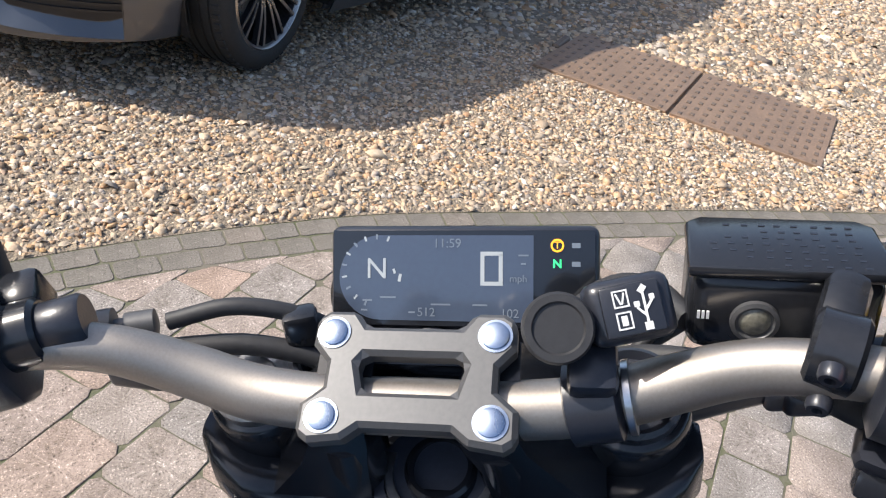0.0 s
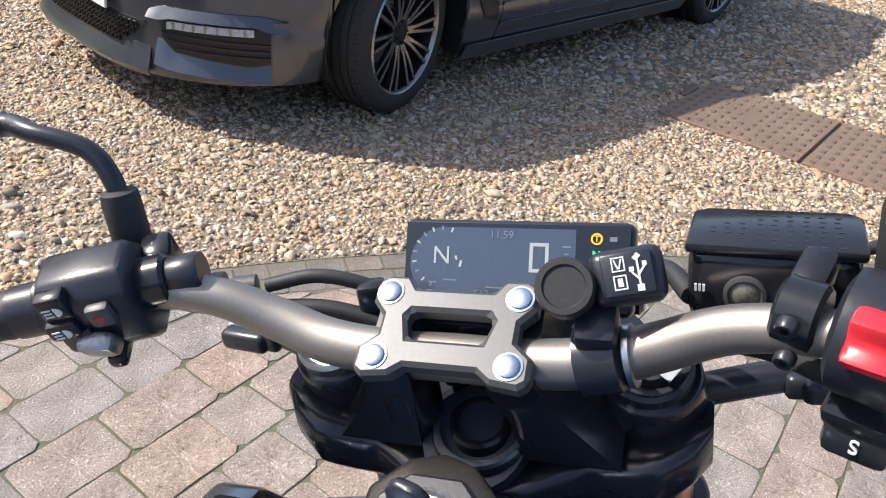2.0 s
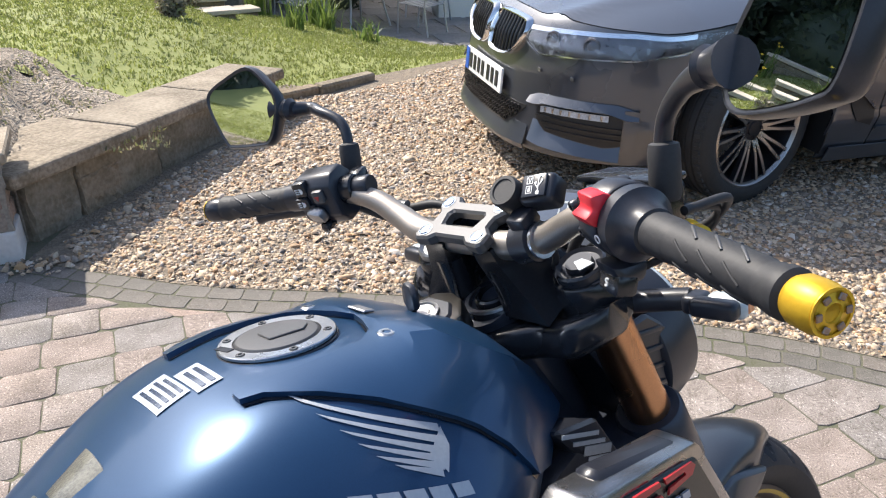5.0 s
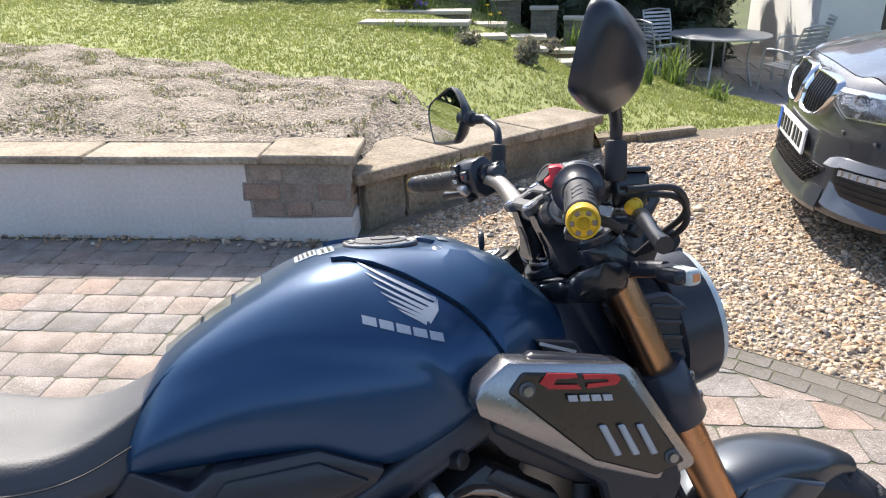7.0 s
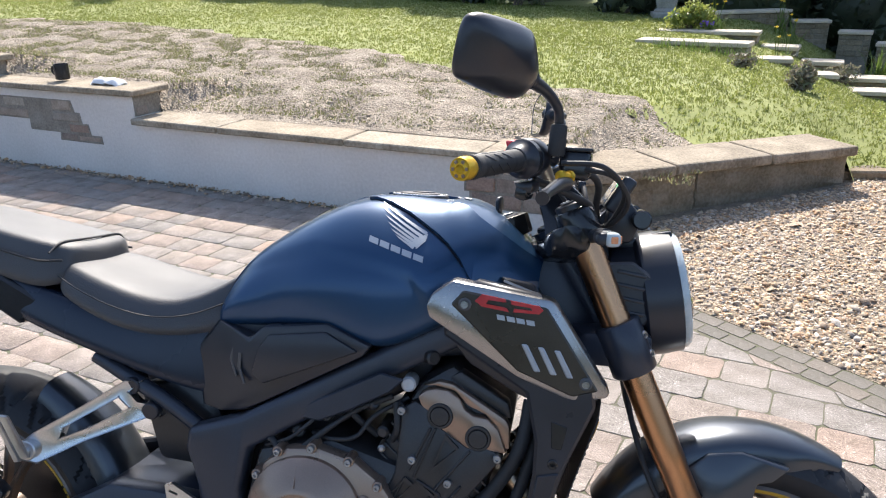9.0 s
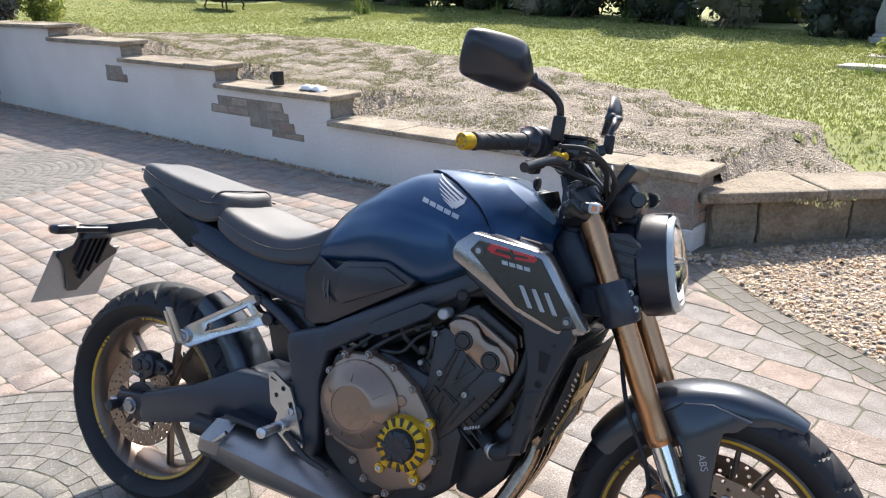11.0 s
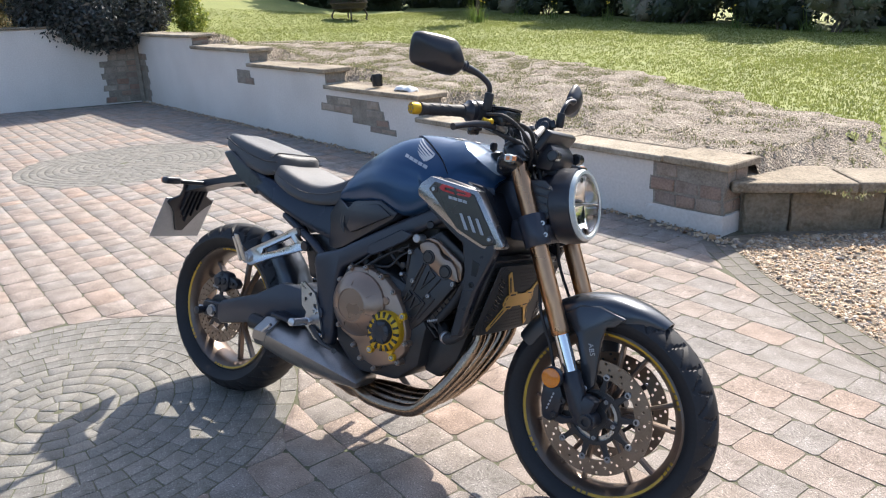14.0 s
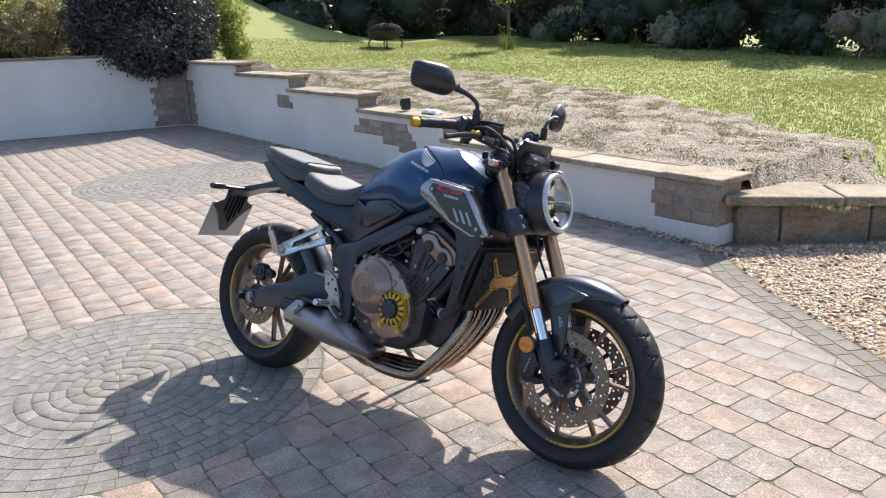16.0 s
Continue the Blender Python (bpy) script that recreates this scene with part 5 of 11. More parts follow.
M["red_decal"] = mat("red_decal", (0.50, 0.03, 0.03), (0.42, 0.02, 0.025), 0.35, coarse=20, fine=200, bump=0)
M["red_switch"] = mat("red_switch", (0.72, 0.03, 0.045), (0.62, 0.02, 0.035), 0.32, coarse=20, fine=200, bump=0.03)
M["light_guide"] = mat("light_guide", (0.52, 0.57, 0.58), (0.43, 0.48, 0.49), 0.22, coarse=20, fine=200, bump=0, coat=0.6)
M["white_mark"] = mat("white_mark", (0.78, 0.78, 0.77), (0.7, 0.7, 0.7), 0.5, bump=0)
M["orange_lens"] = mat("orange_lens", (0.75, 0.24, 0.02), (0.60, 0.17, 0.01), 0.18, coarse=30, fine=260, bump=0.4, bump_d=0.001, coat=0.6)
M["amber_bulb"] = mat("amber_bulb", (0.85, 0.36, 0.16), (0.7, 0.25, 0.1), 0.2, coarse=30, fine=200, bump=0.3)
M["red_lens"] = mat("red_lens", (0.45, 0.015, 0.015), (0.35, 0.01, 0.01), 0.15, coat=0.6, bump=0)
M["mirror"] = mat("mirror_glass", (0.86, 0.88, 0.88), (0.84, 0.86, 0.86), 0.01, metal=1.0, bump=0, rough_v=0)
M["screen"] = mat("screen_glass", (0.055, 0.075, 0.115), (0.05, 0.066, 0.105), 0.20, coarse=6, fine=300, bump=0, coat=0.8, rough_v=0.03)
M["screen_dark"] = mat("screen_dark", (0.008, 0.009, 0.012), (0.007, 0.008, 0.010), 0.18, bump=0, coat=0.8, rough_v=0.03)
M["lcd"] = mat("lcd_mark", (0.36, 0.39, 0.41), (0.33, 0.36, 0.38), 0.4, bump=0, emit=0.12)
M["lcd_dim"] = mat("lcd_dim", (0.16, 0.19, 0.23), (0.14, 0.17, 0.21), 0.4, bump=0)
M["lamp_amber"] = mat("lamp_amber", (0.9, 0.36, 0.02), (0.9, 0.34, 0.02), 0.4, bump=0, emit=0.8)
M["lamp_green"] = mat("lamp_green", (0.04, 0.75, 0.22), (0.04, 0.7, 0.2), 0.4, bump=0, emit=0.7)
M["seat_vinyl"].node_tree.nodes["Principled BSDF"].inputs["Sheen Weight"].default_value = 0.12
M["plate_back"] = mat("plate_back", (0.50, 0.50, 0.51), (0.42, 0.42, 0.43), 0.45, metal=0.3, coarse=6, fine=120, bump=0.08)
M["lens"] = glass("clear_lens", (0.97, 0.98, 1.0), 0.03)
M["paint_graphite"] = mat("paint_graphite", (0.075, 0.085, 0.10), (0.06, 0.068, 0.082), 0.33, metal=0.7, coarse=6, fine=900, bump=0.05, coat=0.25, bump_d=0.0004, rough_v=0.04)
M["carbon"] = mat("carbon_pad", (0.20, 0.19, 0.15), (0.06, 0.06, 0.05), 0.35, coarse=40, fine=420, bump=0.4, bump_d=0.001, coat=0.4)
M["tail_navy"] = mat("tail_navy", (0.014, 0.022, 0.042), (0.011, 0.017, 0.033), 0.28, metal=0.2, coarse=6, fine=600, bump=0.05, bump_d=0.0004, rough_v=0.05)
M["grip_silver"] = mat("worn_aluminium", (0.42, 0.42, 0.43), (0.30, 0.30, 0.31), 0.42, metal=1.0, coarse=18, fine=300, bump=0.15)

BIKE = thing("motorcycle", "dark blue naked motorcycle, bronze fork, leaning on its side stand", "motorcycle",
             pose(0, 0.044, 0, 0, 0, -1.0) @ pose(0, 0, 0, -15.0, 0, 0))


def bp(name, bm, material, label="", smooth=35, parent=None):
    return part(name, bm, material, parent or BIKE, label, smooth)


def both(fn):
    for s in (-1, 1):
        fn(s)


def words(text, size, m, material, parent, depth=0.0006, name="lettering", bold=0.0):
    cu = bpy.data.curves.new(name, "FONT")
    cu.body, cu.size, cu.align_x, cu.align_y, cu.extrude, cu.offset = text, size, "CENTER", "CENTER", depth, bold
    ob = bpy.data.objects.new(name, cu)
    scene.collection.objects.link(ob)
    bpy.context.view_layer.update()
    me = bpy.data.meshes.new_from_object(ob.evaluated_get(bpy.context.evaluated_depsgraph_get()))
    bpy.data.objects.remove(ob)
    me.materials.clear()
    me.materials.append(M[material])
    out = new(name, me)
    out.parent = parent
    out.matrix_basis = m
    return out


def plate_at(m, pts, t, material, parent, name, bev=0.0, label=""):
    """A thin plate drawn in the xy plane of m, t thick upwards."""
    bm = bmesh.new()
    slab(bm, pts, 0, t, bev, 1, "z")
    bmesh.ops.transform(bm, matrix=m, verts=bm.verts)
    return part(name, bm, material, parent, label, 35)


def bolt(p, d, r=0.006, h=0.005, material="alu", parent=None, name="bolt"):
    """A socket screw at p whose head points along d."""
    bm = bmesh.new()
    d = Vector(d).normalized()
    lathe(bm, Vector(p) - d * 0.002, Vector(p) + d * h, [(0, r), (h + 0.0005, r), (h + 0.002, r * 0.82), (h + 0.002, r * 0.45), (h - 0.001, r * 0.40)], 12)
    return part(name, bm, material, parent or BIKE, "", 35)


# --- wheels ---
def tyre_mesh(R, width, rim_r, grooves, seed=0):
    """Ring about the y axis with a rounded tread cut by slanting grooves."""
    seg, prof = 320, []
    h = width / 2
    side = R - rim_r
    for k in range(25):
        a = -1 + 2 * k / 24
        ang = a * 1.25
        y = h * math.sin(ang) / math.sin(1.25)
        prof.append((y, R - (1 - math.cos(ang)) * h * 0.86, a))
    inner = [(h * 0.97, R - side * 0.62), (h * 0.80, rim_r + 0.014), (h * 0.62, rim_r + 0.004)]
    V, Fq = [], []
    for k in range(seg):
        t = 2 * math.pi * k / seg
        col = [(-y, r, 9) for y, r in inner[::-1]] + prof + [(y, r, 9) for y, r in inner]
        for y, r, a in col:
            if a != 9 and abs(a) < 0.9:
                s = 1 if a > 0 else 0.5
                f = (t * grooves / (2 * math.pi) + abs(a) * 1.1 + (0.5 if a > 0 else 0)) % 1
                g2 = (t * grooves / (2 * math.pi) - abs(a) * 0.5 + 0.3) % 1
                if (f < 0.17 and abs(a) > 0.14) or (g2 < 0.09 and 0.3 < abs(a) < 0.7):
                    r -= 0.0065 if abs(a) > 0.45 or R < 0.31 else 0.003
            V.append((r * math.cos(t), y, r * math.sin(t)))
    n = len(inner) * 2 + 25
    for k in range(seg):
        for j in range(n - 1):
            Fq.append((k * n + j, k * n + j + 1, (k + 1) % seg * n + j + 1, (k + 1) % seg * n + j))
    return V, Fq


def ring_lathe(bm, c, prof, seg=96):
    """Turns a closed outline of (y, r) about the y axis through c."""
    rows = [[bm.verts.new((c[0] + r * math.cos(2 * math.pi * k / seg), c[1] + y, c[2] + r * math.sin(2 * math.pi * k / seg))) for y, r in prof] for k in range(seg)]
    n = len(prof)
    for k in range(seg):
        a, b = rows[k], rows[(k + 1) % seg]
        for j in range(n):
            bm.faces.new((a[j], a[(j + 1) % n], b[(j + 1) % n], b[j]))
    return bm


def spin_y(bm, c, deg):
    bmesh.ops.transform(bm, matrix=Matrix.Translation(c) @ pose(0, 0, 0, 0, deg, 0) @ Matrix.Translation(-Vector(c)), verts=bm.verts)
    return bm


def brake_disc(c, R, r0, y, parent, holes, th=0.005, name="brake_disc"):
    loops = []
    for k in range(holes):
        a = 2 * math.pi * k / holes
        for j, f in enumerate((0.18, 0.5, 0.82)):
            rr = r0 + (R - r0) * f
            b = a + j * 0.33 * 2 * math.pi / holes
            loops.append(circle(c[0] + rr * math.cos(b), c[2] + rr * math.sin(b), 0.0042, 8))
    inner = []
    for k in range(60):
        a = 2 * math.pi * k / 60
        inner.append((c[0] + (r0 - 0.004 * (k % 10 < 5)) * math.cos(a), c[2] + (r0 - 0.004 * (k % 10 < 5)) * math.sin(a)))
    bm = holed(circle(c[0], c[2], R, 90), loops + [inner], y - th / 2, y + th / 2)
    return part(name, bm, "disc_steel", parent, "drilled brake disc", 30)


def wheel(c, R, width, rim_r, spokes, grooves, twin, name, label):
    bm = bmesh.new()
    rod(bm, (0, -0.045, 0), (0, 0.045, 0), 0.036, bev=0.004, seg=28)
    w = part(name, bm, "bronze_wheel", BIKE, label, 35)
    w.matrix_basis = pose(*c)
    o = (0, 0, 0)
    rubber = raw("tyre", *tyre_mesh(R, width, rim_r, grooves), "tyre", w, "worn black road tyre", smooth=True)
    bt = bmesh.new()
    bt.from_mesh(rubber.data)
    for e in bt.edges:
        e.smooth = e.calc_face_angle(0) < 0.5
    bt.to_mesh(rubber.data)
    bt.free()
    bm = bmesh.new()
    h = width / 2 * 0.66
    ring_lathe(bm, o, [(-h, rim_r + 0.006), (-h - 0.004, rim_r), (-h + 0.006, rim_r - 0.010), (-h * 0.55, rim_r - 0.022), (0, rim_r - 0.026), (h * 0.55, rim_r - 0.022),
                       (h - 0.006, rim_r - 0.010), (h + 0.004, rim_r), (h, rim_r + 0.006), (h * 0.5, rim_r - 0.012), (-h * 0.5, rim_r - 0.012)])
    part("rim", bm, "bronze_wheel", w, smooth=40)
    for s in (-1, 1):
        arcs = []
        for mid in (60, 180, 300):
            arcs.append((mid - 30, mid + 30))
            for g in range(3):
                arcs += [(mid + 31.5 + 4.2 * g, mid + 34.5 + 4.2 * g - 0.5 * g), (mid - 34.5 - 4.2 * g + 0.5 * g, mid - 31.5 - 4.2 * g)]
        for a0, a1 in arcs:
            b2 = bmesh.new()
            n = max(2, int((a1 - a0) / 4))
            rows = []
            for k in range(n + 1):
                a = radians(a0 + (a1 - a0) * k / n)
                rows.append([(r * math.cos(a), s * y, r * math.sin(a)) for y, r in ((h + 0.0056, rim_r + 0.0010), (h + 0.0050, rim_r - 0.0015), (h + 0.0022, rim_r - 0.0058))])
            loft(b2, rows)
            thick(part("rim_tape", b2, "yellow_tape", w, "yellow rim tape", smooth=60), 0.0008, 0)
    for k in range(spokes):
        bm = bmesh.new()
        for s in (-1, 1):
            sw = 0.014
            slab(bm, [(-0.010 + s * 0.006, 0.03), (0.010 + s * 0.006, 0.03), (s * 0.013 + sw * 0.45, 0.10), (s * 0.038 + 0.0055, rim_r - 0.018), (s * 0.038 - 0.0055, rim_r - 0.018), (s * 0.010 - sw * 0.40, 0.09)],
                 -0.013, 0.013, 0.004, 1)
        spin_y(bm, o, 360 * k / spokes + 20)
        part("spoke", bm, "bronze_wheel", w, smooth=35)
    bm = bmesh.new()
    tube(bm, [(rim_r * 0.95, 0.0, 0.0), (rim_r * 0.90, -0.01, 0.01), (rim_r * 0.84, -0.018, 0.012)], 0.004, 8, 3)
    part("valve", bm, "rubber", w, smooth=60)
    return w


REAR, FRONT = (0.0, 0, 0.315), (1.452, 0, 0.300)
wr = wheel(REAR, 0.315, 0.182, 0.222, 5, 26, False, "rear_wheel", "bronze spoked rear wheel with yellow rim tape")
wf = wheel(FRONT, 0.300, 0.122, 0.222, 6, 28, True, "front_wheel", "bronze spoked front wheel with two drilled discs")
for y in (-0.066, 0.066):
    brake_disc((0, 0, 0), 0.155, 0.114, y, wf, 24)
    for k in range(10):
        b2 = bmesh.new()
        slab(b2, [(-0.011, 0.066), (0.011, 0.066), (0.0065, 0.098), (0.0085, 0.116), (-0.0085, 0.116), (-0.0065, 0.098)], y - 0.004, y + 0.004, 0.002, 1)
        spin_y(b2, (0, 0, 0), 36 * k + 82)
        part("carrier_arm", b2, "engine_black", wf, smooth=35)
    for k in range(5):
        b2 = bmesh.new()
        slab(b2, [(-0.014, 0.030), (0.014, 0.030), (0.009, 0.068), (-0.009, 0.068)], y - 0.005, y + 0.005, 0.002, 1)
        spin_y(b2, (0, 0, 0), 72 * k + 30)
        part("carrier_arm", b2, "engine_black", wf, smooth=35)
    bm = bmesh.new()
    rod(bm, (0, y - 0.006, 0), (0, y + 0.006, 0), 0.036, seg=24)
    ring_lathe(bm, (0, y, 0), [(-0.0045, 0.064), (-0.0045, 0.074), (0.0045, 0.074), (0.0045, 0.064)], 60)
    part("disc_carrier", bm, "engine_black", wf, smooth=35)
    out = -1 if y < 0 else 1
    for k in range(10):
        a = radians(36 * k + 8)
        bm = bmesh.new()
        p = Vector((0.114 * math.cos(a), y, 0.114 * math.sin(a)))
        lathe(bm, p, p + Vector((0, 0.02 * out, 0)), [(0.0, 0.0088), (0.0058, 0.0088), (0.0064, 0.0080), (0.0064, 0.0052), (0.0030, 0.0048), (0.0030, 0.0005)], 16)
        part("disc_bobbin", bm, "grip_silver", wf, smooth=35)
    for k in range(5):
        a = radians(72 * k + 60)
        bolt((0.055 * math.cos(a), y + 0.005 * out, 0.055 * math.sin(a)), (0, out, 0), 0.0062, 0.004, "grip_silver", wf)
bm = bmesh.new()
ring_lathe(bm, (0, 0, 0), [(-0.061, 0.052), (-0.061, 0.064), (-0.059, 0.064), (-0.059, 0.052)], 72)
part("sensor_ring", bm, "alu", wf, smooth=30)
brake_disc((0, 0, 0), 0.120, 0.078, -0.098, wr, 26)
bm = bmesh.new()
rod(bm, (0, -0.104, 0), (0, -0.05, 0), 0.055, 0.045, seg=28, bev=0.004)
for k in range(5):
    b2 = bmesh.new()
    slab(b2, [(-0.010, 0.03), (0.010, 0.03), (0.006, 0.083), (-0.006, 0.083)], -0.101, -0.093, 0.002, 1)
    part("carrier_arm", spin_y(b2, (0, 0, 0), 72 * k), "engine_black", wr, smooth=35)
part("disc_carrier", bm, "engine_black", wr, smooth=35)
bm = bmesh.new()
for k in range(42):
    b2 = bmesh.new()
    slab(b2, [(-0.006, 0.085), (0.006, 0.085), (0.0028, 0.102), (-0.0028, 0.102)], 0.098, 0.104, 0.001, 1)
    add(bm, spin_y(b2, (0, 0, 0), 360 / 42 * k))
rod(bm, (0, 0.098, 0), (0, 0.104, 0), 0.088, seg=42)
part("sprocket", bm, "engine_black", wr, smooth=30)

# --- fork ---
FD = Vector((0.393, 0, -0.9195))          # down along the fork


def fork(z, y):
    return Vector((1.151 + (0.959 - z) * 0.4274, y, z))


def fork_leg(s):
    y = 0.105 * s
    bm = bmesh.new()
    lathe(bm, fork(0.985, y), fork(0.505, y), [(0, 0.0245), (0.12, 0.0245), (0.20, 0.0245), (0.40, 0.0250), (0.44, 0.0250), (0.446, 0.0240), (0.505, 0.0245), (0.518, 0.0245), (0.522, 0.0225)], 36)
    leg = bp("fork_leg", bm, "gold", "bronze anodised fork tube", 40)
    bm = bmesh.new()
    lathe(bm, fork(0.51, y), fork(0.36, y), [(0, 0.0205), (0.15, 0.0205)], 28)
    part("stanchion", bm, "chrome", leg, "polished steel stanchion", 40)
    bm = bmesh.new()
    lathe(bm, fork(0.415, y), fork(0.30, y), [(0, 0.0225), (0.006, 0.026), (0.05, 0.027), (0.10, 0.028), (0.125, 0.024)], 24)
    box(bm, (1.440, y, 0.322), (0.038, 0.046, 0.085), (0, 20, 0), 0.010)
    rod(bm, (1.452, y - 0.024, 0.3), (1.452, y + 0.024, 0.3), 0.024, seg=24, bev=0.003)
    part("axle_clamp", bm, "blk", leg, smooth=40)
    # adjuster cap on top
    bm = bmesh.new()
    lathe(bm, fork(0.975, y), fork(1.05, y), [(0, 0.026), (0.022, 0.026), (0.024, 0.0235), (0.020, 0.020), (0.020, 0.014), (0.026, 0.013), (0.026, 0.001)], 32)
    # left cap is silver to put its bright reflection into the colour
    part("fork_cap", bm, "blk" if s < 0 else "grip_silver", leg, "black fork cap with pale adjuster mark" if s < 0 else "fork cap in pale metal that paints in a reflection", 40)
    bm = bmesh.new()
    m, _ = along(fork(1.0005, y), fork(1.05, y))
    slab(bm, [(-0.004, -0.003), (0.004, -0.003), (0.012, -0.017), (-0.003, -0.019)], 0.0, 0.001, 0, 1, "z")
    bmesh.ops.transform(bm, matrix=m @ pose(0, 0, 0.0, 0, 0, 50), verts=bm.verts)
    part("cap_mark", bm, "silver_decal", leg)
    for z in (0.7565, 0.786):
        q = fork(z, y) + Vector((0.033, -0.012, 0.006)) if s < 0 else fork(z, y) + Vector((0.033, 0.012, 0.006))
        bolt(q, (0.6, s * 0.8, 0.1), 0.007, 0.004, "alu", leg)
    return leg


both(fork_leg)
# lower triple clamp
bm = bmesh.new()
for s in (-1, 1):
    lathe(bm, fork(0.808, 0.105 * s), fork(0.728, 0.105 * s), [(0, 0.034), (0.004, 0.037), (0.083, 0.037), (0.087, 0.034)], 32)
slab(bm, [(1.16, -0.11), (1.23, -0.125), (1.275, -0.11), (1.262, 0), (1.275, 0.11), (1.23, 0.125), (1.16, 0.11), (1.135, 0)], 0.735, 0.79, 0.01, 2, "z")
bp("lower_clamp", bm, "frame_black", smooth=40)
# upper triple clamp with its deep bowl round the stem nut
bm = bmesh.new()
for s in (-1, 1):
    lathe(bm, fork(0.988, 0.105 * s), fork(0.938, 0.105 * s), [(0, 0.0285), (0.002, 0.0305), (0.012, 0.0320), (0.048, 0.036), (0.053, 0.034)], 36)
secs = []
for k in range(29):
    y = -0.142 + 0.284 * k / 28
    f = abs(y) / 0.142
    rear = float(np.interp(f, [0, 0.25, 0.5, 0.78, 0.95, 1.0], [1.074, 1.082, 1.102, 1.096, 1.110, 1.122]))
    front = float(np.interp(f, [0, 0.4, 0.78, 0.95, 1.0], [1.160, 1.158, 1.178, 1.166, 1.152]))
    top = 0.930 + 0.034 * f**1.6
    deep = float(np.interp(f, [0, 0.3, 0.8, 1.0], [0.050, 0.040, 0.046, 0.034]))
    mid, half = (rear + front) / 2, (front - rear) / 2
    secs.append([(mid + half * math.copysign(abs(math.cos(q)) ** 0.6, math.cos(q)), y, top - deep / 2 + deep / 2 * math.copysign(abs(math.sin(q)) ** 0.6, math.sin(q))) for q in [2 * math.pi * j / 20 for j in range(20)]])
loft(bm, secs, ring=True)
bp("upper_clamp", bm, "blk_gloss", "glossy black upper fork clamp", smooth=50)
bm = bmesh.new()
lathe(bm, (1.116, -0.003, 0.940), (1.100, -0.003, 1.000), [(0, 0.033), (0.012, 0.033), (0.015, 0.0305), (0.0145, 0.0275), (0.008, 0.0265), (0.008, 0.0205), (0.018, 0.0200), (0.020, 0.018), (0.020, 0.0155), (0.012, 0.015), (0.012, 0.001)], 36)
stem = bp("stem_nut", bm, "blk_gloss", "large black steering stem nut", 40)
bm = bmesh.new()
lathe(bm, (1.116, -0.003, 0.940), (1.100, -0.003, 1.000), [(0.0135, 0.0318), (0.0165, 0.0308), (0.0165, 0.0268), (0.0100, 0.0262)], 40, False)
part("bright_washer", bm, "grip_silver", stem, "bright steel washer", 40)
for s in (-1, 1):
    bm = bmesh.new()
    tube(bm, [(1.098, 0.039 * s, 1.0), (1.105, 0.041 * s, 0.98), (1.112, 0.043 * s, 0.955)], 0.017, 10, 3)
    bp("riser_foot", bm, "blk_gloss", smooth=50)
# headstock of the frame
bm = bmesh.new()
rod(bm, (1.105, 0, 0.95), (1.22, 0, 0.74), 0.034, seg=24)
slab(bm, [(0.93, 0.80), (0.99, 0.90), (1.10, 0.93), (1.20, 0.78), (1.12, 0.70)], -0.035, 0.035, 0.012, 2)
bp("headstock", bm, "frame_black", smooth=40)

# --- handlebar and clamp ---
bar_pts = [(0.999, 0.392, 1.050), (1.040, 0.29, 1.060), (1.062, 0.235, 1.064), (1.078, 0.190, 1.064), (1.090, 0.150, 1.055), (1.096, 0.112, 1.036), (1.095, 0.080, 1.024), (1.094, 0.040, 1.020), (1.094, 0.0, 1.020)]
full = bar_pts + [(x, -y, z) for x, y, z in bar_pts[-2::-1]]
rad = [0.0112, 0.0112, 0.0112, 0.0114, 0.0122, 0.0136, 0.0142, 0.0142, 0.0142]
bm = bmesh.new()
tube(bm, full, rad + rad[-2::-1], 20, 6)
bp("handlebar", bm, "bar_bronze", "bead-blasted bronze handlebar", 60)
CL = pose(1.094, 0, 1.036, 0, -28, 0)     # clamp frame: x ahead, y left, z up off the bar
bm = bmesh.new()
hx, hy = 0.0205, 0.039
outline = [(-hx - 0.012, -hy - 0.006), (-hx - 0.008, -hy - 0.012), (-hx + 0.006, -hy - 0.012), (-0.006, -hy - 0.002), (0.006, -hy - 0.002), (hx - 0.006, -hy - 0.010), (hx + 0.008, -hy - 0.010), (hx + 0.012, -hy - 0.004),
           (hx + 0.012, -hy + 0.010), (hx + 0.004, -hy + 0.016), (hx + 0.004, hy - 0.016), (hx + 0.012, hy - 0.010), (hx + 0.012, hy + 0.004), (hx + 0.008, hy + 0.010), (hx - 0.006, hy + 0.010), (0.006, hy + 0.002),
           (-0.006, hy + 0.002), (-hx + 0.006, hy + 0.012), (-hx - 0.008, hy + 0.012), (-hx - 0.012, hy + 0.006), (-hx - 0.010, hy - 0.010), (-hx - 0.004, hy - 0.018), (-hx - 0.004, -hy + 0.018), (-hx - 0.010, -hy + 0.010)]
window = [(-0.008, -0.022), (0.006, -0.026), (0.010, -0.023), (0.010, 0.023), (0.006, 0.026), (-0.008, 0.022)]
b2 = holed(outline, [window], 0, 0.013)
bmesh.ops.transform(b2, matrix=Matrix(((1, 0, 0, 0), (0, 0, 1, 0), (0, 1, 0, -0.004), (0, 0, 0, 1))), verts=b2.verts)
bevel(b2, 0.0032, 1, 50)
bmesh.ops.transform(b2, matrix=CL, verts=b2.verts)
add(bm, b2)
clamp = bp("bar_clamp", bm, "steel_clamp", "grey anodised handlebar clamp with four bright bolts", 20)
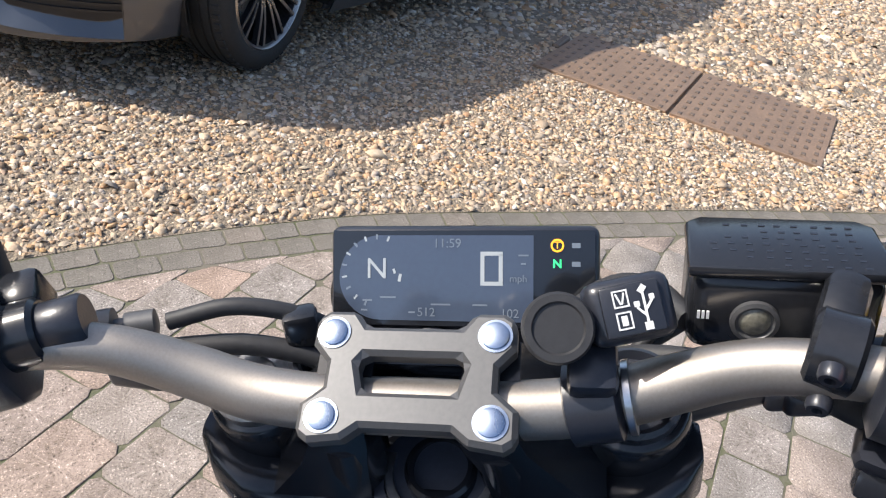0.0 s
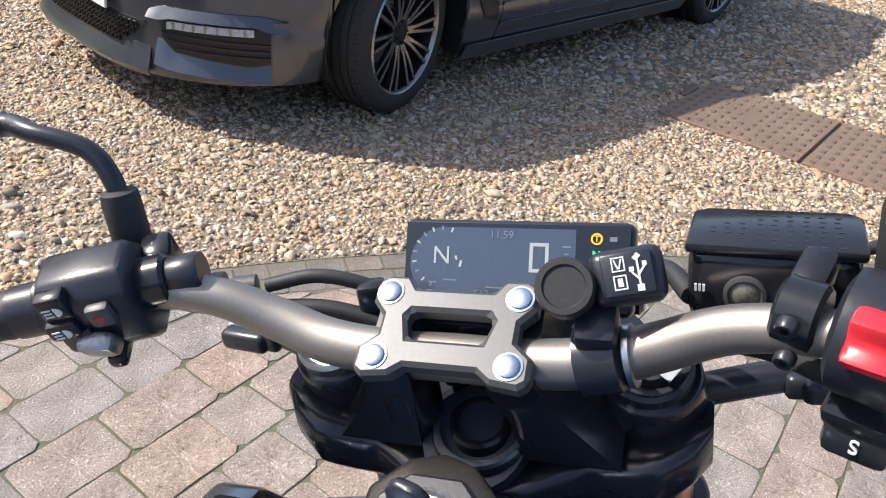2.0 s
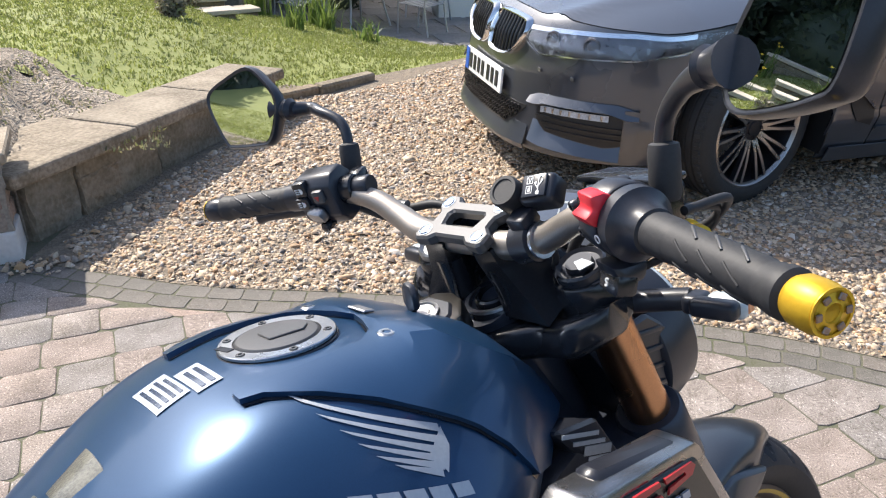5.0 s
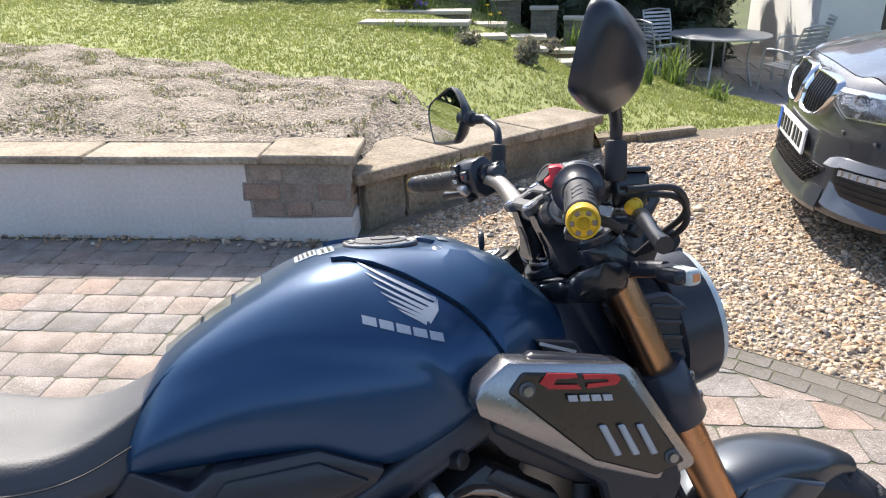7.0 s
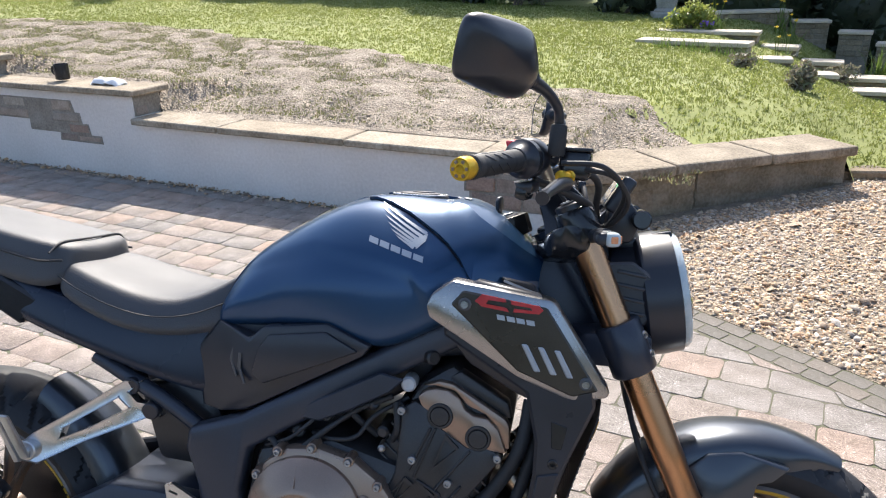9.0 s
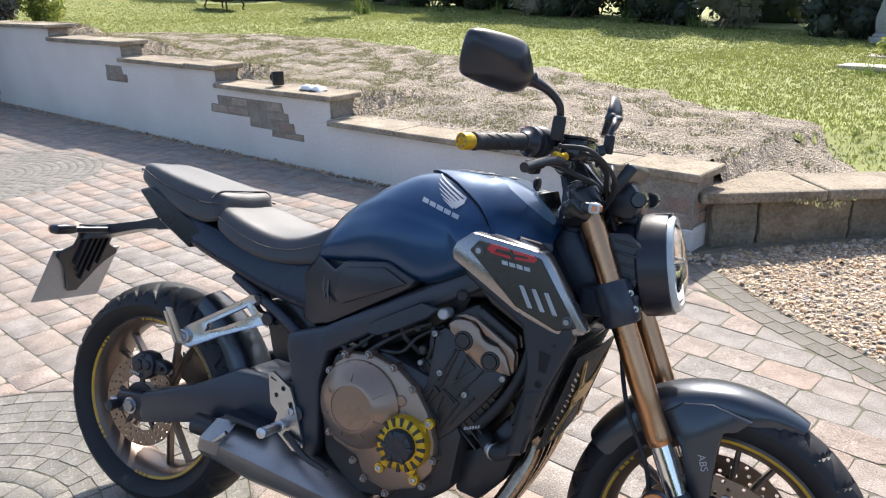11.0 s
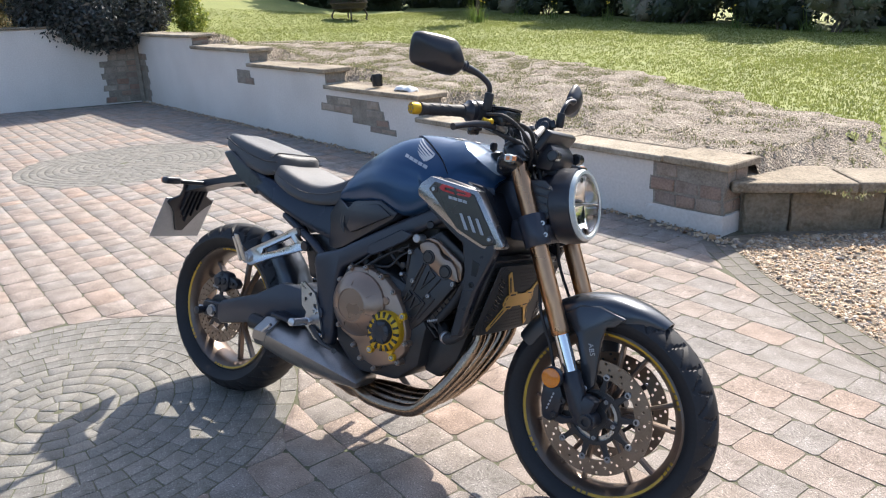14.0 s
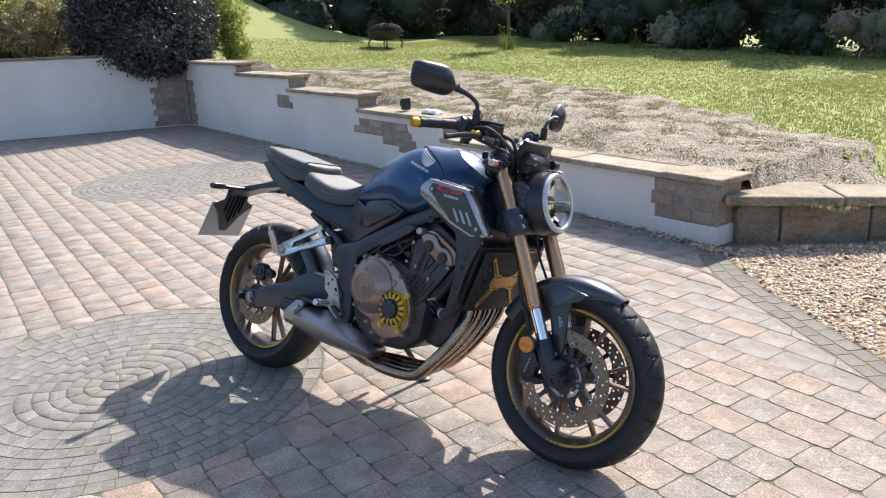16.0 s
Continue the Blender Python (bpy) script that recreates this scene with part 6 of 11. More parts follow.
for sx in (-1, 1):
    for sy in (-1, 1):
        b2 = bmesh.new()
        lathe(b2, (sx * hx, sy * hy, 0.006), (sx * hx, sy * hy, 0.05), [(0, 0.0082), (0.0036, 0.0082), (0.0037, 0.0068), (0.0048, 0.0066), (0.0054, 0.005), (0.0055, 0.0003)], 24)
        bmesh.ops.transform(b2, matrix=CL, verts=b2.verts)
        part("clamp_bolt", b2, "bolt_head", clamp, "bright bolt cap", 50)
bm = bmesh.new()
for s in (-1, 1):
    b2 = bmesh.new()
    loft(b2, [[(a * wx, (c0 if b < 0 else c1) * s, z) for a, b in ((-1, -1), (1, -1), (1, 1), (-1, 1))] for z, wx, c0, c1 in ((-0.006, 0.024, 0.022, 0.050), (-0.022, 0.027, 0.024, 0.054), (-0.050, 0.030, 0.030, 0.066), (-0.084, 0.040, 0.034, 0.092))], ring=True)
    bevel(b2, 0.005, 2, 20)
    bmesh.ops.transform(b2, matrix=CL, verts=b2.verts)
    add(bm, b2)
b2 = bmesh.new()
slab(b2, [(0.012, -0.012), (0.028, -0.012), (0.052, -0.088), (0.024, -0.088)], -0.045, 0.045, 0.005, 2)
bmesh.ops.transform(b2, matrix=CL, verts=b2.verts)
add(bm, b2)
bp("bar_riser", bm, "blk_gloss", smooth=40)


def on_bar(s, d):
    """A point d metres out along the straight outer end of the bar, from its tip inwards, and the way outwards."""
    tip, inn = Vector((0.999, 0.392 * s, 1.050)), Vector((1.062, 0.235 * s, 1.064))
    w = (tip - inn).normalized()
    return tip - w * d, w


def grip(s):
    p, w = on_bar(s, 0.018)
    q = p - w * 0.137
    prof = [(0, 0.0115), (0.002, 0.0143)]
    n = 40
    for k in range(n + 1):
        d = 0.004 + 0.130 * k / n
        rib = 0.0008 * (k % 2) if d > 0.108 else 0
        prof.append((d, 0.0152 + rib + (0.0010 if d < 0.012 else 0) - (0.0008 if 0.018 < d < 0.024 else 0)))
    prof += [(0.1355, 0.0175), (0.139, 0.0175), (0.140, 0.013)]
    bm = bmesh.new()
    lathe(bm, p, q, prof, 28)
    g_ = bp("grip", bm, "rubber", "ribbed black rubber grip", 30)
    m, _ = along(p, q)
    for k in range(3):
        for a in range(0, 360, 60):
            bm = bmesh.new()
            pts = []
            for j in range(5):
                ang = radians(a + j * 9)
                pts.append(m @ Vector((0.0154 * math.cos(ang), 0.0154 * math.sin(ang), 0.030 + 0.024 * k + 0.0042 * j)))
            tube(bm, pts, 0.0011, 6, 2)
            # upward ribs are grey, painting in the sun's highlights on the rubber
            part("grip_rib", bm, "steel_clamp" if a in (60, 120) else "rubber", g_, smooth=60)
    bm = bmesh.new()
    lathe(bm, p - w * 0.001, p + w * 0.03, [(0, 0.0130), (0.005, 0.0152), (0.018, 0.0155), (0.0235, 0.0140), (0.0255, 0.0060), (0.0225, 0.0045), (0.0222, 0.0005)], 32)
    part("bar_end", bm, "yellow_gold" if s < 0 else "blk", g_, "yellow anodised bar-end weight" if s < 0 else "black bar-end weight with yellow edge", 30)
    bm = bmesh.new()
    lathe(bm, p + w * 0.0232, p + w * 0.04, [(0, 0.0144), (0.0008, 0.0144), (0.0008, 0.0126), (0, 0.0126)], 32)
    part("edge_ring", bm, "yellow_gold", g_, smooth=30)
    if s < 0:
        m, _ = along(p + w * 0.0246, p + w * 0.04)
        for k in range(6):
            bm = bmesh.new()
            box(bm, (0.0098, 0, 0.0003), (0.0040, 0.0046, 0.0016), (0, 0, 0), 0.0005, 1)
            bmesh.ops.transform(bm, matrix=m @ pose(0, 0, 0, 0, 0, 60 * k), verts=bm.verts)
            part("end_slot", bm, "bronze_case", g_)


both(grip)

# --- controls on the bar ---
def mirror(s):
    foot = Vector((1.112, 0.222 * s, 1.070))
    bm = bmesh.new()
    lathe(bm, foot, foot + Vector((0.004, 0.0, 0.06)), [(0, 0.0105), (0.004, 0.0125), (0.038, 0.0125), (0.044, 0.0115), (0.046, 0.006)], 20)
    stalk = bp("mirror_stalk", bm, "rubber", "black mirror on a bent stalk", 40)
    c = Vector((1.035, -0.361, 1.190)) if s < 0 else Vector((1.066, 0.385, 1.170))
    knee = Vector((1.118, 0.238 * s, 1.142 if s > 0 else 1.150))
    j = c + Vector((0.028, -0.066 * s, -0.008)) if s > 0 else Vector((1.070, -0.300, 1.166))
    bm = bmesh.new()
    if s < 0:
        j = Vector((1.072, -0.294, 1.172))
        tube(bm, [foot + Vector((0, 0, 0.03)), Vector((1.115, -0.222, 1.118)), Vector((1.112, -0.230, 1.138)), Vector((1.096, -0.256, 1.158)), j], [0.0072, 0.0072, 0.0072, 0.0080, 0.0115], 14, 6)
    else:
        tube(bm, [foot + Vector((0, 0, 0.03)), Vector((1.116, 0.224 * s, 1.122)), knee, Vector((1.112, 0.270 * s, 1.156)), (knee + j) * 0.5 + Vector((0.012, 0.02 * s, 0.008)), j], [0.0065, 0.0065, 0.0065, 0.0065, 0.008, 0.011], 12, 5)
    part("stalk_tube", bm, "blk", stalk, smooth=60)
    bm = bmesh.new()
    lathe(bm, j + Vector((0.004, -0.012 * s, 0)), j + Vector((-0.01, 0.03 * s, 0.004)), [(0, 0.010), (0.006, 0.0145), (0.010, 0.0115), (0.020, 0.014), (0.030, 0.017)], 18)
    part("ball_joint", bm, "blk", stalk, smooth=50)
    # head: a five-cornered shell, glass facing back
    back = Vector((-0.78, 0.62, 0.34)).normalized() if s < 0 else Vector((-0.955, -0.2415, 0.1735)).normalized()
    up = (Vector((0, 0, 1)) - back * back.z).normalized()
    out = up.cross(back).normalized()
    if out.y * s < 0:
        out = -out
    shape = [(-0.068, 0.010), (-0.045, 0.036), (-0.014, 0.054), (0.030, 0.043), (0.064, 0.029), (0.071, 0.013), (0.058, -0.014), (0.036, -0.044), (0.022, -0.049), (-0.033, -0.048), (-0.052, -0.044), (-0.064, -0.022)]
    if s < 0:
        shape = [(0.068, 0.030), (0.056, 0.047), (0.022, 0.051), (-0.020, 0.050), (-0.040, 0.042), (-0.062, 0.008), (-0.068, -0.012), (-0.060, -0.034), (-0.042, -0.048), (-0.010, -0.049), (0.042, -0.041), (0.062, -0.028)]
        shape = [(a * 1.06, b * 0.90) for a, b in shape]
    loop = spline([(a, b, 0) for a, b in shape[-2:] + shape + shape[:3]], 4)
    shape = [(p.x, p.y) for p in loop[8:8 + 48]]
    lean = radians(4 if s < 0 else 1)
    shape = [(a * math.cos(lean) - b * math.sin(lean), a * math.sin(lean) + b * math.cos(lean)) for a, b in shape]

    def ring(scale, d, sh=0.0):
        return [c + out * ((a + sh) * scale - sh) + up * (b * scale) - back * d for a, b in shape]
    bm = bmesh.new()
    loft(bm, [ring(0.92, -0.001), ring(0.96, -0.003), ring(1.0, -0.003), ring(1.03, 0.001), ring(1.03, 0.006), ring(1.0, 0.012), ring(0.93, 0.017, 0.004), ring(0.72, 0.027, 0.012), ring(0.45, 0.034, 0.016), ring(0.15, 0.037, 0.018)], ring=True)
    part("mirror_housing", bm, "blk", stalk, smooth=60)
    bm = bmesh.new()
    vs = [bm.verts.new(p) for p in ring(0.92, -0.0022)]
    bm.faces.new(vs)
    part("mirror_glass", bm, "mirror", stalk, "clean mirror glass")


both(mirror)


def bar_frame(s, d):
    """A frame at d metres from the bar's tip: z out along the bar, x up and back."""
    p, w = on_bar(s, d)
    x = (Vector((-0.35, 0, 1)) - w * w.dot(Vector((-0.35, 0, 1)))).normalized()
    y = w.cross(x) * -s
    return Matrix(((x.x, y.x, w.x, p.x), (x.y, y.y, w.y, p.y), (x.z, y.z, w.z, p.z), (0, 0, 0, 1)))


def switch_left():
    m = bar_frame(1, 0.186)
    bm = bmesh.new()
    slab(bm, [(0.030, -0.012), (0.030, 0.014), (0.018, 0.026), (-0.020, 0.026), (-0.036, 0.012), (-0.036, -0.010), (-0.020, -0.024), (0.014, -0.024)], -0.032, 0.022, 0.0045, 2, "z")
    bmesh.ops.transform(bm, matrix=m, verts=bm.verts)
    b2 = bmesh.new()
    lathe(b2, m @ Vector((0, 0, 0.020)), m @ Vector((0, 0, 0.06)), [(0, 0.020), (0.010, 0.020), (0.012, 0.0175), (0.030, 0.017)], 24)
    add(bm, b2)
    sw = bp("left_switchgear", bm, "blk", "black left switch cluster with grey buttons", 40)
    def bit(c, size, material, name, bev=0.003, rot=(0, 0, 0)):
        b = bmesh.new()
        box(b, c, size, rot, bev)
        bmesh.ops.transform(b, matrix=m, verts=b.verts)
        return part(name, b, material, sw, smooth=40)
    bit((0.020, 0.022, 0.010), (0.020, 0.012, 0.018), "blk_gloss", "beam_switch")
    bit((0.004, 0.026, 0.012), (0.014, 0.010, 0.020), "blk_gloss", "pass_switch")
    hz = bit((0.010, 0.028, -0.014), (0.016, 0.008, 0.015), "steel_clamp", "hazard_button", 0.003)
    b = bmesh.new()
    lathe(b, (0.010, 0.0318, -0.014), (0.010, 0.05, -0.014), [(0, 0.0042), (0.0008, 0.0040), (0.0008, 0.0005)], 3)
    bmesh.ops.transform(b, matrix=m, verts=b.verts)
    part("hazard_mark", b, "red_decal", hz)
    bit((-0.012, 0.030, -0.002), (0.018, 0.014, 0.024), "grip_silver", "indicator_paddle", 0.005, (14, 0, 24))
    bit((-0.004, 0.026, 0.004), (0.010, 0.008, 0.012), "blk_gloss", "paddle_foot", 0.002)
    bit((-0.030, 0.022, -0.004), (0.012, 0.022, 0.012), "blk_gloss", "indicator_switch", 0.004)
    for x, z in ((0.020, 0.010), (0.004, 0.012)):
        high = 0.0287 if x > 0.01 else 0.0317
        for k in range(3):                    # lamp sign: three rays and a half-round lamp
            b = bmesh.new()
            box(b, (x - 0.0026 + 0.0026 * k, high, z + 0.0028), (0.0012, 0.0006, 0.0050))
            bmesh.ops.transform(b, matrix=m, verts=b.verts)
            part("switch_mark", b, "white_mark", sw)
        b = bmesh.new()
        slab(b, [(x + 0.0036 * math.sin(q), z - 0.0012 - 0.0044 * math.cos(q)) for q in [radians(d) for d in range(-90, 91, 20)]], high - 0.0003, high + 0.0003, 0.0, 1)
        bmesh.ops.transform(b, matrix=m, verts=b.verts)
        part("switch_mark", b, "white_mark", sw)
    m2 = bar_frame(1, 0.225)
    b = bmesh.new()
    lathe(b, (0, 0, -0.010), (0, 0, 0.010), [(0, 0.0145), (0.002, 0.0168), (0.018, 0.0168), (0.020, 0.0145)], 24)
    box(b, (0.0, -0.022, 0), (0.026, 0.022, 0.020), (0, 0, 0), 0.005)
    bmesh.ops.transform(b, matrix=m2, verts=b.verts)
    perch = bp("clutch_perch", b, "blk_gloss", smooth=40)
    b = bmesh.new()
    lathe(b, (0, 0, -0.030), (0, 0, -0.008), [(0, 0.0118), (0.002, 0.0130), (0.020, 0.0130), (0.022, 0.0118)], 24)
    bmesh.ops.transform(b, matrix=m2, verts=b.verts)
    part("bar_sleeve", b, "blk", perch, smooth=40)
    # lever
    b = bmesh.new()
    tube(b, [(1.120, 0.215, 1.035), (1.118, 0.262, 1.035), (1.092, 0.320, 1.030), (1.064, 0.372, 1.026), (1.058, 0.388, 1.024)], [0.009, 0.008, 0.007, 0.0065, 0.009], 10, 5)
    bp("clutch_lever", b, "blk", "black clutch lever", 60)
    b = bmesh.new()
    lathe(b, (1.120, 0.195, 1.036), (1.139, 0.148, 1.033), [(0, 0.006), (0.014, 0.006), (0.0145, 0.0125), (0.0225, 0.0125), (0.023, 0.006), (0.028, 0.006), (0.0285, 0.0085), (0.044, 0.0085), (0.045, 0.005)], 24)
    bp("cable_adjuster", b, "steel_clamp", "knurled grey cable adjuster", 30)


switch_left()


def switch_right():
    m = bar_frame(-1, 0.194)
    bm = bmesh.new()
    lathe(bm, (0, 0, -0.022), (0, 0, 0.030), [(0, 0.022), (0.003, 0.0285), (0.027, 0.0298), (0.029, 0.0285), (0.0295, 0.0265), (0.0315, 0.0265), (0.032, 0.0288), (0.043, 0.0288), (0.045, 0.0262), (0.050, 0.0215), (0.056, 0.0190), (0.062, 0.0175)], 40)
    b2 = bmesh.new()
    slab(b2, [(-0.036, -0.004), (-0.052, 0.006), (-0.044, 0.026), (-0.024, 0.030), (-0.030, 0.018)], -0.020, 0.012, 0.006, 2, "z")
    add(bm, b2)
    bmesh.ops.transform(bm, matrix=m, verts=bm.verts)
    sw = bp("right_switchgear", bm, "blk", "black right switch housing with throttle tube", 40)
    b = bmesh.new()
    slab(b, [(0.020, -0.0135), (0.031, -0.013), (0.041, -0.006), (0.033, 0.002), (0.038, 0.011), (0.030, 0.0135), (0.018, 0.0135)], -0.013, 0.010, 0.003, 2, "z")
    bmesh.ops.transform(b, matrix=m @ pose(0, 0, -0.001, 0, 0, 42), verts=b.verts)
    part("kill_switch", b, "red_switch", sw, "red rocker kill switch", 40)
    b = bmesh.new()
    box(b, (-0.046, 0.022, -0.002), (0.020, 0.020, 0.030), (0, 0, -30), 0.005)
    bmesh.ops.transform(b, matrix=m, verts=b.verts)
    part("start_button", b, "blk_gloss", sw, "black starter button", 40)
    mk = m @ pose(-0.0408, 0.0312, -0.002, 0, 0, -30) @ pose(0, 0, 0, -90, 0, 0) @ pose(0, 0, 0, 0, 0, 90)
    words("S", 0.010, mk, "white_mark", sw, name="switch_mark")
    for a, z in ((24, 0.008), (-38, 0.016)):
        b = bmesh.new()
        ring_lathe(b, (0, 0, 0), [(-0.0004, 0.0028), (-0.0004, 0.0036), (0.0004, 0.0036), (0.0004, 0.0028)], 16)
        bmesh.ops.transform(b, matrix=m @ pose(0, 0, 0, 0, 0, 48 - a) @ pose(0.0302, 0, z - 0.006, 0, 0, 90), verts=b.verts)
        part("switch_mark", b, "white_mark", sw)
    # brake perch, reservoir, lever
    m2 = bar_frame(-1, 0.232)
    b = bmesh.new()
    lathe(b, (0, 0, -0.010), (0, 0, 0.010), [(0, 0.0145), (0.002, 0.0168), (0.018, 0.0168), (0.020, 0.0145)], 24)
    box(b, (0.002, -0.020, -0.002), (0.022, 0.028, 0.018), (0, 0, 0), 0.006)
    bmesh.ops.transform(b, matrix=m2, verts=b.verts)
    perch = bp("brake_perch", b, "blk_gloss", "glossy black brake master cylinder", 40)
    for x in (-0.012, 0.012):
        bolt(m2 @ Vector((x, 0.018, 0)), m2.to_3x3() @ Vector((0.2 * x, 1, 0)), 0.005, 0.004, "blk", perch)
    RES = pose(1.142, -0.168, 1.060, 0, 3, -4)
    b = bmesh.new()
    box(b, (0, 0, -0.003), (0.046, 0.082, 0.044), (0, 0, 0), 0.009, 3)
    bmesh.ops.transform(b, matrix=RES, verts=b.verts)
    res = bp("brake_reservoir", b, "blk_gloss", "glossy black brake fluid reservoir with sight glass", 40)
    b = bmesh.new()
    slab(b, [(-0.024, -0.042), (0.019, -0.042), (0.025, -0.035), (0.025, 0.035), (0.019, 0.042), (-0.024, 0.042)], 0.017, 0.023, 0.002, 2, "z")
    bmesh.ops.transform(b, matrix=RES, verts=b.verts)
    part("reservoir_lid", b, "blk_gloss", res, "glossy black lid with raised writing", 40)
    rr = random.Random(2)
    for k in range(7):
        for j in range(rr.randint(5, 9)):
            b = bmesh.new()
            box(b, (-0.020 + 0.006 * k, -0.030 + 0.0075 * j + rr.uniform(-0.001, 0.001), 0.0231), (0.0012, 0.0028, 0.0002))
            bmesh.ops.transform(b, matrix=RES, verts=b.verts)
            part("raised_writing", b, "blk", res)
    b = bmesh.new()
    lathe(b, (-0.0235, 0.012, -0.004), (-0.04, 0.012, -0.004), [(0, 0.0105), (0.0025, 0.0105), (0.0030, 0.0085), (0.0016, 0.0078), (0.0016, 0.0003)], 28)
    bmesh.ops.transform(b, matrix=RES, verts=b.verts)
    part("sight_glass", b, "steel_clamp", res, "round grey sight glass", 40)
    b = bmesh.new()
    lathe(b, (-0.0252, 0.012, -0.004), (-0.04, 0.012, -0.004), [(0, 0.0068), (0.0012, 0.005), (0.0016, 0.0003)], 20)
    bmesh.ops.transform(b, matrix=RES, verts=b.verts)
    part("sight_bubble", b, "carbon", res, smooth=60)
    for k in range(3):
        b = bmesh.new()
        box(b, (-0.0243, 0.036 - 0.002 * k, -0.002), (0.0008, 0.0012, 0.004))
        bmesh.ops.transform(b, matrix=RES, verts=b.verts)
        part("level_mark", b, "white_mark", res)
    b = bmesh.new()
    tube(b, [(1.126, -0.205, 1.030), (1.128, -0.240, 1.031), (1.118, -0.275, 1.030), (1.103, -0.325, 1.020), (1.098, -0.352, 1.014)], [0.011, 0.010, 0.0090, 0.0075, 0.0095], 10, 5)
    lv = bp("brake_lever", b, "blk", "black folding brake lever", 60)
    b = bmesh.new()
    lathe(b, (1.136, -0.222, 1.041), (1.116, -0.250, 1.041), [(0, 0.005), (0.004, 0.0085), (0.009, 0.0085), (0.010, 0.0060), (0.020, 0.0060), (0.021, 0.0085), (0.030, 0.0085), (0.032, 0.005)], 18)
    part("lever_adjuster", b, "yellow_gold", lv, "yellow anodised lever adjuster", 40)


switch_right()


# --- instrument ---
DASH = pose(1.206, -0.0065, 1.017, 0, 0, 0) @ pose(0, 0, 0, 0, -57, 0)   # x up the screen's back, z out of its face
bm = bmesh.new()
box(bm, (0, 0, -0.012), (0.064, 0.166, 0.022), (0, 0, 0), 0.006, 3)
bmesh.ops.transform(bm, matrix=DASH, verts=bm.verts)
dash = bp("instrument", bm, "blk", "flat rectangular instrument with dark blue display", 40)


bm = bmesh.new()
slab(bm, [(1.196, 0.985), (1.228, 1.006), (1.246, 0.985), (1.252, 0.962), (1.236, 0.930), (1.190, 0.935)], -0.066, 0.058, 0.008, 2)
part("instrument_housing", bm, "blk", dash, "black housing behind the instrument", 35)


def on_dash(x, y, z=0.0):
    """x: to the rider's right across the face, y: up the face."""
    return DASH @ Matrix(((0, 1, 0, y), (-1, 0, 0, -x), (0, 0, 1, z), (0, 0, 0, 1)))


pts = [(-0.050 - 0.026 * math.cos(a), 0.026 * math.sin(a)) for a in [radians(d) for d in range(-90, 91, 10)]] + [(0.044, 0.026), (0.044, -0.026)]
plate_at(on_dash(0, 0, 0.0002), [(-0.080, -0.029), (0.080, -0.029), (0.080, 0.029), (-0.080, 0.029)], 0.0006, "screen_dark", dash, "display_glass")
plate_at(on_dash(0, 0, 0.0010), pts[::-1], 0.0003, "screen", dash, "display", label="dark blue lit display")


def txt(t, x, y, size, material="lcd", bold=0.0):
    words(t, size, on_dash(x, y, 0.0016), material, dash, 0.0001, "display_digits", bold)


def seg_bar(x, y, w, h, rot=0.0, material="lcd"):
    plate_at(on_dash(x, y, 0.0015) @ pose(0, 0, 0, 0, 0, rot), [(-w / 2, -h / 2), (w / 2, -h / 2), (w / 2, h / 2), (-w / 2, h / 2)], 0.0001, material, dash, "display_segment")


txt("N", -0.052, 0.005, 0.018)
txt("11:59", -0.008, 0.021, 0.0078, "lcd_dim")
for sx in (-1, 1):
    seg_bar(0.019 + sx * 0.0055, 0.006, 0.0024, 0.018)
for sy in (-1, 1):
    seg_bar(0.019, 0.006 + sy * 0.009, 0.0134, 0.0024)
txt("mph", 0.035, 0.0, 0.006, "lcd_dim")
txt("512", -0.021, -0.021, 0.0075, "lcd_dim")
txt("102", 0.030, -0.021, 0.0075, "lcd_dim")
for k, a in enumerate(range(250, 60, -20)):
    seg_bar(-0.052 + 0.021 * math.cos(radians(a)), 0.004 + 0.021 * math.sin(radians(a)), 0.0032, 0.0012, a, "lcd" if k % 2 else "lcd_dim")
seg_bar(-0.0375, 0.0, 0.0018, 0.0048, -12)
seg_bar(-0.041, 0.004, 0.0015, 0.003, 20)
for x, y, w in ((-0.045, -0.012, 0.010), (-0.012, -0.016, 0.012), (0.012, -0.016, 0.009), (-0.03, -0.021, 0.004), (-0.058, -0.014, 0.006), (-0.06, -0.02, 0.004), (0.038, 0.014, 0.006), (0.038, 0.009, 0.003)):
    seg_bar(x, y, w, 0.0010, 0, "lcd_dim")
bm = bmesh.new()
ring_lathe(bm, (0, 0, 0), [(0, 0.0028), (0, 0.0040), (0.0002, 0.0040), (0.0002, 0.0028)], 20)
bmesh.ops.transform(bm, matrix=on_dash(0.058, 0.020, 0.0016) @ pose(0, 0, 0, 90, 0, 0), verts=bm.verts)
part("warning_lamp", bm, "lamp_amber", dash, "lit amber lamp")
txt("T", 0.058, 0.020, 0.006, "lamp_amber")
txt("N", 0.058, 0.009, 0.007, "lamp_green", 0.0002)
for y in (0.020, 0.009):
    seg_bar(0.069, y, 0.005, 0.003, 0, "lcd_dim")
bm = bmesh.new()
box(bm, (-0.035, 0.018, -0.004), (0.010, 0.014, 0.010), (0, 0, 0), 0.003)
box(bm, (-0.037, 0.0, -0.010), (0.010, 0.05, 0.010), (0, 0, 0), 0.003)
bmesh.ops.transform(bm, matrix=DASH, verts=bm.verts)
part("set_button", bm, "blk", dash, "small black buttons under the display", 40)
bm = bmesh.new()
slab(bm, [(1.14, 0.955), (1.20, 0.935), (1.235, 0.985), (1.220, 1.015), (1.185, 0.975)], -0.04, 0.04, 0.01, 2)
bp("instrument_bracket", bm, "blk", smooth=40)

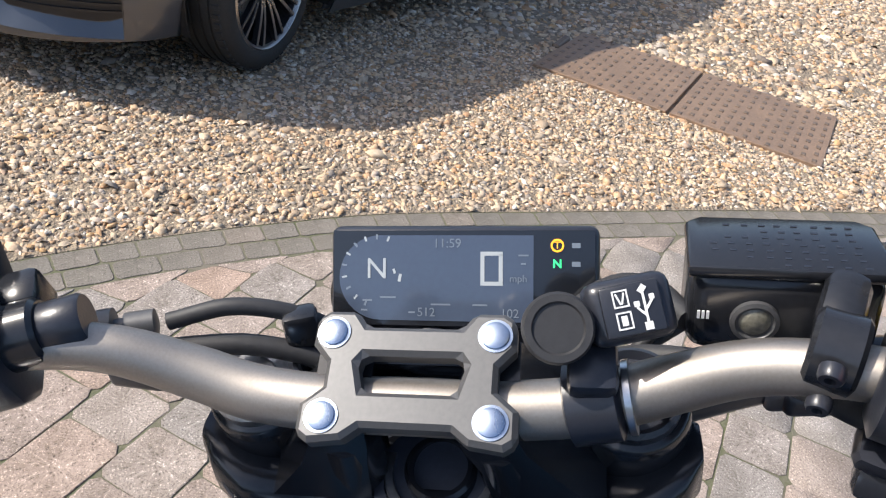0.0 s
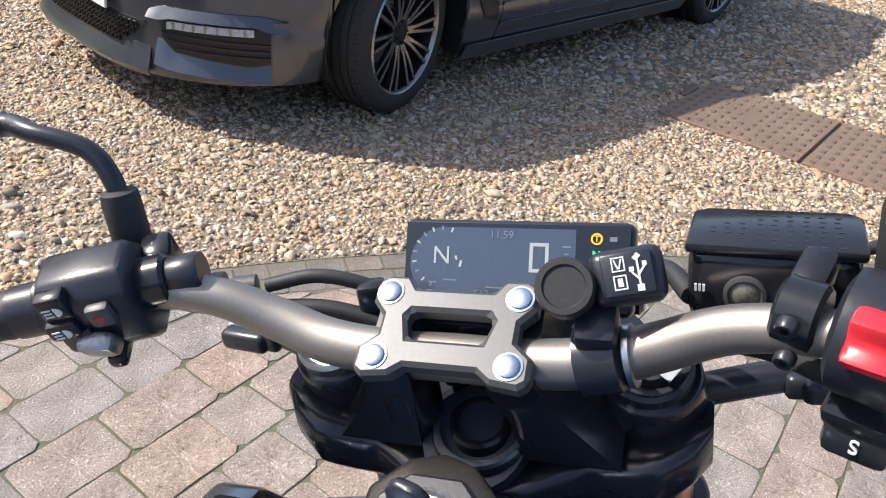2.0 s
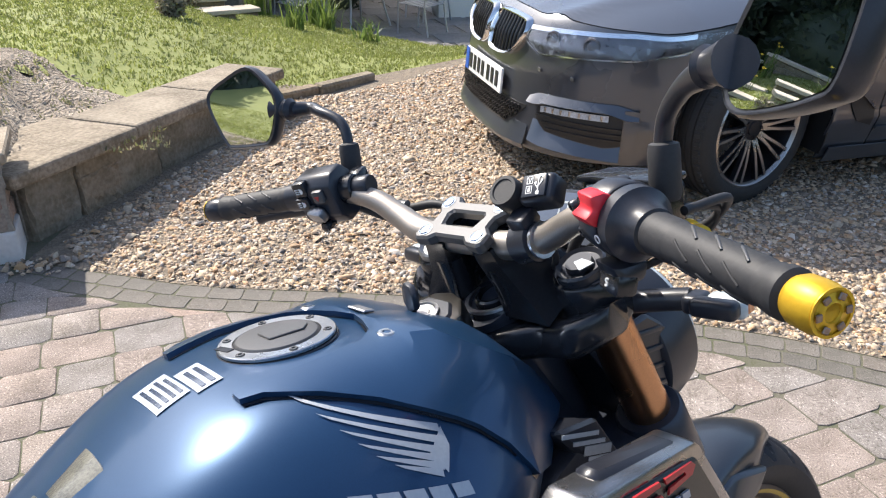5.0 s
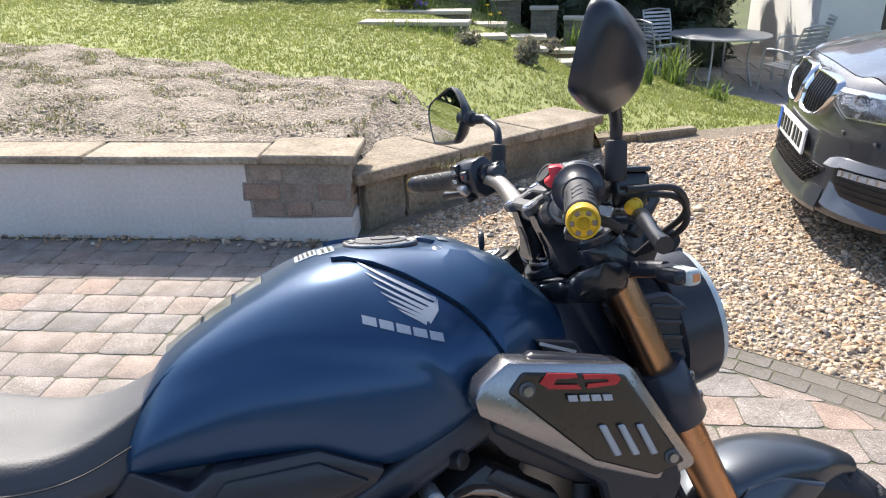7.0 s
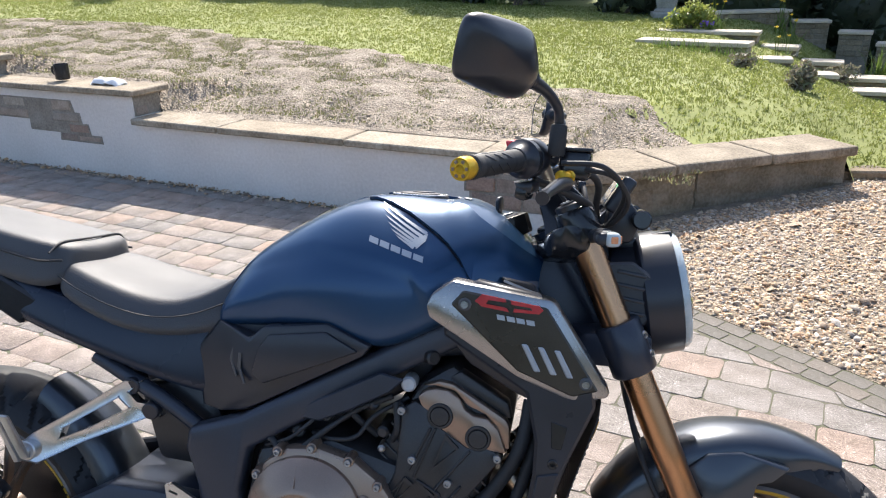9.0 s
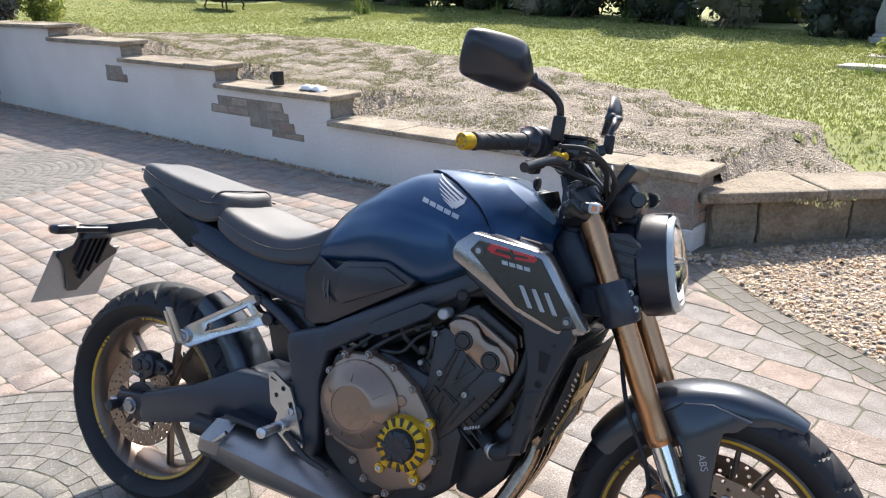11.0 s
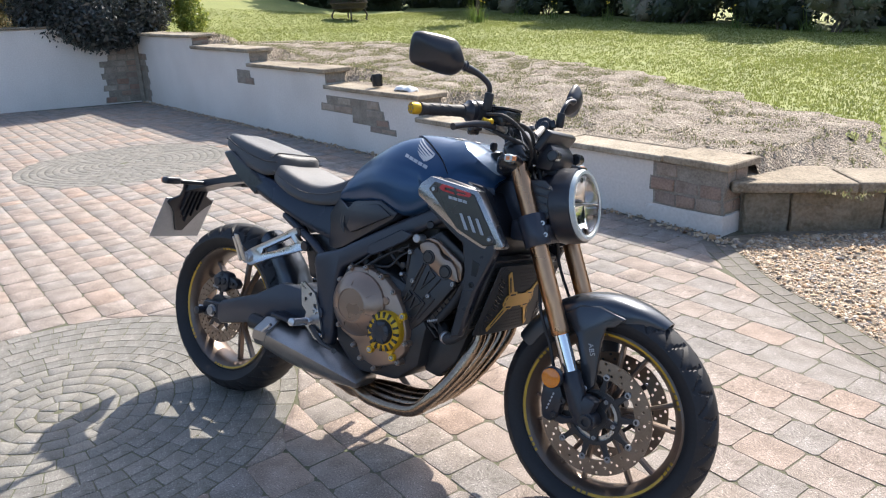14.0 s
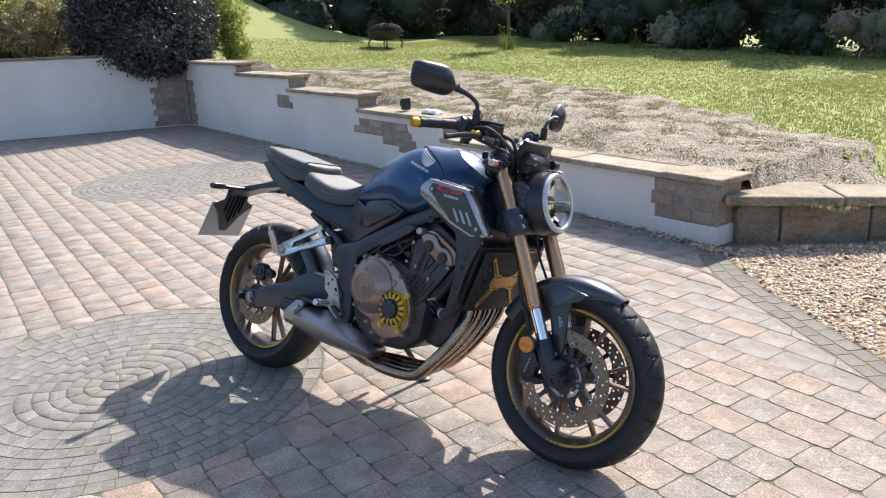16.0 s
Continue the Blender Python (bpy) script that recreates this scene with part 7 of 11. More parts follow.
# --- power socket clipped to the bar ---
USB = pose(1.102, -0.087, 1.070, 0, 38, 6) @ pose(0, 0, 0, -9, 0, 0) @ Matrix.Scale(0.84, 4)
bm = bmesh.new()
box(bm, (0.002, -0.014, 0.002), (0.030, 0.044, 0.034), (0, 0, 0), 0.007, 3)
bmesh.ops.transform(bm, matrix=USB, verts=bm.verts)
usb = bp("power_socket", bm, "blk", "black twin power socket clipped to the bar", 40)
bm = bmesh.new()
lathe(bm, (0.010, 0.024, 0.0), (-0.05, 0.024, 0.0), [(0, 0.017), (0.002, 0.0185), (0.026, 0.0185), (0.030, 0.017), (0.030, 0.0135), (0.0285, 0.0125), (0.0285, 0.0003)], 32)
bmesh.ops.transform(bm, matrix=USB, verts=bm.verts)
part("socket_cap", bm, "rubber", usb, "round rubber socket cap", 40)
bm = bmesh.new()
box(bm, (-0.0145, -0.014, 0.002), (0.004, 0.030, 0.026), (0, 0, 0), 0.0015)
bmesh.ops.transform(bm, matrix=USB, verts=bm.verts)
part("socket_flap", bm, "blk", usb, smooth=40)
UF = USB @ Matrix(((0, 0, -1, -0.0168), (-1, 0, 0, -0.014), (0, 1, 0, 0.002), (0, 0, 0, 1)))


def usb_bit(x, y, w, h, rot=0):
    plate_at(UF @ pose(x, y, 0, 0, 0, rot), [(-w / 2, -h / 2), (w / 2, -h / 2), (w / 2, h / 2), (-w / 2, h / 2)], 0.0004, "white_mark", usb, "printed_symbol")


for cy in (0.006, -0.005):
    for dx, dy, w, h in ((-0.0085, 0, 0.0008, 0.008), (-0.0015, 0, 0.0008, 0.008), (-0.005, 0.004, 0.0078, 0.0008), (-0.005, -0.004, 0.0078, 0.0008)):
        usb_bit(dx, cy + dy, w, h)
usb_bit(-0.0062, 0.006, 0.0009, 0.006, 18)
usb_bit(-0.0038, 0.006, 0.0009, 0.006, -18)
usb_bit(-0.005, -0.005, 0.003, 0.005)
usb_bit(0.0062, 0, 0.0012, 0.020)
usb_bit(0.0062, 0.009, 0.0042, 0.003, 45)
usb_bit(0.0062, -0.0095, 0.004, 0.004)
usb_bit(0.0042, -0.002, 0.0012, 0.006, 40)
usb_bit(0.0084, 0.001, 0.0012, 0.006, -40)
usb_bit(0.0024, 0.002, 0.0028, 0.0028)
usb_bit(0.0102, 0.0045, 0.0026, 0.0026)
bm = bmesh.new()
lathe(bm, (1.0955, -0.072, 1.024), (1.0955, -0.098, 1.030), [(0, 0.0150), (0.0015, 0.0195), (0.0235, 0.0195), (0.026, 0.0150)], 24)
box(bm, (1.092, -0.083, 1.049), (0.024, 0.022, 0.018), (0, -28, 0), 0.004)
bp("socket_clip", bm, "blk", smooth=40)
bm = bmesh.new()
lathe(bm, (1.0955, -0.0985, 1.030), (1.0955, -0.106, 1.0315), [(0, 0.0146), (0, 0.0172), (0.003, 0.0172), (0.003, 0.0146)], 24)
bp("clip_strap", bm, "alu", smooth=40)

# --- ignition, key ---
IG = pose(1.022, 0.002, 0.956, 0, -18, 0)
bm = bmesh.new()
slab(bm, [(-0.034, -0.020), (-0.034, 0.020), (-0.018, 0.040), (0.020, 0.040), (0.040, 0.020), (0.046, 0.0), (0.040, -0.020), (0.020, -0.040), (-0.018, -0.040)], -0.03, 0.006, 0.004, 2, "z")
bmesh.ops.transform(bm, matrix=IG, verts=bm.verts)
ign = bp("ignition_cover", bm, "shroud_grey", "faceted dark grey ignition cover", 25)
bm = bmesh.new()
slab(bm, [(-0.024, -0.030), (0.014, -0.032), (0.030, -0.016), (0.030, 0.016), (0.014, 0.032), (-0.024, 0.030)], 0.004, 0.009, 0.0025, 1, "z")
bmesh.ops.transform(bm, matrix=IG, verts=bm.verts)
part("cover_plate", bm, "blk", ign, smooth=40)
bm = bmesh.new()
lathe(bm, (0, 0, 0.004), (0, 0, 0.03), [(0, 0.021), (0.008, 0.021), (0.009, 0.018), (0.007, 0.0165), (0.0065, 0.012), (0.0095, 0.011), (0.0095, 0.0003)], 32)
bmesh.ops.transform(bm, matrix=IG, verts=bm.verts)
part("lock_barrel", bm, "grip_silver", ign, "bright lock barrel", 40)
bm = bmesh.new()
slab(bm, [(-0.003, 0.010), (0.004, 0.010), (0.006, 0.020), (0.013, 0.024), (0.014, 0.040), (0.008, 0.047), (-0.006, 0.047), (-0.014, 0.040), (-0.013, 0.024), (-0.004, 0.020)], -0.004, 0.004, 0.003, 2)
bmesh.ops.transform(bm, matrix=IG @ pose(-0.008, 0.004, 0, 18, 0, 75), verts=bm.verts)
part("key", bm, "blk", ign, "black key left in the lock", 40)

# --- tank ---
TS = [  # x, bottom z, bottom half width, widest z, half width, shoulder half width, shoulder z, top z
    (0.530, 0.762, 0.112, 0.780, 0.119, 0.085, 0.798, 0.804), (0.556, 0.770, 0.122, 0.808, 0.130, 0.080, 0.846, 0.856), (0.585, 0.775, 0.130, 0.825, 0.140, 0.086, 0.884, 0.894), (0.64, 0.78, 0.145, 0.842, 0.15, 0.1, 0.918, 0.931),
    (0.71, 0.79, 0.173, 0.86, 0.178, 0.116, 0.955, 0.969), (0.77, 0.79, 0.187, 0.872, 0.192, 0.122, 0.981, 0.995), (0.825, 0.755, 0.195, 0.878, 0.2, 0.122, 0.99, 1.003),
    (0.89, 0.775, 0.195, 0.88, 0.2, 0.118, 0.985, 1.001), (0.95, 0.81, 0.182, 0.88, 0.19, 0.1, 0.978, 0.99), (1.015, 0.835, 0.142, 0.876, 0.15, 0.078, 0.96, 0.973),
    (1.05, 0.842, 0.112, 0.872, 0.12, 0.064, 0.922, 0.936), (1.09, 0.85, 0.088, 0.866, 0.094, 0.052, 0.884, 0.895)]


def tank_half(row):
    x, zb, wb, zm, wm, ws, zs, zt = row
    return [(wb * 0.80, zb - 0.006), (wb, zb), (wm * 0.99, (zb + zm) / 2), (wm, zm), (wm * 0.58 + ws * 0.44, zm * 0.48 + zs * 0.52), (ws, zs), (ws * 0.55, zt - 0.004), (0.0, zt)]


secs = []
for row in TS:
    h = tank_half(row)
    secs.append([(row[0], -y, z) for y, z in h] + [(row[0], y, z) for y, z in h[-2::-1]])
bm = bmesh.new()
loft(bm, secs)
n = len(secs[0])
bm.verts.ensure_lookup_table()
bm.faces.new([bm.verts[k] for k in range(n)][::-1])
lay = bm.edges.layers.float.new("crease_edge")
bm.verts.ensure_lookup_table()
bm.edges.ensure_lookup_table()
for e in bm.edges:
    i, j = sorted(v.index for v in e.verts)
    if j - i == n and i % n in (1, 4, 5, n - 6, n - 5, n - 2):
        e[lay] = (0.75 if i // n > 3 else 0.55) if i % n in (5, n - 6) else 0.45 if i % n in (4, n - 5) else 0.8
tank = subd(bp("fuel_tank", bm, "paint_blue", "satin dark blue fuel tank", 180), 4)
bpy.context.view_layer.update()
_shape = bpy.data.meshes.new_from_object(tank.evaluated_get(bpy.context.evaluated_depsgraph_get()))
tank.modifiers.clear()
tank.data = _shape


def ease(f):
    f = max(0.0, min(1.0, f))
    return f * f * (3 - 2 * f)


# knee hollows pressed into the flanks
for v in _shape.vertices:
    if abs(v.co.y) > 0.09:
        top = np.interp(v.co.x, [0.56, 0.65, 0.727, 0.84, 0.89, 0.914, 0.935], [0.885, 0.915, 0.932, 0.915, 0.900, 0.868, 0.830])
        v.co.y -= math.copysign(0.0055 * ease((top - v.co.z) / 0.034) * ease((0.935 - v.co.x) / 0.045), v.co.y)
bpy.context.view_layer.update()
from mathutils.bvhtree import BVHTree
SKIN = BVHTree.FromObject(tank, bpy.context.evaluated_depsgraph_get())


def tank_round(x, deg, lift=0.0):
    """The tank's right side at x, deg degrees up round the middle line at z = 0.86."""
    a = radians(deg)
    d = Vector((0, -math.cos(a), math.sin(a)))
    hit, nrm, _, _ = SKIN.ray_cast(Vector((x, 0, 0.86)) + d * 0.5, -d)
    return (hit if hit else Vector((x, 0, 0.86)) + d * 0.05) + (nrm if nrm and nrm.dot(d) > 0 else d) * lift


# raised front cover of the tank: a crescent round the filler, parted from the tank by a dark seam
def cover(s, grow, lift):
    rows = []
    for x, a0, a1 in ((0.800, 60, 64), (0.815, 58, 64), (0.846, 50, 62), (0.880, 42, 62), (0.911, 34, 64), (0.930, 29, 70), (0.940, 26, 80), (0.946, 24, 90), (0.965, 16, 90), (0.985, 4, 90), (1.02, -2, 90), (1.055, -4, 90), (1.086, -4, 90)):
        row = []
        low, high = a0 - grow, a1 + (grow if a1 < 90 else 0)
        ridge = low + (high - low) * float(np.interp(x, [0.93, 0.965, 1.02, 1.086], [0.5, 0.52, 0.42, 0.30]))
        peak = float(np.interp(x, [0.92, 0.96, 1.03, 1.086], [0, 0.010, 0.014, 0.008]))
        for k in range(9):                   # a ridge runs along the cover between its crown and its flank
            deg = low + (ridge - low) * k / 4 if k < 4 else ridge + (high - ridge) * (k - 4) / 4
            p = tank_round(x, deg, lift + (peak * (1 - abs(k - 4) / 4) if lift > 0.003 else 0))
            row.append((p.x, -p.y * s, p.z))
        rows.append(row)
    b = bmesh.new()
    loft(b, rows)
    return b


for s in (-1, 1):
    part("seam", cover(s, 1.4, 0.0012), "blk_gloss", tank, smooth=180)
    thick(part("front_cover", cover(s, 0.0, 0.0060), "paint_blue", tank, "raised blue front cover", 16), 0.006)
bm = bmesh.new()
slab(bm, [(0.56, 0.80), (0.66, 0.81), (1.04, 0.86), (1.08, 0.82), (0.98, 0.74), (0.66, 0.70), (0.57, 0.72)], -0.115, 0.115, 0.01, 2)
bp("air_box", bm, "blk", smooth=35)
for s in (-1, 1):
    bolt(Vector((0.937, 0.064 * s, 0.9905)), (0.12, 0.1 * s, 1), 0.0085, 0.004, "alu", tank)
plate_at(pose(0.958, 0.004, 0.9935, 0, 14, 0), [(-0.006, -0.014), (0.006, -0.014), (0.006, 0.014), (-0.006, 0.014)], 0.0025, "grip_silver", tank, "cover_badge", 0.001)
# filler cap
CAP = pose(0.872, 0.002, 0.9965, 0, 2, 0) @ Matrix.Scale(0.88, 4)
bm = bmesh.new()
lathe(bm, (0, 0, -0.004), (0, 0, 0.03), [(0, 0.0585), (0.0050, 0.0585), (0.0060, 0.0575), (0.0060, 0.055)], 48)
bmesh.ops.transform(bm, matrix=CAP, verts=bm.verts)
fc = bp("filler_cap", bm, "blk", "round filler cap with aluminium ring", 40)
bm = bmesh.new()
lathe(bm, (0, 0, 0.003), (0, 0, 0.03), [(0, 0.0565), (0.0025, 0.0565), (0.0035, 0.0555), (0.0035, 0.0425), (0.0025, 0.042), (0, 0.042)], 64, False)
bmesh.ops.transform(bm, matrix=CAP, verts=bm.verts)
part("cap_ring", bm, "alu", fc, "brushed aluminium ring", 40)
bm = bmesh.new()
lathe(bm, (0, 0, 0.002), (0, 0, 0.03), [(0, 0.0415), (0.003, 0.0415), (0.006, 0.039), (0.007, 0.030), (0.007, 0.0003)], 48)
bmesh.ops.transform(bm, matrix=CAP, verts=bm.verts)
part("cap_centre", bm, "steel_clamp", fc, "dull grey cap centre", 40)
plate_at(CAP @ pose(0.008, 0, 0.0088), [(-0.022, -0.013), (0.012, -0.018), (0.022, -0.008), (0.022, 0.008), (0.012, 0.018), (-0.022, 0.013)], 0.0022, "steel_clamp", fc, "lock_flap", 0.001)
for k in range(6):
    a = radians(60 * k + 20)
    p = CAP @ Vector((0.049 * math.cos(a), 0.049 * math.sin(a), 0.0060))
    bolt(p, (0.02, 0, 1), 0.0042, 0.0015, "steel_clamp", fc)
plate_at(CAP @ pose(-0.049, 0.012, 0.0066, 0, 0, 14), [(-0.004, -0.010), (0.004, -0.010), (0.004, 0.010), (-0.004, 0.010)], 0.0006, "blk", fc, "hinge_slot")
# stickers on the crown and the tank pad
def tank_label(x0, x1, y0, y1, lift, material, name, n=6):
    """A thin label that lies on the tank's crown."""
    rows = []
    for i in range(n + 1):
        row = []
        for j in range(n + 1):
            x, y = x0 + (x1 - x0) * i / n, y0 + (y1 - y0) * j / n
            hit = SKIN.ray_cast(Vector((x, y, 1.3)), Vector((0, 0, -1)))[0]
            row.append((x, y, hit.z + lift))
        rows.append(row)
    b = bmesh.new()
    loft(b, rows)
    return thick(part(name, b, material, tank, smooth=60), 0.0004)


tank_label(0.787, 0.808, -0.030, 0.020, 0.0012, "sticker_blue", "warning_sticker")
tank_label(0.757, 0.785, -0.020, 0.036, 0.0012, "sticker_blue", "warning_sticker")
for k in range(4):
    tank_label(0.761 + 0.006 * k, 0.764 + 0.006 * k, -0.014, 0.030 - 0.006 * (k % 2), 0.0018, "screen", "printed_line", 3)
for k in range(2):
    tank_label(0.792 + 0.008 * k, 0.796 + 0.008 * k, -0.026, 0.012, 0.0018, "screen", "printed_line", 3)
for x0, x1, w0, w1 in ((0.585, 0.632, 0.018, 0.030), (0.637, 0.672, 0.036, 0.048), (0.678, 0.712, 0.026, 0.034)):
    rows = []
    for k in range(5):
        x = x0 + (x1 - x0) * k / 4
        w = w0 + (w1 - w0) * k / 4
        z = np.interp(x, [r[0] for r in TS], [r[7] for r in TS])
        rows.append([(x, -w, z - 0.004 - 0.004), (x, -w * 0.5, z + 0.0005), (x, 0, z + 0.0022), (x, w * 0.5, z + 0.0005), (x, w, z - 0.008)])
    b = bmesh.new()
    loft(b, rows)
    thick(part("tank_pad", b, "carbon", tank, "glossy carbon-look tank pad", 60), 0.002)

# --- emblem on the tank's sides: a fan of feather strokes over a bar of five blocks ---
def emblem(s):
    def P(x, z):
        hit, nrm, _, _ = SKIN.ray_cast(Vector((x, -0.5, z)), Vector((0, 1, 0)))
        q = (hit or Vector((x, -0.19, z))) + (nrm or Vector((0, -1, 0))) * 0.0012
        return Vector((q.x, -q.y * s, q.z))

    def patch(quad, name):
        b = bmesh.new()
        n = 8
        rows = []
        for i in range(n + 1):
            a = i / n
            row = []
            for j in range(3):
                c = j / 2
                x = (quad[0][0] * (1 - a) + quad[1][0] * a) * (1 - c) + (quad[3][0] * (1 - a) + quad[2][0] * a) * c
                z = (quad[0][1] * (1 - a) + quad[1][1] * a) * (1 - c) + (quad[3][1] * (1 - a) + quad[2][1] * a) * c
                row.append(P(x, z))
            rows.append(row)
        loft(b, rows)
        part(name, b, "silver_decal", tank, "silver emblem on the tank", 180)
    tips = [((0.826, 0.993), (0.913, 0.946)), ((0.834, 0.982), (0.909, 0.940)), ((0.841, 0.971), (0.905, 0.935)), ((0.847, 0.961), (0.902, 0.931)), ((0.854, 0.951), (0.899, 0.928)), ((0.863, 0.942), (0.896, 0.925))]
    for k, ((x0, z0), (x1, z1)) in enumerate(tips):
        w = 0.0062
        patch([(x0, z0), (x1, z1), (x1 - 0.002, z1 - w * 0.7), (x0 + 0.006, z0 - w * 0.8)], "emblem_feather")
    patch([(0.893, 0.936), (0.914, 0.944), (0.912, 0.933), (0.899, 0.921)], "emblem_feather")
    for k in range(5):
        x0 = 0.822 + 0.0185 * k
        z0 = 0.940 - 0.0062 * k
        patch([(x0, z0), (x0 + 0.0155, z0 - 0.0051), (x0 + 0.0155, z0 - 0.0141), (x0, z0 - 0.0090)], "emblem_block")


both(emblem)

# --- shrouds beside the radiator ---
def shroud(s):
    out = [(0.928, 0.846), (0.936, 0.862), (0.968, 0.885), (1.114, 0.860), (1.122, 0.852), (1.204, 0.722), (1.198, 0.714), (1.150, 0.706), (1.066, 0.742), (0.932, 0.828)]

    def lean(c):
        y = abs(c.y) - 0.05 * max(0, c.x - 1.02) * 1.6 - 0.10 * max(0, 0.80 - c.z) * 0.6
        return (c.x, y * s, c.z)
    bm = bmesh.new()
    slab(bm, out, 0.196, 0.238, 0.006, 2, "y", lean)
    sh = bp("radiator_shroud", bm, "shroud_rim", "grey radiator shroud with bright bevelled rim", 30)
    inn = [(0.966, 0.850), (0.984, 0.871), (1.108, 0.849), (1.186, 0.726), (1.148, 0.716), (1.066, 0.753)]
    bm = bmesh.new()
    slab(bm, inn, 0.230, 0.2415, 0.0025, 1, "y", lean)
    part("shroud_panel", bm, "shroud_grey", sh, "dark grey inner panel", 30)
    for x, z in ((0.987, 0.851), (1.167, 0.737)):
        p = lean(Vector((x, 0.2415, z)))
        bolt(p, (0, s, 0), 0.010, 0.003, "steel_clamp", sh)
        bm = bmesh.new()
        rod(bm, Vector(p) + Vector((0, s * 0.0035, 0)), Vector(p) + Vector((0, s * 0.0062, 0)), 0.0055, seg=16)
        part("screw_centre", bm, "shroud_rim", sh, smooth=30)
    for k in range(3):
        x, z = 1.071 + 0.024 * k, 0.795 - 0.004 * k
        q = [(x, z), (x + 0.009, z), (x + 0.030, z - 0.042), (x + 0.020, z - 0.042)]
        bm = bmesh.new()
        slab(bm, q, 0.240, 0.2435, 0.002, 1, "y", lean)
        part("shroud_slot", bm, "silver_decal", sh, "pale slanted slot", 30)
    # lettering that is a make of its own is only a red swoosh and pale blocks
    def decal(pts, material, name, t=0.2428):
        bm = bmesh.new()
        slab(bm, pts, 0.2408, t, 0.0, 1, "y", lean)
        part(name, bm, material, sh)
    decal([(1.002, 0.857), (1.012, 0.867), (1.046, 0.861), (1.048, 0.856), (1.022, 0.859), (1.018, 0.853), (1.048, 0.848), (1.052, 0.842), (1.012, 0.849)], "red_decal", "red_emblem")
    decal([(1.054, 0.859), (1.096, 0.852), (1.102, 0.846), (1.096, 0.840), (1.058, 0.842), (1.060, 0.847), (1.086, 0.845), (1.084, 0.849), (1.056, 0.853)], "red_decal", "red_emblem")
    for k in range(4):
        x, z = 1.034 + 0.0145 * k, 0.838 - 0.0022 * k
        decal([(x, z), (x + 0.0115, z - 0.0017), (x + 0.0130, z - 0.0092), (x + 0.0015, z - 0.0075)], "silver_decal", "pale_block")
    bm = bmesh.new()
    slab(bm, [(1.00, 0.885), (1.10, 0.865), (1.178, 0.74), (1.184, 0.700), (1.162, 0.650), (1.138, 0.596), (1.118, 0.523), (1.104, 0.462), (1.070, 0.452), (1.083, 0.527), (1.093, 0.585), (1.095, 0.641), (1.080, 0.715), (0.95, 0.80)], 0.196, 0.222, 0.005, 1, "y", lambda c: (c.x, abs(c.y) * s, c.z))
    rc_ = bp("radiator_side_cover", bm, "blk", smooth=35)
    bm = bmesh.new()
    slab(bm, [(1.119, 0.676), (1.143, 0.668), (1.135, 0.632), (1.120, 0.634)], 0.2205, 0.2235, 0.001, 1, "y", lambda c: (c.x, abs(c.y) * s, c.z))
    part("cover_recess", bm, "blk_gloss", rc_, smooth=35)
    bm = bmesh.new()
    slab(bm, [(1.100, 0.590), (1.133, 0.596), (1.114, 0.523), (1.102, 0.468), (1.080, 0.462), (1.090, 0.527)], 0.2205, 0.2255, 0.002, 1, "y", lambda c: (c.x, abs(c.y) * s, c.z))
    part("cover_step", bm, "blk", rc_, smooth=35)
    bolt((1.123, 0.222 * s, 0.609), (0, s, 0), 0.008, 0.003, "blk_gloss", rc_)
    bm = bmesh.new()
    slab(bm, [(1.03, 0.882), (1.085, 0.872), (1.125, 0.80), (1.085, 0.81)], 0.10, 0.15, 0.004, 1, "y", lambda c: (c.x, abs(c.y) * s, c.z + 0.3 * (abs(c.y) - 0.15)))
    v = bp("inner_panel", bm, "blk", "black inner panel with pale printed notice", 35)
    for k in range(5):
        bm = bmesh.new()
        box(bm, (1.066 + 0.010 * k - 0.006, 0.1508 * s, 0.866 - 0.012 * k), (0.05 - 0.006 * (k % 3), 0.001, 0.004 if k != 2 else 0.009), (0, 20, 0))
        part("printed_line", bm, "silver_decal", v)


both(shroud)

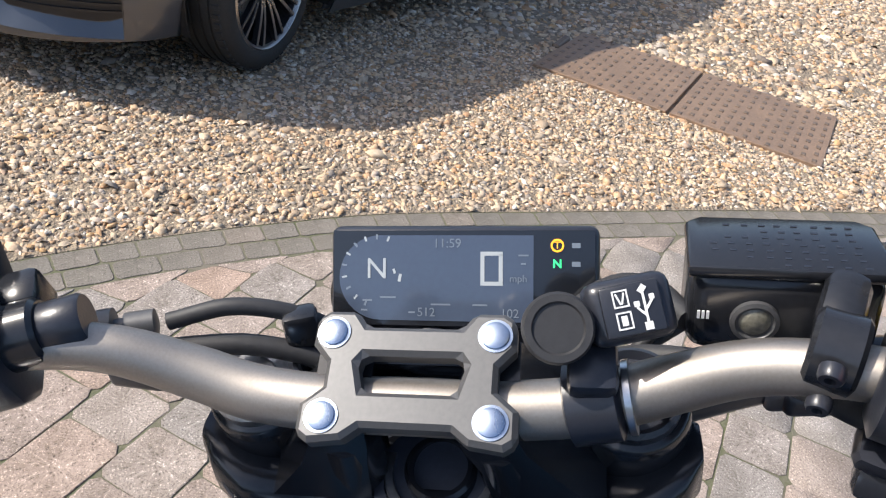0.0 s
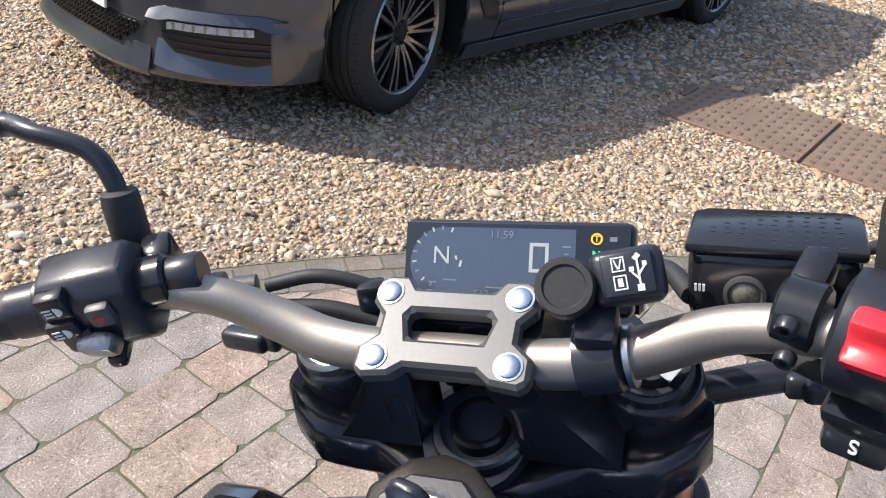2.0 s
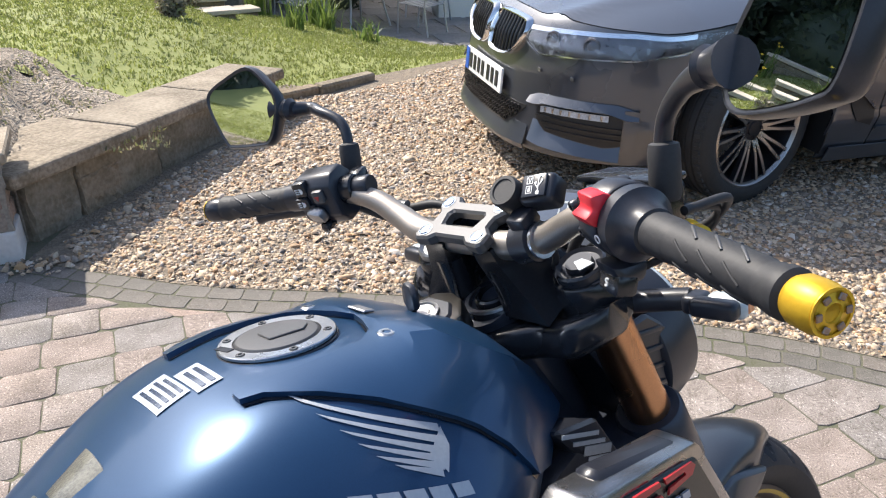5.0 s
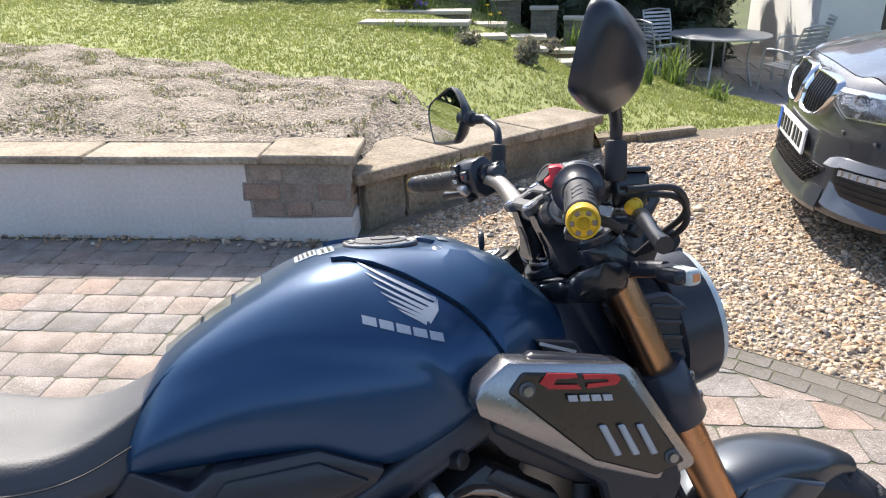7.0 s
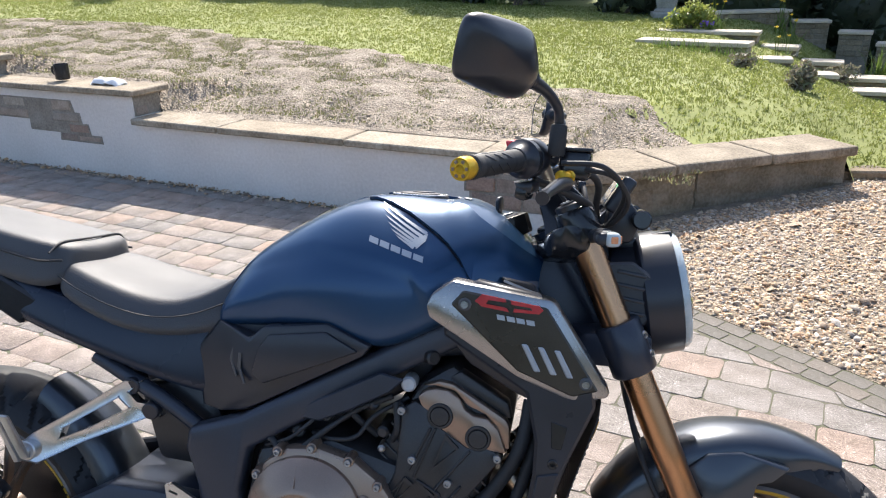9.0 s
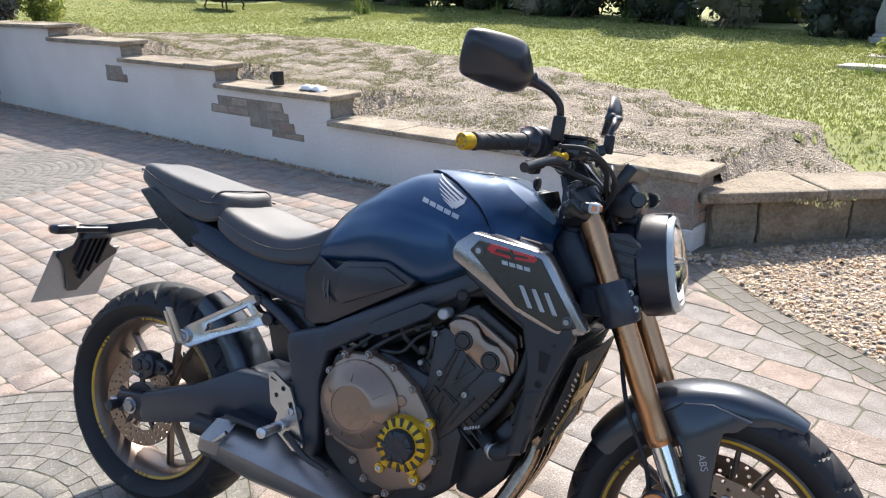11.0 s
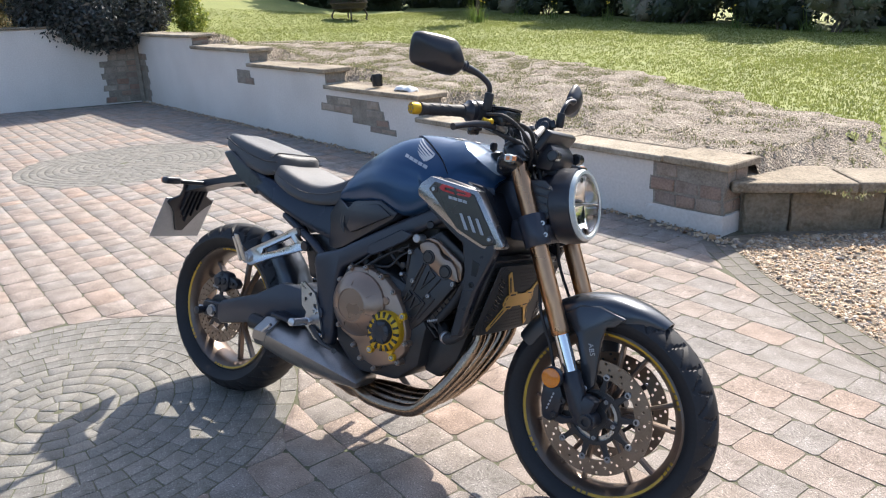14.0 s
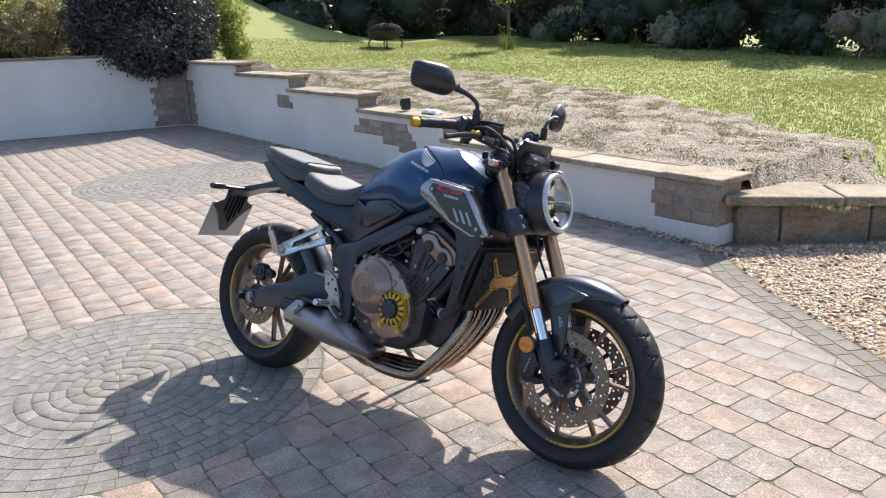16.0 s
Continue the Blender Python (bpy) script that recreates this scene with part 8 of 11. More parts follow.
# --- side covers, frame ---
def side(s):
    def mir(c):                       # narrower towards the rear
        return (c.x, c.y * s * float(np.interp(c.x, [0.50, 0.535, 0.61, 0.72, 0.82], [0.58, 0.64, 0.85, 0.97, 1.05])), c.z)
    bm = bmesh.new()
    slab(bm, [(0.545, 0.782), (0.612, 0.758), (0.640, 0.782), (0.757, 0.797), (0.832, 0.766), (0.818, 0.748), (0.800, 0.738), (0.635, 0.650), (0.600, 0.632), (0.545, 0.618), (0.505, 0.622), (0.490, 0.72)], 0.120, 0.182, 0.006, 2, "y", mir)
    sc = bp("side_cover", bm, "blk", "black side cover below the tank", 35)
    bm = bmesh.new()
    slab(bm, [(0.632, 0.745), (0.652, 0.770), (0.756, 0.784), (0.812, 0.756), (0.640, 0.685), (0.618, 0.700)], 0.165, 0.187, 0.004, 2, "y", mir)
    part("cover_panel", bm, "blk", sc, smooth=35)
    for k in range(2):
        bm = bmesh.new()
        x = 0.572 + 0.018 * k
        slab(bm, [(x, 0.742 - 0.01 * k), (x + 0.007, 0.742 - 0.01 * k), (x + 0.004, 0.715 - 0.01 * k), (x + 0.014, 0.69 - 0.01 * k), (x + 0.010, 0.688 - 0.01 * k), (x - 0.003, 0.715 - 0.01 * k)], 0.179, 0.1845, 0.001, 1, "y", mir)
        part("vent_slit", bm, "steel_clamp", sc)
    bm = bmesh.new()
    slab(bm, [(0.955, 0.812), (0.985, 0.770), (0.86, 0.708), (0.615, 0.570), (0.600, 0.50), (0.605, 0.36), (0.590, 0.30), (0.545, 0.285), (0.535, 0.36), (0.520, 0.50), (0.500, 0.565), (0.505, 0.600), (0.600, 0.628), (0.80, 0.735)],
         0.125, 0.168, 0.012, 3, "y", lambda c: (c.x, (c.y - 0.02 * max(0, (c.x - 0.8) / 0.18)) * s, c.z))
    fr = bp("main_frame", bm, "frame_black", "satin black twin-spar frame", 35)
    bm = bmesh.new()
    slab(bm, [(0.70, 0.648), (0.845, 0.722), (0.885, 0.712), (0.862, 0.690), (0.79, 0.652), (0.74, 0.630), (0.69, 0.632)], 0.166, 0.1725, 0.003, 1, "y", mir)
    part("spar_panel", bm, "frame_black", fr, smooth=35)
    bm = bmesh.new()
    slab(bm, [(0.523, 0.575), (0.557, 0.590), (0.572, 0.575), (0.580, 0.52), (0.575, 0.47), (0.545, 0.49), (0.530, 0.54)], 0.166, 0.172, 0.003, 1, "y", mir)
    part("pivot_panel", bm, "frame_black", fr, smooth=35)
    bolt((0.545, 0.170 * s, 0.415), (0, s, 0), 0.020, 0.006, "frame_black", fr, "pivot_cap")
    # seat rail
    bm = bmesh.new()
    slab(bm, [(0.53, 0.675), (0.56, 0.645), (0.43, 0.660), (0.355, 0.640), (0.16, 0.775), (0.17, 0.80), (0.36, 0.695)], 0.085, 0.115, 0.008, 2, "y", mir)
    part("seat_rail", bm, "frame_black", fr, smooth=35)
    bm = bmesh.new()
    tube(bm, [(0.52, 0.10 * s, 0.56), (0.44, 0.105 * s, 0.62), (0.37, 0.105 * s, 0.66), (0.30, 0.105 * s, 0.70)], 0.014, 10, 4)
    part("sub_rail", bm, "frame_black", fr, smooth=60)


both(side)

# --- seats and tail ---
def cushion(rows, name, label, mat_, sharp=0.84):
    secs = []
    for x, top, hw, bot in rows:
        half = [(hw * 0.95, bot), (hw, bot + 0.008), (hw * 0.99, bot + (top - bot) * 0.32), (hw * (sharp + 0.03), top - 0.010), (hw * (sharp - 0.04), top - 0.001), (hw * 0.4, top - 0.001), (0, top - 0.004)]
        secs.append([(x, -y, z) for y, z in half] + [(x, y, z) for y, z in half[-2::-1]])
    bm = bmesh.new()
    loft(bm, secs)
    n = len(secs[0])
    bm.verts.ensure_lookup_table()
    bm.faces.new([bm.verts[k] for k in range(n)][::-1])
    bm.faces.new([bm.verts[len(secs) * n - n + k] for k in range(n)])
    lay = bm.edges.layers.float.new("crease_edge")
    for e in bm.edges:
        i, j = sorted(v.index for v in e.verts)
        if j - i == n and i % n in (1, 3, 4, n - 2, n - 4, n - 5):
            e[lay] = 0.8
    return subd(bp(name, bm, mat_, label, 180), 2)


RS = [(0.622, 0.898, 0.052, 0.815), (0.602, 0.884, 0.082, 0.790), (0.556, 0.848, 0.108, 0.765), (0.505, 0.824, 0.126, 0.752), (0.460, 0.813, 0.139, 0.750), (0.410, 0.817, 0.146, 0.752), (0.350, 0.834, 0.147, 0.766), (0.290, 0.854, 0.139, 0.790), (0.250, 0.866, 0.122, 0.805), (0.215, 0.870, 0.098, 0.815)]
rider = cushion(RS, "rider_seat", "black grained rider seat with stitched seams", "seat_vinyl")
PSR = [(0.254, 0.886, 0.085, 0.845), (0.242, 0.898, 0.110, 0.830), (0.205, 0.906, 0.125, 0.820), (0.150, 0.917, 0.126, 0.832), (0.090, 0.930, 0.120, 0.850), (0.030, 0.944, 0.108, 0.872), (-0.020, 0.956, 0.092, 0.895), (-0.055, 0.957, 0.074, 0.908), (-0.072, 0.946, 0.058, 0.915)]
pill = cushion(PSR, "passenger_seat", "black grained passenger seat with piping", "seat_vinyl", 0.86)
for s in (-1, 1):
    bm = bmesh.new()
    tube(bm, [(x, hw * 1.0 * s, bot + (top - bot) * 0.60) for x, top, hw, bot in PSR[1:]], 0.0022, 6, 5)
    part("piping", bm, "rubber", pill, smooth=60)
    bm = bmesh.new()
    tube(bm, [(x, hw * 1.003 * s, bot + (top - bot) * 0.55) for x, top, hw, bot in RS[2:]], 0.0012, 6, 5)
    part("stitching", bm, "rubber", rider, smooth=60)
bm = bmesh.new()
tube(bm, [(0.222, -0.119, 0.884), (0.226, -0.09, 0.9005), (0.228, -0.04, 0.9015), (0.228, 0.04, 0.9015), (0.226, 0.09, 0.9005), (0.222, 0.119, 0.884)], 0.0022, 6, 5)
part("piping", bm, "rubber", pill, smooth=60)
TR = [(0.54, 0.775, 0.108, 0.640), (0.50, 0.772, 0.112, 0.645), (0.42, 0.770, 0.124, 0.668), (0.33, 0.785, 0.134, 0.705), (0.24, 0.812, 0.132, 0.735), (0.15, 0.842, 0.122, 0.765), (0.07, 0.872, 0.108, 0.805), (0.0, 0.900, 0.088, 0.850), (-0.05, 0.922, 0.062, 0.892)]
tail = cushion(TR, "tail_fairing", "dark navy tail fairing under the seats", "tail_navy", 0.9)
bm = bmesh.new()
loft(bm, [[(-0.030, y, z) for y, z in ((-0.062, 0.885), (0.062, 0.885), (0.050, 0.918), (-0.050, 0.918))], [(-0.062, y, z) for y, z in ((-0.048, 0.892), (0.048, 0.892), (0.040, 0.912), (-0.040, 0.912))]], ring=True)
part("tail_lamp", bm, "red_lens", tail, "red tail lamp", 40)
for s in (-1, 1):
    bm = bmesh.new()
    slab(bm, [(0.20, 0.800), (0.02, 0.895), (-0.02, 0.885), (0.05, 0.815), (0.16, 0.750)], 0.100 * s, 0.122 * s, 0.006, 1)
    part("tail_side", bm, "blk_gloss", tail, smooth=35)
# number plate holder
bm = bmesh.new()
loft(bm, [[(0.12, y, z) for y, z in ((-0.045, 0.80), (0.045, 0.80), (0.045, 0.845), (-0.045, 0.845))], [(-0.10, y, z) for y, z in ((-0.040, 0.770), (0.040, 0.770), (0.040, 0.792), (-0.040, 0.792))],
          [(-0.24, y, z) for y, z in ((-0.05, 0.735), (0.05, 0.735), (0.05, 0.765), (-0.05, 0.765))], [(-0.31, y, z) for y, z in ((-0.052, 0.715), (0.052, 0.715), (0.052, 0.762), (-0.052, 0.762))]], ring=True)
hang = bp("plate_holder", bm, "blk", "black ribbed number plate holder", 30)
down = Vector((-0.090, 0, -0.167)).normalized()
fwd = Vector((0.167, 0, -0.090)).normalized()
PLATE = Matrix(((0, -down.x, fwd.x, -0.336), (1, 0, 0, 0), (0, -down.z, fwd.z, 0.685), (0, 0, 0, 1)))      # x across, y up the plate, z towards the wheel
edge = [(0.070, 0.088), (0.060, 0.050), (0.062, 0.022), (0.102, 0.000), (0.104, -0.014), (0.078, -0.036), (0.058, -0.062), (0.016, -0.145)]
bm = bmesh.new()
slab(bm, edge[::-1] + [(-x, y) for x, y in edge], 0.003, 0.014, 0.003, 1, "z")
bmesh.ops.transform(bm, matrix=PLATE, verts=bm.verts)
part("holder_blade", bm, "blk", hang, smooth=30)
for k in range(5):
    bm = bmesh.new()
    x = 0.019 * (k - 2)
    box(bm, (x, 0.0 + 0.004 * abs(k - 2), 0.019), (0.005, 0.190 - 0.045 * abs(k - 2), 0.014), (0, 0, 0), 0.002, 1)
    bmesh.ops.transform(bm, matrix=PLATE, verts=bm.verts)
    part("holder_rib", bm, "blk", hang, smooth=30)
bm = bmesh.new()
slab(bm, [(-0.114, -0.180), (0.114, -0.180), (0.114, 0.004), (-0.114, 0.004)], 0.0, 0.0025, 0.0, 1, "z")
bmesh.ops.transform(bm, matrix=PLATE, verts=bm.verts)
part("number_plate", bm, "plate_back", hang, "pale number plate, its writing not to be made out", 30)


def rear_signal(s):
    bm = bmesh.new()
    tube(bm, [(-0.20, 0.02 * s, 0.757), (-0.212, 0.10 * s, 0.758), (-0.22, 0.150 * s, 0.760)], 0.009, 10, 3)
    ind = bp("rear_indicator", bm, "blk", "black rear indicator on a short stalk", 50)
    bm = bmesh.new()
    box(bm, (-0.220, 0.178 * s, 0.762), (0.034, 0.066, 0.026), (0, 0, 0), 0.009, 3)
    part("indicator_body", bm, "blk", ind, smooth=40)
    bm = bmesh.new()
    box(bm, (-0.239, 0.180 * s, 0.762), (0.008, 0.052, 0.018), (0, 0, 0), 0.003)
    part("indicator_lens", bm, "amber_bulb", ind, smooth=40)


both(rear_signal)


def front_signal(s):
    bm = bmesh.new()
    tube(bm, [(1.168, 0.112 * s, 0.945), (1.182, 0.160 * s, 0.952), (1.19, 0.185 * s, 0.954)], 0.011, 12, 3)
    ind = bp("front_indicator", bm, "blk", "front indicator with clear lens and amber bulb", 50)
    bm = bmesh.new()
    box(bm, (1.188, 0.192 * s, 0.953), (0.026, 0.020, 0.018), (0, 0, -6 * s), 0.005, 3)
    box(bm, (1.181, 0.214 * s, 0.953), (0.018, 0.044, 0.018), (0, 0, -6 * s), 0.006, 3)
    part("indicator_body", bm, "blk", ind, smooth=40)
    bm = bmesh.new()
    box(bm, (1.196, 0.219 * s, 0.952), (0.022, 0.038, 0.021), (0, 0, -6 * s), 0.007, 3)
    part("indicator_lens", bm, "light_guide", ind, "pale clear indicator lens", 40)
    for c, sz in (((1.199, 0.2375 * s, 0.952), (0.010, 0.003, 0.010)), ((1.2070, 0.218 * s, 0.952), (0.003, 0.026, 0.012))):
        bm = bmesh.new()
        box(bm, c, sz, (0, 0, -6 * s), 0.0012, 1)
        part("indicator_bulb", bm, "amber_bulb", ind, "amber bulb behind the lens", 40)


both(front_signal)

# --- headlight ---
HF = Vector((0.985, 0, 0.17)).normalized()     # the way it faces
HC = Vector((1.318, 0, 0.848))
bm = bmesh.new()
lathe(bm, HC, HC - HF * 0.2, [(0.042, 0.0005), (0.042, 0.090), (-0.003, 0.0945), (0.0, 0.103), (0.030, 0.106), (0.055, 0.105), (0.060, 0.100), (0.062, 0.094), (0.100, 0.090), (0.112, 0.078), (0.114, 0.001)], 48)
box(bm, (1.232, 0, 0.93), (0.06, 0.07, 0.022), (0, 10, 0), 0.006)
lamp = bp("headlight", bm, "blk", "round headlight in a finned black shell", 35)
for s in (-1, 1):
    for k in range(6):
        bm = bmesh.new()
        box(bm, HC - HF * 0.082 + Vector((0, s * 0.094, 0.052 - 0.021 * k)), (0.046, 0.014, 0.006), (0, 10, 0), 0.002)
        part("cooling_fin", bm, "blk", lamp, smooth=30)
bm = bmesh.new()
lathe(bm, HC, HC + HF * 0.1, [(-0.004, 0.0985), (0.006, 0.099), (0.013, 0.094), (0.013, 0.086), (0.006, 0.081), (-0.004, 0.080)], 56, False)
part("light_ring", bm, "light_guide", lamp, "white light ring round the lens", 40)
bm = bmesh.new()
lathe(bm, HC, HC + HF * 0.1, [(-0.034, 0.001), (-0.033, 0.045), (-0.022, 0.070), (-0.002, 0.083)], 40, False)
part("reflector", bm, "shroud_rim", lamp, "bright lamp bowl", 40)
bm = bmesh.new()
lathe(bm, HC, HC + HF * 0.1, [(0.003, 0.0855), (0.011, 0.081), (0.019, 0.066), (0.024, 0.042), (0.026, 0.020), (0.0265, 0.0005)], 48)
lens = part("headlight_lens", bm, "lens", lamp, "clear domed lens", 60)
lens.visible_shadow = False
bm = bmesh.new()
hm = Matrix.Translation(HC) @ HF.to_track_quat("Z", "Y").to_matrix().to_4x4()
for c, sz in (((0, 0.002, -0.002), (0.160, 0.004, 0.014)), ((0, -0.016, -0.004), (0.155, 0.016, 0.006))):
    b2 = bmesh.new()
    box(b2, c, sz, (0, 0, 0), 0.001)
    bmesh.ops.transform(b2, matrix=hm, verts=b2.verts)
    if c[1] > 0:
        part("lens_divider", b2, "grip_silver", lamp)
    else:
        add(bm, b2)
part("lens_divider", bm, "steel_clamp", lamp)
b2 = bmesh.new()
box(b2, (0, 0.097, -0.012), (0.052, 0.014, 0.036), (0, 0, 0), 0.004)
bmesh.ops.transform(b2, matrix=hm, verts=b2.verts)
part("visor_block", b2, "blk_gloss", lamp, smooth=35)
for dx, dy, rr_ in ((0.024, 0.034, 0.030), (-0.030, 0.034, 0.030), (0.028, -0.044, 0.026), (-0.028, -0.044, 0.026)):
    b2 = bmesh.new()
    lathe(b2, (dx, dy, -0.024), (dx, dy, 0.05), [(0, rr_ * 0.4), (0.018, rr_), (0.019, rr_ * 0.9), (0.008, rr_ * 0.5), (0.003, rr_ * 0.3), (0.003, 0.0005)], 12)
    bmesh.ops.transform(b2, matrix=hm, verts=b2.verts)
    part("lamp_bowl", b2, "shroud_rim", lamp, "faceted bright lamp bowl", 20)
for s in (-1, 1):
    bm = bmesh.new()
    slab(bm, [(1.145, 0.90), (1.24, 0.905), (1.30, 0.86), (1.26, 0.80), (1.20, 0.82)], 0.088 * s, 0.098 * s, 0.004, 1)
    part("headlight_bracket", bm, "blk", lamp, smooth=30)
    rodp = bmesh.new()
    rod(rodp, (1.250, 0.060 * s, 0.972), (1.250, 0.092 * s, 0.972), 0.016, seg=20, bev=0.003)
    part("mount_boss", rodp, "blk_gloss", lamp, smooth=40)

# --- front mudguard ---
rows = []
for k in range(17):
    a = radians(146 - 85 * k / 16)              # round the front wheel
    R = 0.306 + 0.012 * math.sin(math.pi * k / 16)
    w = np.interp(k, [0, 3, 8, 13, 16], [0.066, 0.072, 0.070, 0.060, 0.030])
    cx, cz = 1.452 + R * math.cos(a), 0.300 + R * math.sin(a)
    ux, uz = math.cos(a), math.sin(a)
    prof = [(-w, -0.052), (-w * 1.02, -0.026), (-w * 0.92, -0.006), (-w * 0.55, 0.006), (0, 0.010), (w * 0.55, 0.006), (w * 0.92, -0.006), (w * 1.02, -0.026), (w, -0.052)]
    if k > 12:
        prof = [(y, d * (1 - (k - 12) * 0.18) if d < 0 else d) for y, d in prof]
    rows.append([(cx + ux * d, y, cz + uz * d) for y, d in prof])
bm = bmesh.new()
loft(bm, rows)
fender = thick(subd(bp("front_mudguard", bm, "paint_graphite", "graphite grey front mudguard", 180), 2), 0.004)
for s in (-1, 1):
    bm = bmesh.new()
    slab(bm, [(1.338, 0.558), (1.376, 0.588), (1.430, 0.594), (1.506, 0.574), (1.478, 0.548), (1.455, 0.543), (1.447, 0.505), (1.444, 0.385), (1.428, 0.362), (1.410, 0.385), (1.380, 0.500)], 0.064 * s, 0.079 * s, 0.005, 2, "y", lambda c: (c.x, c.y - s * 0.36 * max(0, c.z - 0.570), c.z))
    arm = part("mudguard_stay", bm, "paint_graphite", fender, smooth=35)
    words("ABS", 0.020, Matrix.Translation((1.424, 0.0792 * s, 0.478)) @ pose(0, 0, 0, 90, 0, 0 if s < 0 else 180) @ pose(0, 0, 0, 0, 0, -72 if s < 0 else 72), "silver_decal", fender)
    bolt((1.418, 0.078 * s, 0.372), (0, s, 0), 0.008, 0.004, "alu", fender)

# --- front brakes, reflector ---
def caliper(s):
    bm = bmesh.new()
    slab(bm, [(1.306, 0.372), (1.330, 0.388), (1.356, 0.372), (1.372, 0.335), (1.360, 0.285), (1.340, 0.262), (1.316, 0.268), (1.304, 0.315)], 0.060 * s, 0.100 * s, 0.009, 2)
    slab(bm, [(1.350, 0.378), (1.372, 0.384), (1.424, 0.352), (1.440, 0.312), (1.426, 0.300), (1.384, 0.338)], 0.078 * s, 0.092 * s, 0.005, 1)
    slab(bm, [(1.340, 0.292), (1.380, 0.286), (1.436, 0.306), (1.430, 0.288), (1.370, 0.262), (1.344, 0.266)], 0.078 * s, 0.092 * s, 0.005, 1)
    cal = bp("front_caliper", bm, "blk", "black radial brake caliper", 40)
    for x, z in ((1.335, 0.375), (1.350, 0.285), (1.372, 0.330)):
        bolt((x, 0.1 * s, z), (0, s, 0), 0.009, 0.005, "engine_black", cal)
    for k in range(5):
        bm = bmesh.new()
        box(bm, (1.328 + 0.0035 * k, 0.1004 * s, 0.300 + 0.0105 * k), (0.0065, 0.0008, 0.0042), (0, -72, 0))
        part("printed_block", bm, "silver_decal", cal)
    bm = bmesh.new()
    tube(bm, [(1.335, 0.096 * s, 0.40), (1.318, 0.105 * s, 0.47), (1.275, 0.100 * s, 0.56), (1.245, 0.06 * s, 0.66), (1.24, 0.03 * s, 0.74)], 0.0048, 8, 5)
    bp("brake_hose", bm, "rubber", "black brake hose", 60)
    bm = bmesh.new()
    rod(bm, (1.352, 0.132 * s, 0.397), (1.352, 0.152 * s, 0.397), 0.0285, seg=28, bev=0.003)
    rf = bp("side_reflector", bm, "blk", "round orange reflector", 40)
    bm = bmesh.new()
    lathe(bm, (1.352, 0.1515 * s, 0.397), (1.352, 0.17 * s, 0.397), [(0, 0.026), (0.003, 0.0255), (0.0055, 0.018), (0.006, 0.0005)], 32)
    part("reflector_lens", bm, "orange_lens", rf, "orange lens", 40)


both(caliper)
bm = bmesh.new()
rod(bm, (1.452, -0.128, 0.3), (1.452, 0.128, 0.3), 0.013, seg=20, bev=0.002)
lathe(bm, (1.452, -0.126, 0.3), (1.452, -0.2, 0.3), [(0, 0.018), (0.008, 0.018), (0.009, 0.0165), (0.009, 0.010), (0.001, 0.009), (0.001, 0.0005)], 24)
bp("front_axle", bm, "engine_black", "dark hollow axle", smooth=30)

